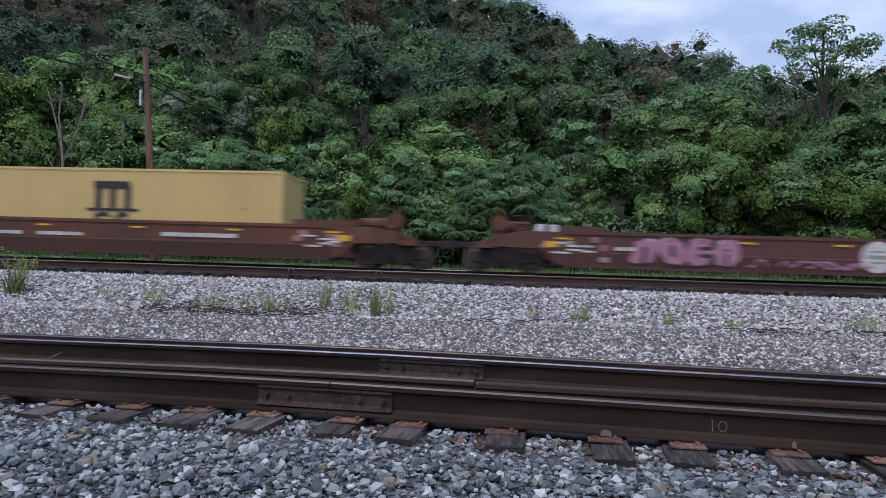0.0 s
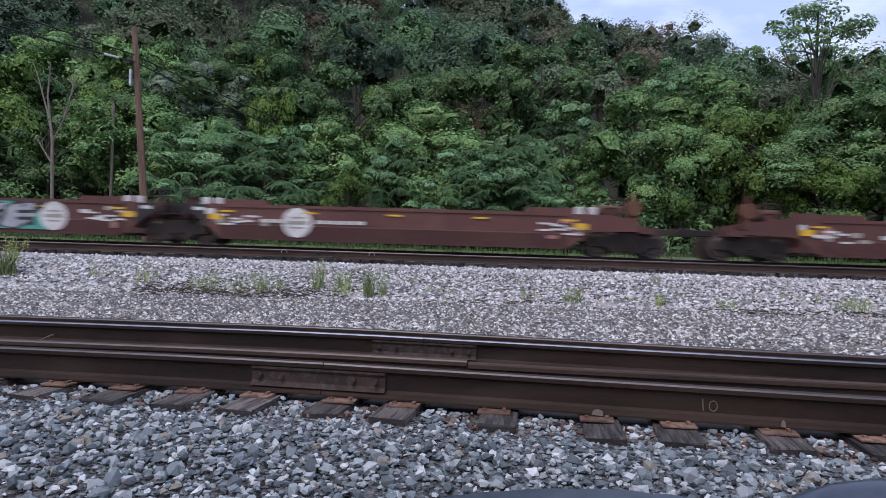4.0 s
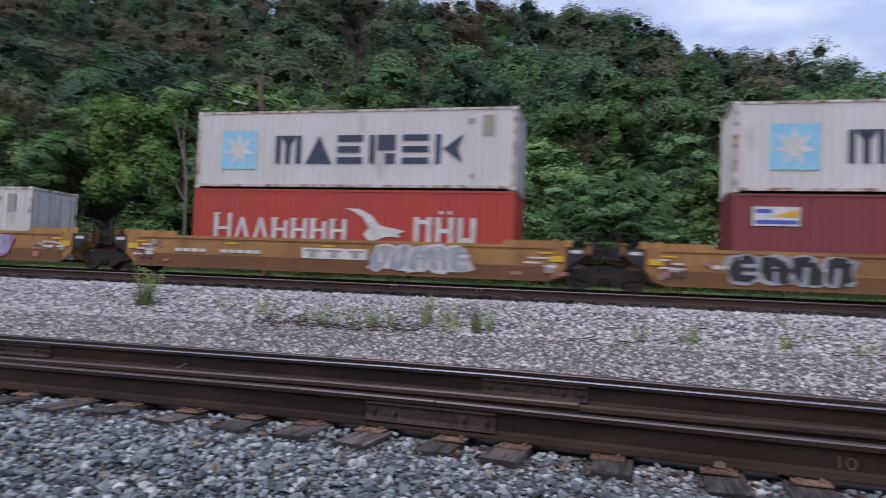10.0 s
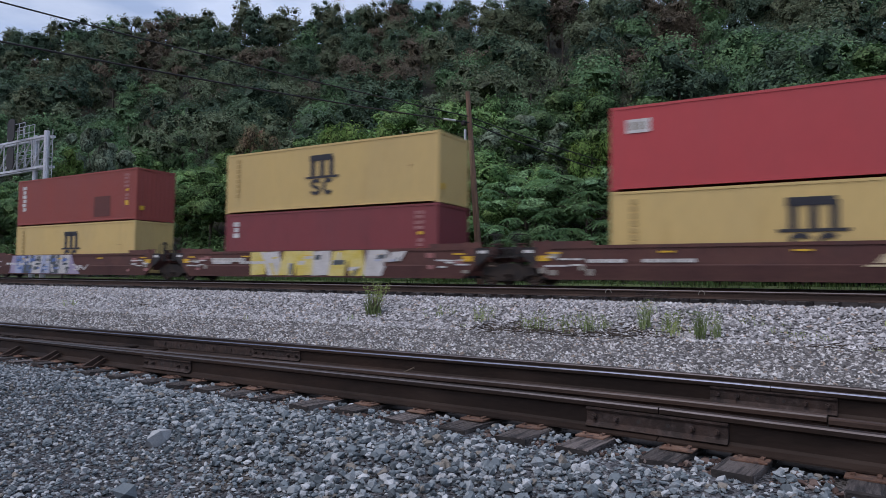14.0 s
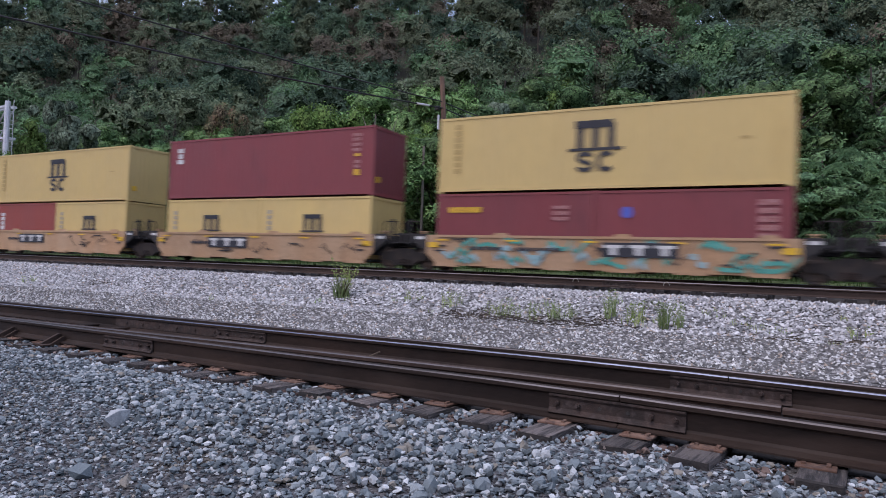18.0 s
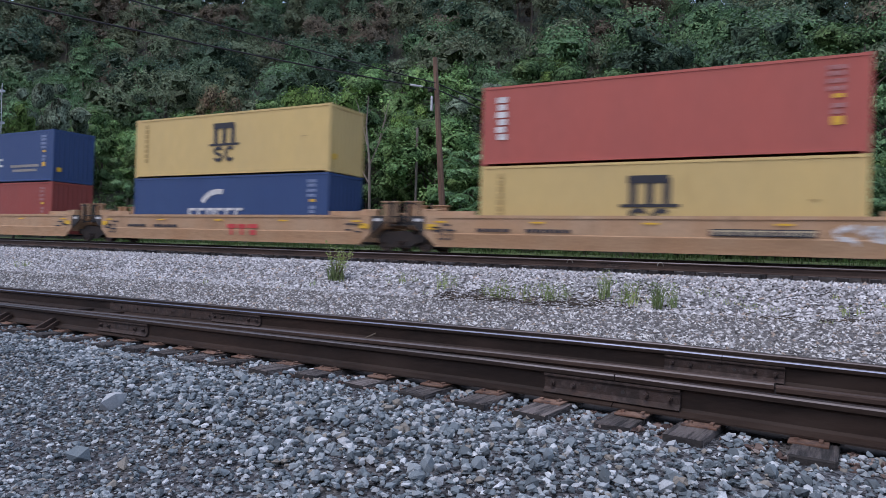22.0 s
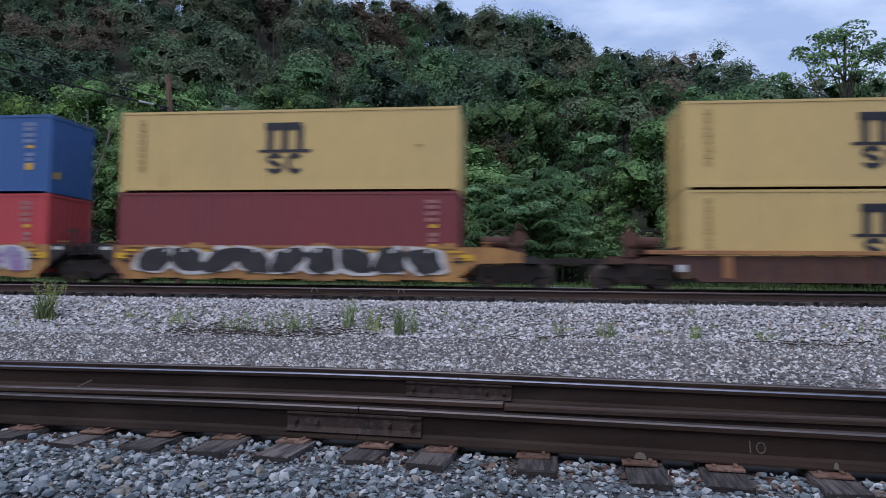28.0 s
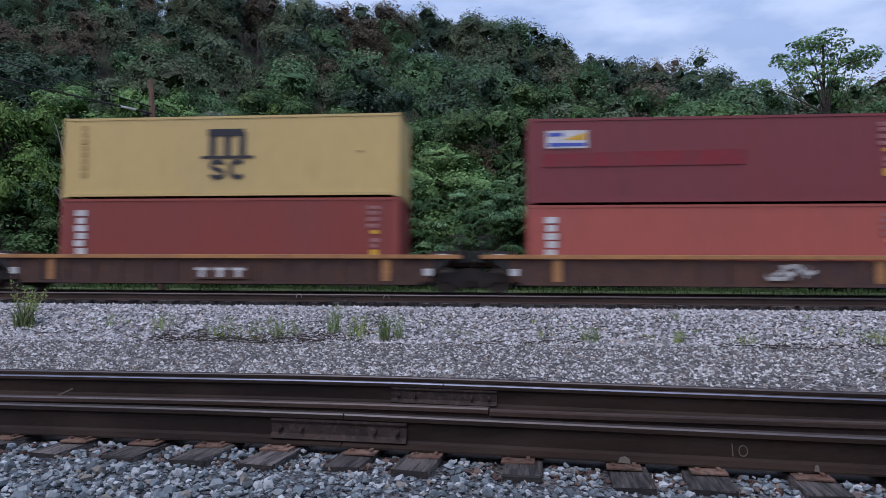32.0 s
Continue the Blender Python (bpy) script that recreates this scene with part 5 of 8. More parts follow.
def container(u_left, level_z, paint, logo, length=12.19, height=2.896, where="on a well car"):
    c = empty("container", f"{PAINT_NAME[paint]} corrugated steel shipping container {where}", "container", "shipping containers on the train")
    mat = BOX[paint]
    key = (length, height, paint)
    wall = cached(("wall",) + key, lambda: mesh_of("side_wall", corrugated_bm(length, height), mat))
    put("side_wall", wall, c, m=pose(0, -1.208, 0))
    put("side_wall", wall, c, m=pose(0, 1.208, 0, 0, 0, 180))
    put("frame", cached(("frame",) + key, lambda: mesh_of("frame", frame_bm(length, height), BOX_FRAME.get(paint, mat))), c)
    cast = cached(("cast", paint), lambda: mesh_of("corner_casting", casting_bm(), mat))
    for e in (-1, 1):
        for s in (-1, 1):
            for z in (0.0, height - 0.118):
                put("corner_casting", cast, c, m=pose(e * (length / 2 - 0.086), s * 1.142, z))
    put("roof", cached(("roof",) + key, lambda: mesh_of("roof", roof_bm(length, height), mat)), c)
    face = 1 if paint == "grey" else -1
    put("end_wall", cached(("endw",) + key, lambda: mesh_of("end_wall", end_wall_bm(height), mat)), c, m=pose(face * (-length / 2 + 0.02), 0, 0, 0, 0, 0 if face > 0 else 180))
    if face < 0:
        bm = bmesh.new()
        box(bm, length / 2 - 0.012, length / 2 + 0.004, -0.98, -0.72, 0.55, 0.80)
        part("warning_sticker", bm, M_YELLOW_MARK, c)
    for s in (-1, 1):
        d = put("door", cached(("door", s) + key, lambda: mesh_of("door", door_bm(height, s), mat)), c, m=pose(face * (length / 2 - 0.04), 0, 0, 0, 0, 0 if face > 0 else 180))
        for y in (0.28, 0.85):
            put("lock_rod", cached(("lock", height, face, paint), lambda: mesh_of("lock_rod", lock_bm(height), M_GALV if face > 0 else mat)), d, "galvanised lock rod" if face > 0 else "", pose(0, s * y, 0))
    CODE_PAINT[0] = M_FADED_BLUE if paint in ("navy", "blue", "cyan") else M_FADED_RED
    logo(c, height)
    running(c, u_left + length / 2, level_z)
    return c


# -- the consist, from the head of the clip to its end --
LOW = 0.33


def stack(u, low, high=None, low_logo=logo_none, high_logo=logo_none, h0=2.896, h1=2.896):
    container(u, LOW, low, low_logo, height=h0, where="sitting in a well car")
    if high:
        container(u, LOW + h0 + 0.012, high, high_logo, height=h1, where="stacked on another container")


def pair(u, left, right, high, left_logo, right_logo, high_logo):
    container(u + 0.02, LOW, left, left_logo, 6.058, 2.591, "sitting in a well car")
    container(u + 12.19 - 6.078, LOW, right, right_logo, 6.058, 2.591, "sitting in a well car")
    container(u, LOW + 2.603, high, high_logo, where="stacked on two short containers")


def consist(stops, kind, paint, label, posts=(), dark_ends=False):
    out = []
    for i, (a, b) in enumerate(zip(stops, stops[1:])):
        first, last = i == 0, i == len(stops) - 2
        out.append(well_unit(a, b, kind, paint, label, (first, last), (True, last), posts, dark_ends))
    return out


SET_A = consist([-21.9, -4.3], "smooth", "rust", "rust-streaked brown well car carrying one container")
SET_B = consist([-0.5, 14.95, 30.6, 46.2, 61.55, 76.9], "smooth", "brown", "empty brown well car covered in spray paint", ((0.55, 0.45),))
SET_C = consist([80.9, 100.6, 120.1, 139.5], "smooth", "brown", "empty reddish-brown well car with cream markings", ((0.5, 0.4),))
SET_D = consist([143.5, 163.0, 182.1, 201.3], "smooth", "gold", "dirty golden-yellow well car with spray paint", ((0.5, 0.35),))
SET_E = consist([205.2, 224.7, 244.0, 263.4], "smooth", "brown", "dark brown well car carrying stacked containers", ((0.5, 0.35),))
SET_T = consist([267.2, 282.9, 298.2, 313.5, 328.7, 344.2], "forty", "tan", "faded tan well car with black ends", ((0.9, 0.30),), True)
SET_N = consist([348.0, 367.2, 386.4, 405.7], "smooth", "tan", "faded tan well car with upright guide posts", ((0.32, 0.78), (0.72, 0.78), (1.2, 0.46), (1.62, 0.46)))
SET_F = consist([409.5, 429.3], "rib", "rib", "brown ribbed well car with a worn orange top edge", ((0.55, 0.4),))
SET_G = consist([432.9, 448.0, 463.3, 478.6, 493.9, 509.2], "forty", "gold", "golden-yellow well car with black ends and spray paint", ((0.9, 0.30),), True)
SET_H = consist([513.1, 528.4, 546.0, 563.4, 581.0, 596.6], "rib", "dark", "dark rusty ribbed well car with an orange top edge", ((0.7, 0.2),))

stack(-20.3, "yellow", None, logo_three_bars)
stack(147.27, "grey", None, logo_star)
stack(166.89, "orange_red", "grey", logo_bird, logo_star)
stack(185.91, "maroon", "grey", logo_flag, logo_star)
stack(209.38, "yellow", "brick", logo_three_bars, logo_patched)
stack(228.75, "maroon", "yellow", logo_column_short, logo_three_bars)
stack(247.88, "yellow", "red", logo_three_bars, logo_plate)
pair(269.2, "yellow", "brick", "brick", logo_three_bars_small, logo_small_column, logo_column)
pair(284.46, "brick", "yellow", "yellow", logo_small_column, logo_three_bars_small, logo_three_bars)
pair(299.76, "yellow", "yellow", "maroon", logo_three_bars_small, logo_three_bars_small, logo_column_short)
pair(315.02, "maroon", "maroon", "yellow", logo_small_yellow, logo_small_roundel, logo_three_bars)
pair(330.09, "yellow", "cyan", "brick", logo_three_bars_small, logo_small_bits, logo_column)
stack(351.53, "brick", "navy", logo_column, logo_swoosh)
stack(370.61, "navy", "yellow", logo_swoosh, logo_three_bars)
stack(389.84, "yellow", "salmon", logo_three_bars, logo_column)
stack(413.16, "yellow", "maroon", logo_three_bars, logo_yellow_word)
stack(434.3, "brick", "salmon", logo_column, logo_plate)
stack(449.65, "red", "maroon", logo_plate, logo_flag)
stack(464.9, "navy", "yellow", logo_capsule, logo_three_bars)
stack(480.19, "red", "blue", logo_plate, logo_eagle)
stack(495.13, "maroon", "yellow", logo_none, logo_three_bars)
stack(514.64, "yellow", "yellow", logo_three_bars, logo_three_bars)
stack(531.05, "yellow", "yellow", logo_three_bars, logo_three_bars)
stack(548.68, "red", "maroon", logo_plate, logo_column_short)
stack(566.35, "brick", "yellow", logo_column, logo_three_bars)
stack(582.89, "salmon", "maroon", logo_column, logo_overpaint, h0=2.591)


# -- paint on the well cars --
def paint_mat(name, a, b):
    return material(name, a, 0.6, 0, b, 2.2, (0.35, 0.65), 20.0, 0.0)


SPRAY = {
    "pink": paint_mat("pink_spray_paint", (0.42, 0.20, 0.27), (0.36, 0.16, 0.22)),
    "salmon": paint_mat("salmon_spray_paint", (0.62, 0.30, 0.22), (0.58, 0.38, 0.32)),
    "lilac": paint_mat("lilac_spray_paint", (0.28, 0.24, 0.36), (0.36, 0.32, 0.42)),
    "silver": paint_mat("silver_spray_paint", (0.26, 0.28, 0.31), (0.36, 0.37, 0.39)),
    "teal": paint_mat("teal_spray_paint", (0.03, 0.28, 0.22), (0.08, 0.33, 0.28)),
    "white": paint_mat("white_spray_paint", (0.58, 0.57, 0.55), (0.48, 0.46, 0.44)),
    "purple": paint_mat("purple_spray_paint", (0.34, 0.16, 0.36), (0.28, 0.12, 0.32)),
    "black": paint_mat("black_spray_paint", (0.02, 0.02, 0.022), (0.035, 0.033, 0.035)),
    "blue": paint_mat("blue_spray_paint", (0.05, 0.10, 0.30), (0.10, 0.20, 0.42)),
    "yellow": paint_mat("yellow_spray_paint", (0.62, 0.47, 0.08), (0.66, 0.56, 0.22)),
    "aqua": paint_mat("aqua_spray_paint", (0.20, 0.36, 0.38), (0.26, 0.42, 0.44)),
    "sand": paint_mat("sand_spray_paint", (0.50, 0.40, 0.30), (0.42, 0.33, 0.24)),
    "slate": paint_mat("slate_spray_paint", (0.055, 0.075, 0.085), (0.08, 0.10, 0.11)),
    "powder": paint_mat("powder_blue_spray_paint", (0.30, 0.36, 0.50), (0.38, 0.42, 0.52)),
    "redbrown": paint_mat("red_brown_spray_paint", (0.36, 0.11, 0.05), (0.30, 0.10, 0.05)),
}


def blob(cx, cz, w, h, rng, n=12, jag=0.22, lean=0.0):
    """A rounded uneven outline."""
    return [(cx + lean * math.sin(a) + w * (1 + rng.uniform(-jag, jag)) * math.copysign(abs(math.cos(a)) ** 0.6, math.cos(a)),
             cz + h * (1 + rng.uniform(-jag, jag) * 0.5) * math.copysign(abs(math.sin(a)) ** 0.6, math.sin(a))) for a in [2 * math.pi * i / n for i in range(n)]]


def spray_piece(unit, x0, x1, n, fill, edge, z0=0.36, z1=1.30, seed=0, inner=None, glow=None):
    """A row of fat sprayed shapes with an outline, on the near side of a car."""
    rng = random.Random(seed)
    w = (x1 - x0) / n
    y = -1.508
    mid, half = (z0 + z1) / 2, (z1 - z0) / 2
    if glow:
        bm = bmesh.new()
        prism(bm, [(x0 - 0.5, z0), (x1 + 0.6, z0 - 0.02), (x1 + 0.2, z1 - 0.1), (x1 - 0.3, z1), (x0 + 0.4, z1), (x0 - 0.1, mid)], y + 0.002, y + 0.006)
        part("spray_paint", bm, SPRAY[glow], unit)
    def piece(outline, colour, yy):
        bm = bmesh.new()
        prism(bm, outline, yy - 0.0015, yy)
        part("spray_paint", bm, SPRAY[colour], unit)

    dark = inner or "black"
    for i in range(n):
        cx = x0 + w * (i + 0.5)
        lean = rng.uniform(-0.12, 0.12) * w
        tilt = rng.uniform(-0.25, 0.35) * w
        piece(blob(cx, mid, w * 0.60, half, rng, 13, 0.3, tilt), edge, y - 0.001 - 0.0003 * i)
        piece(blob(cx, mid, w * 0.46, half * 0.88, rng, 14, 0.20, tilt), fill, y - 0.005 - 0.0003 * i)
        yy = y - 0.009
        kind = rng.choice("nuAEo")
        th = w * rng.uniform(0.07, 0.12)
        if kind in "nuA":
            z_a, z_b = (z0, mid + half * 0.25) if kind != "u" else (mid - half * 0.25, z1)
            piece([(cx - th + lean, z_a), (cx + th + lean, z_a), (cx + th * 0.8, z_b), (cx - th * 0.8, z_b)], dark, yy)
            if kind == "A":
                piece([(cx - w * 0.25, mid - 0.05), (cx + w * 0.25, mid - 0.03), (cx + w * 0.25, mid + 0.04), (cx - w * 0.25, mid + 0.03)], fill, yy - 0.002)
        elif kind == "E":
            for dz in (-0.38, 0.12):
                piece([(cx - w * 0.05, mid + dz * half), (cx + w * 0.5, mid + dz * half), (cx + w * 0.5, mid + (dz + 0.26) * half), (cx - w * 0.05, mid + (dz + 0.22) * half)], dark, yy)
        else:
            piece(blob(cx, mid, th * 1.3, half * 0.42, rng, 10), dark, yy)
        k = rng.uniform(-0.3, 0.3) * w
        piece([(cx + k, z1 - half * 0.45), (cx + k + th, z1 - half * 0.42), (cx + k + th * 1.4, z1 - half * 0.2), (cx + k + th * 0.3, z1 - half * 0.16)], rng.choice((edge, "white", dark)), yy - 0.0005)


def scribbles(unit, x0, x1, n, colour, seed=0, z0=0.4, z1=1.2, thick=0.06):
    """Loose sprayed strokes."""
    rng = random.Random(seed)
    for i in range(n):
        x, z = rng.uniform(x0, x1), rng.uniform(z0, z1)
        bm = bmesh.new()
        pts = [(x, z)]
        for _ in range(4):
            pts.append((pts[-1][0] + rng.uniform(0.05, 0.3), min(z1, max(z0, pts[-1][1] + rng.uniform(-0.3, 0.3)))))
        for p, q in zip(pts, pts[1:]):
            prism(bm, [(p[0], p[1] - thick), (q[0], q[1] - thick), (q[0], q[1] + thick), (p[0], p[1] + thick)], -1.510, -1.507)
        part("spray_paint", bm, SPRAY[colour], unit)


def fade_paint(name, low, high, z0, z1):
    """Spray paint that fades upwards from one colour to another."""
    m = paint_mat(name, low, low)
    t = m.node_tree
    p = t.nodes["Principled BSDF"]
    co = t.nodes.new("ShaderNodeTexCoord")
    sep = t.nodes.new("ShaderNodeSeparateXYZ")
    t.links.new(co.outputs["Object"], sep.inputs[0])
    r = t.nodes.new("ShaderNodeMapRange")
    r.inputs[1].default_value, r.inputs[2].default_value = z0, z1
    t.links.new(sep.outputs["Y"], r.inputs[0])
    x = t.nodes.new("ShaderNodeMix")
    x.data_type = "RGBA"
    x.inputs[7].default_value = (*high, 1)
    t.links.new(r.outputs[0], x.inputs[0])
    t.links.new(p.inputs["Base Color"].links[0].from_socket, x.inputs[6])
    t.links.new(x.outputs[2], p.inputs["Base Color"])
    return m


def wild_piece(unit, x0, x1, n, fills, cuts, seed, back=None, shards=3, z0=0.27, z1=1.36):
    """Tall angular interlocked sprayed letters: slanted blocks crossed by straight shards of other colours."""
    rng = random.Random(seed)
    w = (x1 - x0) / n

    def quad(cx, cz, a, b, slant, colour, y):
        bm = bmesh.new()
        lo, hi = max(z0, cz - b), min(z1, cz + b)
        k = rng.uniform(0.75, 1.2)
        prism(bm, [(cx - a - slant, lo), (cx + a * k - slant, lo + rng.uniform(0, 0.05)), (cx + a + slant, hi), (cx - a * k + slant, hi - rng.uniform(0, 0.05))], y - 0.0012, y)
        part("spray_paint", bm, SPRAY[colour], unit)

    if back:
        bm = bmesh.new()
        prism(bm, [(x0 - 0.7, z0), (x1 + 1.1, z0 - 0.01), (x1 + 0.55, 0.75), (x1 + 0.25, z1), (x0 - 0.35, z1), (x0 - 0.5, 0.9)], -1.507, -1.504)
        part("spray_paint", bm, SPRAY[back], unit)
    mid, half = (z0 + z1) / 2, (z1 - z0) / 2
    for i in range(n):
        cx = x0 + w * (i + 0.5)
        tilt = rng.uniform(-0.16, 0.2) * w
        quad(cx, mid, w * 0.50, half, tilt, fills[i % len(fills)], -1.509 - 0.0003 * (i % 3))
        for k in range(shards):
            if rng.random() < 0.5:
                quad(cx + rng.uniform(-0.22, 0.3) * w, mid + rng.choice((-0.42, 0.05, 0.48)) * half, rng.uniform(0.16, 0.34) * w, rng.uniform(0.05, 0.12), 0.02, rng.choice(cuts), -1.5125 - 0.0014 * k)
            else:
                up = rng.choice((-1, 1))
                quad(cx + rng.uniform(-0.3, 0.35) * w, mid + up * half * rng.uniform(0.4, 0.8), rng.uniform(0.05, 0.13) * w, half * rng.uniform(0.3, 0.6), rng.uniform(-0.1, 0.12), rng.choice(cuts), -1.5125 - 0.0014 * k)


def sprayed_word(unit, text, x0, x1, z0, z1, mat, shade, seed=0):
    """Fat sprayed letters, one part each, with a dark shade behind and slight tilts."""
    rng = random.Random(seed)
    w = (x1 - x0) / len(text)
    for i, ch in enumerate(text):
        for fat, paint, yy, dx in ((0.05, shade, -1.506, 0.09), (0.035, mat, -1.511, 0.0)):
            cu = bpy.data.curves.new("letter", "FONT")
            cu.body, cu.size, cu.align_x, cu.align_y, cu.extrude, cu.offset = ch, 1.0, "CENTER", "CENTER", 0.001, fat
            ob = bpy.data.objects.new("letter", cu)
            me = bpy.data.meshes.new_from_object(ob)
            bpy.data.objects.remove(ob)
            co = np.array([v.co for v in me.vertices])
            lo, hi = co.min(0), co.max(0)
            low = 0.0 if ch.isupper() or ch in "hi" else 0.12
            for v in me.vertices:
                v.co.x = (v.co.x - (lo[0] + hi[0]) / 2) * w * (1.02 if hi[0] - lo[0] > 0.35 else 0.6) / (hi[0] - lo[0])
                v.co.y = ((v.co.y - lo[1]) / (hi[1] - lo[1]) - 0.5) * (z1 - z0 - low)
            me.materials.append(paint)
            put("sprayed_letter", me, unit, "", pose(x0 + w * (i + 0.5) + dx, yy, (z0 + z1 - low) / 2, 90, 0, 0))


def disc(unit, x, r=0.5, z=0.82):
    bm = bmesh.new()
    prism(bm, [(x + r * math.cos(a), z + r * math.sin(a)) for a in [2 * math.pi * i / 24 for i in range(24)]], -1.508, -1.500)
    part("round_emblem", bm, M_WHITE_MARK, unit, "worn white round emblem")
    unit_marks(unit, "emblem_bar", M_FADED_MARK, [(x - r * 0.7, x + r * 0.7, z - 0.06, z + 0.06), (x - r * 0.5, x + r * 0.5, z + 0.14, z + 0.2), (x - r * 0.5, x + r * 0.5, z - 0.2, z - 0.14)], -1.509)


def stencils(unit, hw, seed, pale=M_WHITE_MARK, tape=True, dense=1.0, y=-1.508):
    """Yellow reflective tape at even steps and small stencilled bars of the car's data."""
    rng = random.Random(seed)
    if tape:
        n = 5
        unit_marks(unit, "reflective_tape", M_YELLOW_MARK, [(x - 0.25, x + 0.25, 1.12, 1.18) for x in [-hw + 0.5 + (2 * hw - 1.0) * i / (n - 1) for i in range(n)]], y)
        unit_marks(unit, "reflective_tape", M_YELLOW_MARK, [(s * (hw - 0.12) - 0.22, s * (hw - 0.12) + 0.22, 0.86, 1.06) for s in (-1, 1)], y)
    for s in (-1, 1):
        for k in range(int(4 * dense)):
            x = s * (hw - 0.4 - 0.45 * (k // 2)) + rng.uniform(-0.1, 0.1)
            z = 0.62 + 0.22 * (k % 2) + rng.uniform(0, 0.2)
            unit_marks(unit, "stencil_bar", pale, [(x - rng.uniform(0.12, 0.3), x + rng.uniform(0.12, 0.3), z, z + 0.06)], y)
    x = rng.uniform(-hw + 1.6, -hw + 2.4)
    unit_marks(unit, "stencil_bar", pale, [(x + 0.34 * i, x + 0.27 + 0.34 * i, 0.80, 0.92) for i in range(4)] + [(x + 1.9 + 0.34 * i, x + 2.17 + 0.34 * i, 0.80, 0.92) for i in range(5)], y)


def slant_logo(unit, x0, x1, z0=0.66, z1=1.02):
    n = 6
    w = (x1 - x0 - 0.35) / n
    for i in range(n):
        bm = bmesh.new()
        a, b = x0 + 0.1 + w * i, x0 + 0.1 + w * (i + 0.8)
        prism(bm, [(a, z0 + 0.1), (b, z0 + 0.1), (b + 0.22, z1), (a + 0.22, z1)], -1.510, -1.504)
        part("slanted_emblem", bm, M_CREAM_MARK, unit)
    bm = bmesh.new()
    prism(bm, [(x0 - 0.2, z0), (x1 - 0.3, z0), (x1 - 0.2, z0 + 0.06), (x0 - 0.1, z0 + 0.06)], -1.510, -1.504)
    part("slanted_emblem", bm, M_CREAM_MARK, unit)


def name_plate(unit, x0, x1, z0=0.62, z1=0.86, back=M_DARK_MARK, front=M_WHITE_MARK, n=3):
    bm = bmesh.new()
    box(bm, x0, x1, -1.515, -1.500, z0, z1)
    p = part("name_plate", bm, back, unit, "framed name plate")
    w = (x1 - x0) / n
    for i in range(n):
        a = x0 + w * i + w * 0.14
        b = a + w * 0.72
        bm = bmesh.new()
        box(bm, a, b, -1.521, -1.515, z1 - (z1 - z0) * 0.36, z1 - (z1 - z0) * 0.16)
        box(bm, (a + b) / 2 - w * 0.13, (a + b) / 2 + w * 0.13, -1.521, -1.515, z0 + (z1 - z0) * 0.14, z1 - (z1 - z0) * 0.36)
        part("plate_block", bm, front, p)


def number_53(unit, x, dark=True):
    letters("53", 0.62, M_DARK_MARK, "well_length_number", unit, pose(x, -1.509, 0.66, 90, 0, 0))


B, C, Dd, E_, T, N, G, H = (list(s) for s in (SET_B, SET_C, SET_D, SET_E, SET_T, SET_N, SET_G, SET_H))
for i, (u, near, hw) in enumerate(SET_A + SET_B + SET_C + SET_E):
    stencils(u, hw, 100 + i, dense=1.6)
for i, (u, near, hw) in enumerate(SET_A + SET_B + SET_C + SET_E + SET_D):
    # small worn placards and touched-up patches by the ends
    r4 = random.Random(300 + i)
    for s in (-1, 1):
        for k in range(5):
            x, z, a, b = s * (hw - r4.uniform(-0.1, 1.9)), r4.uniform(0.42, 1.15), r4.uniform(0.08, 0.2), r4.uniform(0.05, 0.11)
            unit_marks(u, "placard", r4.choice((M_WHITE_MARK, M_FADED_MARK, M_FADED_MARK, M_FADED_RED, M_FADED_RED)), [(x - a, x + a, z - b, z + b)], -1.5065)
for i, (u, near, hw) in enumerate(SET_D + SET_N):
    stencils(u, hw, 140 + i, M_DARK_MARK if i > 2 else M_WHITE_MARK)
    if i:
        number_53(u, -hw + 0.75)
for i, (u, near, hw) in enumerate(SET_T + SET_G):
    stencils(u, hw, 160 + i, M_DARK_MARK, dense=0.6)
unit_marks(SET_A[0][0], "stencil_bar", M_WHITE_MARK, [(0.9 + 0.3 * i, 1.14 + 0.3 * i, 0.86, 1.0) for i in range(9)], -1.508)

spray_piece(B[0][0], -3.6, -0.2, 4, "pink", "black", seed=1, inner="black")
scribbles(B[0][0], -0.1, 3.2, 9, "pink", 2, 0.42, 0.62, 0.035)
disc(B[0][0], 3.95)
bm = bmesh.new()
prism(bm, [(-5.9, 0.30), (0.35, 0.28), (-0.2, 0.75), (-0.65, 1.34), (-5.0, 1.34), (-5.5, 1.0), (-5.3, 0.7)], -1.506, -1.503)
part("spray_paint", bm, SPRAY["lilac"], B[1][0], "lilac sprayed background")
FADE = fade_paint("salmon_to_white_spray_paint", (0.62, 0.30, 0.22), (0.66, 0.62, 0.60), -0.35, 0.25)
sprayed_word(B[1][0], "JITER", -5.05, -0.65, 0.32, 1.33, FADE, SPRAY["black"], 3)
disc(B[1][0], 3.6)
sprayed_word(B[2][0], "Ghino", -4.9, -0.7, 0.30, 1.32, FADE, SPRAY["black"], 4)
disc(B[2][0], 3.55)
spray_piece(B[3][0], -4.45, 2.75, 6, "silver", "black", seed=5, inner="black", glow="teal")
disc(B[3][0], 3.45)
disc(B[4][0], -3.3)
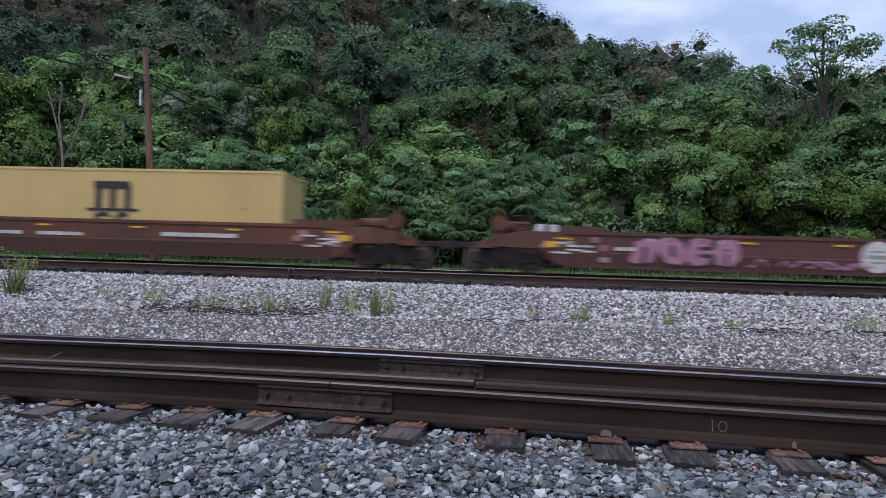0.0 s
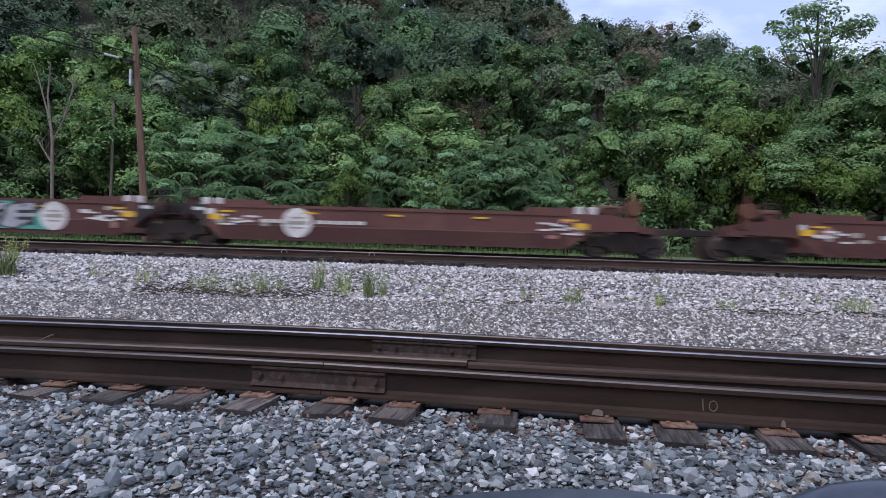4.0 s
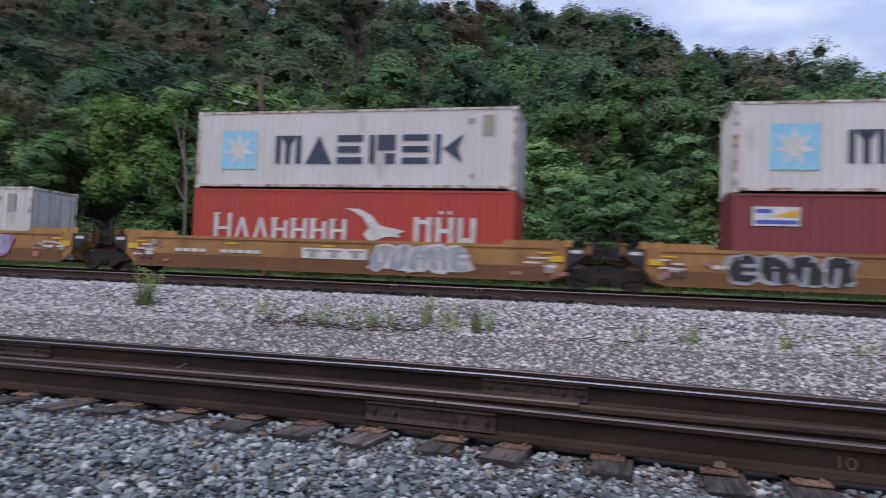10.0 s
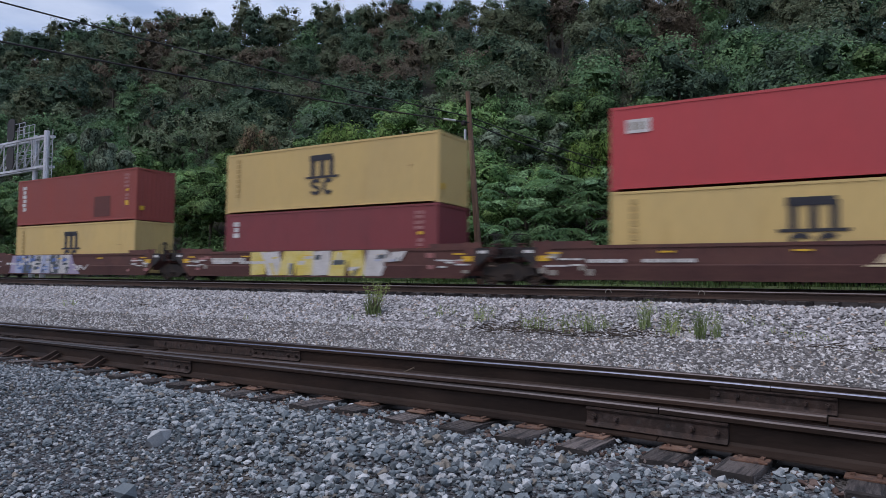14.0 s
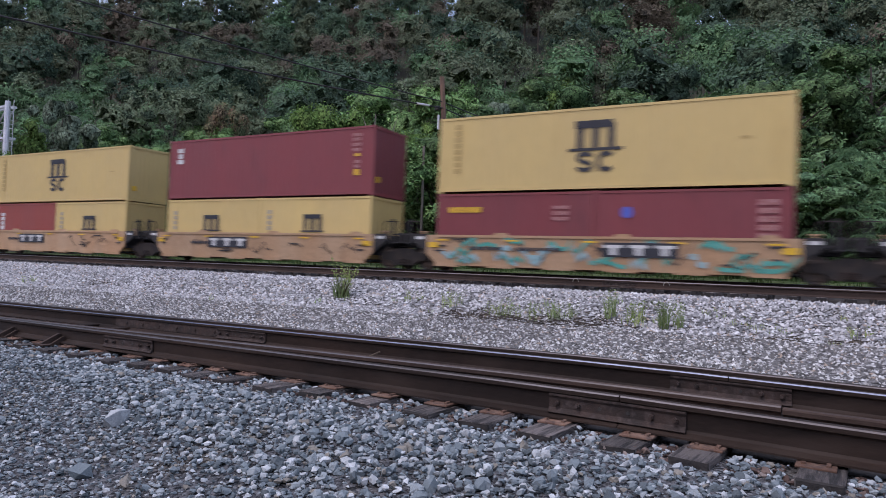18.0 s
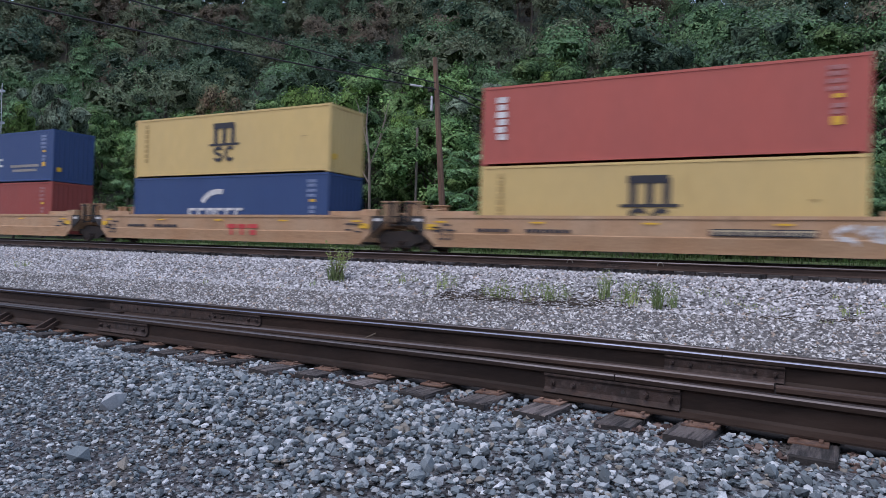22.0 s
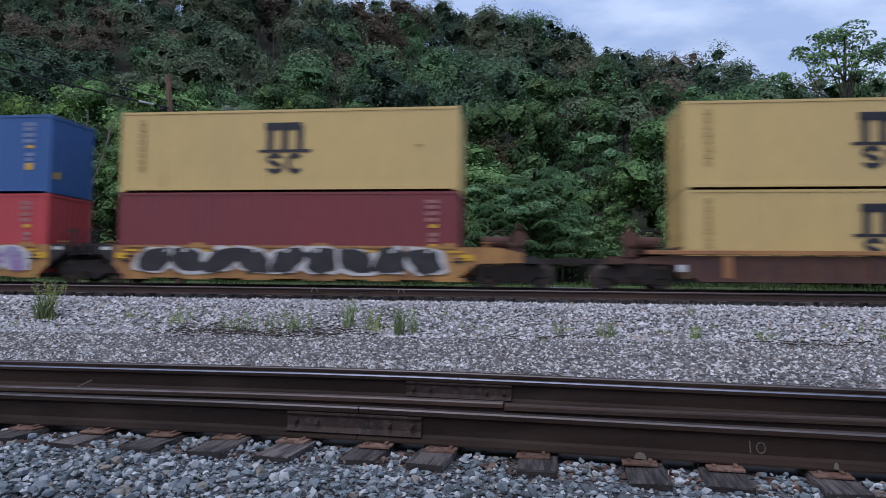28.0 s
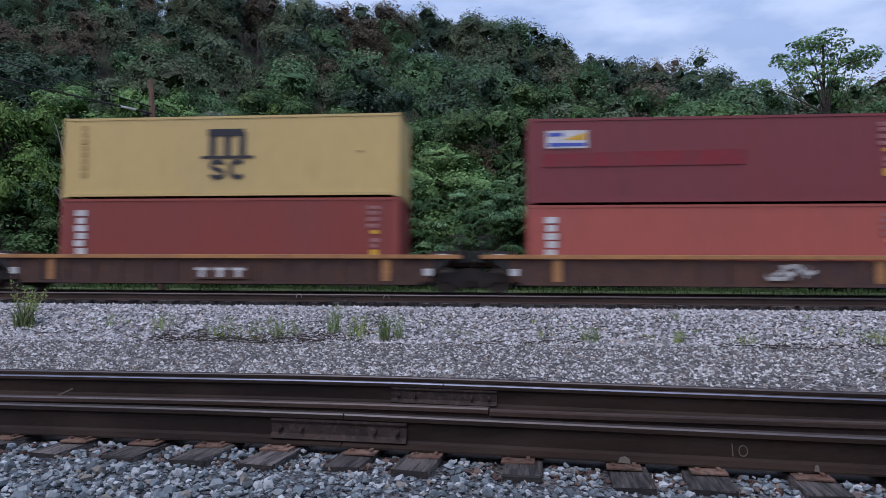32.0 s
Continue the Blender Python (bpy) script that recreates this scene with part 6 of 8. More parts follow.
for k, (x0, x1) in enumerate(((2.0, 5.1), (2.0, 5.2), (1.6, 4.7))):
    slant_logo(C[k][0], x0, x1)
    unit_marks(C[k][0], "stencil_bar", M_CREAM_MARK, [(-4.0 + 0.28 * i, -3.78 + 0.28 * i, 0.82, 0.94) for i in range(4)] + [(-2.7 + 0.26 * i, -2.5 + 0.26 * i, 0.82, 0.94) for i in range(5)] + [(-0.5, -0.1, 0.82, 0.96)], -1.508)
spray_piece(Dd[0][0], 1.4, 5.6, 4, "lilac", "purple", seed=6, inner="white")
spray_piece(Dd[0][0], -4.6, -1.5, 3, "salmon", "white", seed=7, z0=0.5, z1=1.2)
spray_piece(Dd[1][0], 1.6, 5.1, 5, "silver", "white", seed=8, inner="white")
name_plate(Dd[1][0], -1.0, 1.45, 0.70, 1.08, M_WHITE_MARK, M_FADED_MARK)
spray_piece(Dd[2][0], -5.9, -2.4, 4, "black", "silver", seed=9, inner="silver")
name_plate(Dd[2][0], 2.2, 5.4, 0.66, 0.96, M_WHITE_MARK, M_CREAM_MARK, 5)
wild_piece(E_[0][0], -5.0, 0.9, 6, ("powder", "slate", "white"), ("slate", "slate", "blue", "blue", "white", "powder"), 10, "lilac", 10)
scribbles(E_[0][0], 1.2, 2.0, 4, "white", 40, 0.5, 0.8, 0.04)
wild_piece(E_[1][0], -3.5, 4.2, 8, ("yellow", "white", "yellow"), ("white", "white", "yellow", "slate"), 11, None, 4)
wild_piece(E_[1][0], 3.6, 5.2, 2, ("white",), ("powder", "slate"), 12, None, 2, 0.85, 1.30)
name_plate(E_[1][0], -6.2, -3.9, 0.9, 1.08, M_WHITE_MARK, M_FADED_MARK, 6)
slant_logo(E_[2][0], 1.7, 4.5)
name_plate(T[0][0], -2.8, 0.4, 0.78, 1.0, M_DARK_MARK, M_CREAM_MARK, 8)
for k, (x0, x1) in ((1, (-2.9, -0.5)), (2, (-2.9, -0.4)), (3, (0.4, 2.9))):
    name_plate(T[k][0], x0, x1, 0.66, 1.14)
scribbles(T[1][0], 0.8, 4.4, 7, "black", 13, 0.5, 1.1, 0.03)
scribbles(T[2][0], -5.0, 5.0, 10, "black", 14, 0.5, 1.0, 0.03)
scribbles(T[3][0], -6.0, 5.6, 22, "teal", 15, 0.35, 1.2, 0.07)
scribbles(T[3][0], -6.0, 5.6, 12, "aqua", 16, 0.35, 1.2, 0.09)
scribbles(T[3][0], -6.0, 5.6, 8, "black", 17, 0.35, 1.2, 0.03)
name_plate(T[4][0], 0.1, 3.4, 0.72, 0.94, M_DARK_MARK, M_CREAM_MARK, 9)
name_plate(N[0][0], -4.7, -1.75, 0.78, 1.0, M_DARK_MARK, M_CREAM_MARK, 9)
unit_marks(N[1][0], "faded_block", M_RED_MARK, [(0.55, 1.1, 0.80, 0.98), (1.22, 1.7, 0.80, 0.98), (1.85, 2.4, 0.80, 0.98), (0.74, 0.9, 0.5, 0.8), (1.38, 1.54, 0.5, 0.8), (1.95, 2.3, 0.5, 0.72)], -1.508)
name_plate(N[2][0], 1.8, 4.7, 0.78, 1.0, M_DARK_MARK, M_CREAM_MARK, 9)
scribbles(N[2][0], 4.8, 6.6, 6, "white", 18, 0.6, 1.1, 0.07)
name_plate(G[0][0], -4.75, -2.55, 0.80, 1.0, M_DARK_MARK, M_CREAM_MARK, 8)
spray_piece(G[0][0], 0.9, 5.1, 4, "aqua", "aqua", seed=19, z0=0.3, z1=1.22, inner="aqua")
wild_piece(G[1][0], -5.4, -1.3, 4, ("sand", "sand", "salmon"), ("redbrown", "sand", "black", "salmon"), 20, None, 4)
unit_marks(G[1][0], "faded_block", SPRAY["redbrown"], [(-1.15, 0.75, 0.84, 1.04), (-0.9, -0.6, 0.45, 0.84), (-0.2, 0.1, 0.45, 0.84)], -1.512)
wild_piece(G[1][0], 1.0, 5.0, 6, ("sand", "white", "black"), ("black", "black", "white", "silver"), 21, None, 5)
wild_piece(G[2][0], -5.3, -0.9, 5, ("white",), ("black", "redbrown", "white"), 23, None, 4)
wild_piece(G[2][0], 1.0, 5.6, 5, ("white", "sand"), ("black", "redbrown", "white"), 24, None, 4)
unit_marks(G[2][0], "faded_block", SPRAY["redbrown"], [(-0.9, -0.35, 0.84, 1.02), (-0.2, 0.3, 0.84, 1.02), (-0.7, -0.5, 0.5, 0.84), (0.0, 0.2, 0.5, 0.84)], -1.512)
spray_piece(G[3][0], -5.7, -1.1, 5, "purple", "white", seed=25, inner="silver")
unit_marks(G[3][0], "faded_block", SPRAY["redbrown"], [(-1.0, 0.85, 0.55, 1.1)], -1.509)
spray_piece(G[3][0], 0.9, 5.6, 5, "lilac", "white", seed=26, inner="purple")
spray_piece(G[4][0], -5.4, 5.3, 9, "black", "white", seed=27, inner="black")
for k, (u, near, hw) in enumerate(SET_H):
    unit_marks(u, "white_plate", M_WHITE_MARK, [(s * hw - 0.14, s * hw + 0.14, 0.55, 0.78) for s in (-1, 1)], -1.474)
    unit_marks(u, "orange_post_face", CAR["chord"], [(s * (hw - 1.4) - 0.14, s * (hw - 1.4) + 0.14, 0.36, 1.08) for s in (-1, 1)], -1.474)
for k, x0, x1 in ((1, -1.15, 0.84), (2, -1.02, 0.95), (3, -0.75, 1.2)):
    name_plate(H[k][0], x0, x1, 0.40, 0.86, CAR["dark"], M_WHITE_MARK)
scribbles(H[2][0], -2.6, -1.7, 5, "white", 30, 0.5, 0.9, 0.04)
scribbles(H[2][0], 1.4, 2.4, 5, "white", 31, 0.5, 0.9, 0.04)
scribbles(H[0][0], 2.8, 3.6, 5, "white", 32, 0.5, 0.9, 0.05)
scribbles(H[4][0], 1.4, 2.6, 6, "white", 33, 0.5, 0.9, 0.06)
fu, _, fhw = SET_F[0]
scribbles(fu, -3.4, 3.0, 16, "silver", 44, 0.5, 1.0, 0.07)
unit_marks(fu, "white_plate", M_FADED_MARK, [(-7.8, -7.4, 0.5, 0.8), (-4.4, -3.5, 0.45, 0.98), (0.4, 1.0, 0.5, 0.9), (1.3, 2.0, 0.5, 0.9)], -1.474)


# ---- pole, wires and signal gantry ----
def at_angle(az, dist):
    """A place on the ground seen from the camera's stand at that bearing and distance."""
    x, y = 1.45 + dist * math.sin(radians(az)), -4.3 + dist * math.cos(radians(az))
    return x, y, ground_z(x, y)


pole = empty("utility_pole", "weathered brown wooden utility pole with cables", "utility pole")
foot, head = Vector((-15.60, 22.19, 0.3)), Vector((-16.40, 22.19, 10.35))
bm = bmesh.new()
rings = []
for i in range(9):
    c, r = foot.lerp(head, i / 8), 0.175 - 0.008 * i
    rings.append([bm.verts.new((c.x + r * math.cos(a), c.y + r * math.sin(a), c.z)) for a in [2 * math.pi * k / 14 for k in range(14)]])
for a, b in zip(rings, rings[1:]):
    for k in range(14):
        bm.faces.new((a[k], a[(k + 1) % 14], b[(k + 1) % 14], b[k]))
bm.faces.new(rings[-1])
part("shaft", bm, M_POLE, pole)
bm = bmesh.new()
p = foot.lerp(head, 0.845)
box(bm, p.x - 0.30, p.x - 0.08, p.y - 0.32, p.y - 0.12, p.z - 0.10, p.z + 0.12, 0.03)
part("cable_clamp", bm, M_BLACK, pole, "black cable clamp")
bm = bmesh.new()
p = foot.lerp(head, 0.80)
box(bm, p.x - 0.22, p.x - 0.12, p.y - 0.24, p.y - 0.12, p.z - 0.55, p.z + 0.15, 0.02)
part("conduit_box", bm, M_GALV, pole, "pale metal box")
bm = bmesh.new()
rod(bm, (-16.42, 21.2, 8.76), (-16.61, 20.5, 8.72), 0.05, n=8)
part("splice_sleeve", bm, M_WHITE_MARK, pole, "white cable sleeve")


def wire(name, a, b, sag, r, parent):
    bm = bmesh.new()
    a, b = Vector(a), Vector(b)
    pts = [a.lerp(b, i / 24) - Vector((0, 0, sag * 4 * (i / 24) * (1 - i / 24))) for i in range(25)]
    side = (b - a).cross(Vector((0, 0, 1))).normalized()
    rings = [[bm.verts.new(p + side * (r * math.cos(k * math.pi / 3)) + Vector((0, 0, r * math.sin(k * math.pi / 3)))) for k in range(6)] for p in pts]
    for u, v in zip(rings, rings[1:]):
        for k in range(6):
            bm.faces.new((u[k], u[(k + 1) % 6], v[(k + 1) % 6], v[k]))
    part(name, bm, M_WIRE, parent, "black overhead cable")


wire("cable", (-16.25, 22.0, 9.10), (-26.0, -14.0, 10.95), 0.45, 0.026, pole)
wire("cable", (-16.2, 22.0, 8.79), (-26.0, -14.0, 8.93), 0.5, 0.032, pole)
wire("cable", (-16.25, 22.3, 9.10), (-8.0, 60.0, 8.9), 0.9, 0.03, pole)
wire("cable", (-16.2, 22.3, 8.79), (-7.5, 60.0, 8.0), 1.1, 0.034, pole)

GX, GY = -50.7, 18.2
gantry = empty("signal_gantry", "galvanised steel railway signal gantry with ladder and railings", "signal gantry", m=pose(GX, GY, ground_z(GX, GY), 0, 0, 4.7))
GH = 10.95
for x, y in ((0.0, 0.0), (-2.4, 0.5)):
    bm = bmesh.new()
    rod(bm, (x, y, 0), (x, y, GH), 0.21, 0.19, 16)
    box(bm, x - 0.35, x + 0.35, y - 0.35, y + 0.35, 0, 0.06)
    part("column", bm, M_GALV, gantry)
for y in (0.0, 0.5):
    for z in (GH - 0.35, GH - 2.6):
        bm = bmesh.new()
        box(bm, -14.0, 0.1, y - 0.08, y + 0.08, z - 0.08, z + 0.08)
        part("chord", bm, M_GALV, gantry)
    for i in range(7):
        bm = bmesh.new()
        rod(bm, (-2.0 * i, y, GH - 0.35), (-2.0 * (i + 1), y, GH - 2.6), 0.055, n=8)
        part("brace", bm, M_GALV, gantry)
        bm = bmesh.new()
        rod(bm, (-2.0 * (i + 1), y, GH - 2.6), (-2.0 * (i + 1), y, GH - 0.35), 0.045, n=8)
        part("brace", bm, M_GALV, gantry)
for i in range(8):
    bm = bmesh.new()
    rod(bm, (-2.0 * i, 0, GH - 2.6), (-2.0 * i, 0.5, GH - 2.6), 0.05, n=8)
    part("cross_tie", bm, M_GALV, gantry)
bm = bmesh.new()
for s in (-0.18, 0.18):
    rod(bm, (0.42, s, 1.0), (0.42, s, GH + 0.1), 0.025, n=6)
for i in range(30):
    rod(bm, (0.42, -0.18, 1.2 + 0.31 * i), (0.42, 0.18, 1.2 + 0.31 * i), 0.014, n=6)
for z in (3.0, 6.0, GH - 2.0, GH - 0.4):
    rod(bm, (0, 0, z), (0.6, 0, z), 0.03, n=6)
part("ladder", bm, M_GALV, gantry)
for x0, x1, zb in ((-4.6, -2.2, GH - 0.3), (-4.6, -0.6, GH - 2.5)):
    bm = bmesh.new()
    for y in (-0.45, 0.25):
        for z in (0.55, 1.1):
            rod(bm, (x0, y, zb + z), (x1, y, zb + z), 0.025, n=6)
        for i in range(4):
            x = x0 + (x1 - x0) * i / 3
            rod(bm, (x, y, zb), (x, y, zb + 1.1), 0.025, n=6)
    part("railing", bm, M_GALV, gantry)
for z in (GH + 0.2, GH - 1.9):
    bm = bmesh.new()
    prism(bm, [(-3.9, z - 0.75), (-3.3, z - 0.75), (-3.1, z - 0.4), (-3.1, z + 0.6), (-3.3, z + 0.95), (-3.9, z + 0.95), (-4.1, z + 0.6), (-4.1, z - 0.4)], -0.75, -0.68)
    part("signal_head", bm, M_BLACK, gantry, "black signal head backboard")


# ---- the parked car ----
M_CAR = material("dark_blue_car_paint", (0.040, 0.052, 0.075), 0.32, 0.3, (0.045, 0.058, 0.08), 1.0, (0.4, 0.6), 60.0, 0.0, spec=0.6)
M_TRIM = material("black_car_trim", (0.02, 0.02, 0.022), 0.5, 0, None, 3.0, (0.4, 0.6), 60.0, 0.05)
M_MIRROR = material("mirror_glass", (0.75, 0.77, 0.80), 0.06, 1.0, None, 3.0, (0.4, 0.6), 60.0, 0.0)
M_TYRE = material("tyre_rubber", (0.02, 0.02, 0.02), 0.9, 0, None, 5.0, (0.4, 0.6), 40.0, 0.3)
M_GLASS = material("dark_car_glass", (0.02, 0.024, 0.028), 0.08, 0.0, None, 3.0, (0.4, 0.6), 60.0, 0.0, spec=0.8)
parked = empty("parked_car", "dark blue parked car with one door swung open", "car", m=pose(0, 0, -0.26))
bm = bmesh.new()
prism(bm, [(-2.55, 0.35), (-2.5, 0.72), (-3.3, 0.92), (-3.75, 0.98), (-6.3, 0.98), (-6.95, 0.9), (-7.0, 0.4), (-6.7, 0.22), (-2.8, 0.22)], 2.32, 4.05, "x")
bmesh.ops.bevel(bm, geom=bm.edges[:], offset=0.05, segments=2, affect="EDGES")
part("body", bm, M_CAR, parked)
bm = bmesh.new()
prism(bm, [(-3.75, 0.96), (-4.35, 1.38), (-4.7, 1.44), (-5.7, 1.42), (-6.35, 0.96)], 2.45, 3.92, "x")
bmesh.ops.bevel(bm, geom=bm.edges[:], offset=0.06, segments=2, affect="EDGES")
part("cabin", bm, M_GLASS, parked, "dark glazed cabin")
bm = bmesh.new()
box(bm, 2.5, 3.87, -5.75, -4.6, 1.435, 1.475, 0.015)
part("roof", bm, M_CAR, parked)
for y in (-3.35, -6.1):
    for x in (2.36, 3.83):
        bm = bmesh.new()
        rod(bm, (x, y, 0.31), (x + 0.18, y, 0.31), 0.31, n=24)
        w = part("wheel", bm, M_TYRE, parked, "black tyre on a grey rim")
        bm = bmesh.new()
        rod(bm, (x - 0.01, y, 0.31), (x + 0.19, y, 0.31), 0.19, n=18)
        part("rim", bm, M_GALV, w)
bm = bmesh.new()
prism(bm, [(1.22, 0.30), (2.25, 0.26), (2.28, 0.62), (1.80, 0.66), (1.735, 0.76), (1.72, 0.89), (1.69, 0.922), (1.59, 0.933), (1.50, 0.930), (1.42, 0.922), (1.323, 0.905), (1.262, 0.888), (1.21, 0.845), (1.20, 0.55)], -3.50, -3.40)
bmesh.ops.bevel(bm, geom=bm.edges[:], offset=0.025, segments=2, affect="EDGES")
part("open_door", bm, M_CAR, parked, "dark blue open door panel")
mirror = Vector((1.915, -3.36, 0.83))
bm = bmesh.new()
bmesh.ops.create_uvsphere(bm, u_segments=20, v_segments=12, radius=1.0, matrix=pose(mirror.x, mirror.y, mirror.z, 0, 0, -6) @ Matrix.Diagonal((0.19, 0.085, 0.115, 1)))
for v in bm.verts:
    v.co.z = max(v.co.z, mirror.z - 0.085)
hs = part("mirror_housing", bm, M_CAR, parked, "dark rounded door-mirror housing")
for f in hs.data.polygons:
    f.use_smooth = True
bm = bmesh.new()
prism(bm, [(0.135 * math.cos(a) * (1 if math.cos(a) > 0 else 1.1), 0.078 * math.sin(a)) for a in [2 * math.pi * i / 28 for i in range(28)]], -0.006, 0.0)
g = part("mirror_glass", bm, M_MIRROR, parked, "mirror glass with a dark dividing line", pose(mirror.x + 0.045, mirror.y - 0.096, mirror.z + 0.012, -17, 0, -6))
bm = bmesh.new()
prism(bm, [(-0.03, 0.066), (-0.026, 0.068), (0.022, -0.066), (0.016, -0.068)], -0.008, -0.006)
part("dividing_line", bm, M_TRIM, g)
bm = bmesh.new()
box(bm, mirror.x + 0.04, mirror.x + 0.14, -3.42, mirror.y, 0.74, 0.80, 0.015)
part("mirror_arm", bm, M_TRIM, parked)


# ---- woods ----
def leaf_quads(centres, size, rng, out=None, narrow=0.45, up=0.35, loose=0.5):
    """Small bent leaves at the centres, facing outwards and rather upwards. loose: how far they turn from that."""
    n = len(centres)
    nrm = rng.normal(size=(n, 3))
    nrm[:, 2] = np.abs(nrm[:, 2]) + up
    if out is not None:
        nrm = nrm * loose + out * 1.2
    nrm /= np.linalg.norm(nrm, axis=1)[:, None]
    a = np.cross(nrm, rng.normal(size=(n, 3)))
    a /= np.linalg.norm(a, axis=1)[:, None]
    b = np.cross(nrm, a)
    s = (size * rng.uniform(0.6, 1.3, n))[:, None]
    droop = nrm * s * 0.18
    v = np.stack([centres - a * s, centres - b * s * narrow + droop, centres + a * s - droop, centres + b * s * narrow + droop], 1).reshape(-1, 3)
    return v, np.arange(4 * n).reshape(-1, 4)


def leaf_tips(centres, size, rng, out, narrow=0.6, loose=0.34):
    """Small three-cornered leaves for crowns far off."""
    n = len(centres)
    nrm = rng.normal(size=(n, 3)) * loose + out * 1.1
    nrm /= np.linalg.norm(nrm, axis=1)[:, None]
    a = np.cross(nrm, rng.normal(size=(n, 3)))
    a /= np.linalg.norm(a, axis=1)[:, None]
    b = np.cross(nrm, a)
    s = (size * rng.uniform(0.6, 1.35, n))[:, None]
    v = np.stack([centres - a * s * 0.8 - b * s * narrow, centres - a * s * 0.8 + b * s * narrow, centres + a * s * 1.1], 1).reshape(-1, 3)
    return v, np.arange(3 * n).reshape(-1, 3)


def crown_points(rng, n, radius, low, high, clumps, lump=0.38, flat=0.72, shell=0.80, under=0.5, reach=1.0, domed=0.55):
    """Points over the clumps of an uneven domed crown between two heights; also the way outwards at each, the clumps' centres and radii.
    under: the share of leaves on the lower sides of the clumps."""
    k = rng.normal(size=(clumps, 3))
    k[:, 2] += 0.35
    k /= np.linalg.norm(k, axis=1)[:, None]
    r = reach * rng.uniform(0.15, 1.0, clumps) ** 0.5
    mid, half = low + (high - low) * 0.45, (high - low) / 2
    cen = np.stack([k[:, 0] * r * radius, k[:, 1] * r * radius, mid + k[:, 2] * r * half], 1)
    rad = radius * lump * rng.uniform(0.55, 1.3, clumps)
    pick = rng.choice(clumps, n, p=rad ** 2 / (rad ** 2).sum())
    d = rng.normal(size=(n, 3))
    d /= np.linalg.norm(d, axis=1)[:, None]
    d[:, 2] = np.where((d[:, 2] < 0) & (rng.uniform(size=n) > under), -d[:, 2], d[:, 2])
    ragged = 1 + 0.15 * np.sin(d[:, 0] * 5 + pick) * np.cos(d[:, 1] * 5 + 2 * pick)
    rr = rad[pick] * rng.uniform(shell, 1.05, n) * ragged
    dome = (cen[pick] - np.array([0, 0, mid])) / np.array([radius, radius, half])
    way = d * 0.7 + dome * domed + np.array([0.0, 0.0, 0.2])
    way /= np.linalg.norm(way, axis=1)[:, None]
    return cen[pick] + d * rr[:, None] * np.array([1.0, 1.0, flat]), way, cen, rad


def frond_rosettes(rng, n, radius, low, high, leaf=0.085):
    """Tufts of long feathered leaves, as a sumac bears them at its branch tips: leaflets in pairs along drooping ribs."""
    k = rng.normal(size=(n, 3))
    k[:, 2] = np.abs(k[:, 2]) * 0.9 + 0.05
    k /= np.linalg.norm(k, axis=1)[:, None]
    r = rng.uniform(0.45, 1.0, n) ** 0.5
    tip = np.stack([k[:, 0] * r * radius, k[:, 1] * r * radius, low + (high - low) * (0.08 + 0.88 * k[:, 2] * r)], 1)
    pos, along, face = [], [], []
    for c in range(n):
        m = rng.integers(8, 12)
        spin = rng.uniform(0, 6.28)
        long = rng.uniform(0.55, 0.85)
        for q in range(m):
            a = spin + 6.28 * q / m + rng.uniform(-0.2, 0.2)
            rise = rng.uniform(0.15, 0.6)
            out = np.array([math.cos(a), math.sin(a), 0.0])
            side = np.array([-out[1], out[0], 0.0])
            for w in range(8):
                f = 0.16 + 0.84 * w / 7
                spot = tip[c] + out * long * f + np.array([0, 0, long * (rise * f - (0.38 + rise) * f * f)])
                slope = out + np.array([0, 0, rise - 2 * (0.38 + rise) * f])
                for sgn in (-1, 1):
                    dirn = side * sgn * 0.9 + slope * 0.45 - np.array([0, 0, 0.22])
                    pos.append(spot + dirn * leaf * (1.15 - 0.5 * f))
                    along.append(dirn * leaf * (1.15 - 0.5 * f))
                    face.append(slope)
    pos, along, face = np.array(pos), np.array(along), np.array(face)
    b = np.cross(along, np.cross(face, along))
    wide = np.cross(along, b)
    wide *= (leaf * 0.34 / np.linalg.norm(wide, axis=1))[:, None]
    v = np.stack([pos - along, pos - wide, pos + along, pos + wide], 1).reshape(-1, 3)
    return v, np.arange(len(v)).reshape(-1, 4), tip, np.full(n, radius * 0.16)


def turns(rng, n):
    q = rng.normal(size=(n, 4))
    q /= np.linalg.norm(q, axis=1)[:, None]
    w, x, y, z = q.T
    return np.stack([np.stack([1 - 2 * (y * y + z * z), 2 * (x * y - z * w), 2 * (x * z + y * w)], 1), np.stack([2 * (x * y + z * w), 1 - 2 * (x * x + z * z), 2 * (y * z - x * w)], 1),
                     np.stack([2 * (x * z - y * w), 2 * (y * z + x * w), 1 - 2 * (x * x + y * y)], 1)], 1)


def lump_shape(cuts):
    """A rounded block of cuts x cuts faces a side: points and four-sided faces."""
    ids, vs, fs = {}, [], []
    def point(c):
        if c not in ids:
            ids[c] = len(vs)
            v = np.array(c, float) / cuts * 2 - 1
            vs.append(v / np.linalg.norm(v))
        return ids[c]
    for axis in range(3):
        for side in (0, cuts):
            for i in range(cuts):
                for j in range(cuts):
                    q = []
                    for di, dj in ((0, 0), (1, 0), (1, 1), (0, 1)):
                        c = [i + di, j + dj]
                        c.insert(axis, side)
                        q.append(point(tuple(c)))
                    fs.append(q)
    return np.array(vs), np.array(fs)


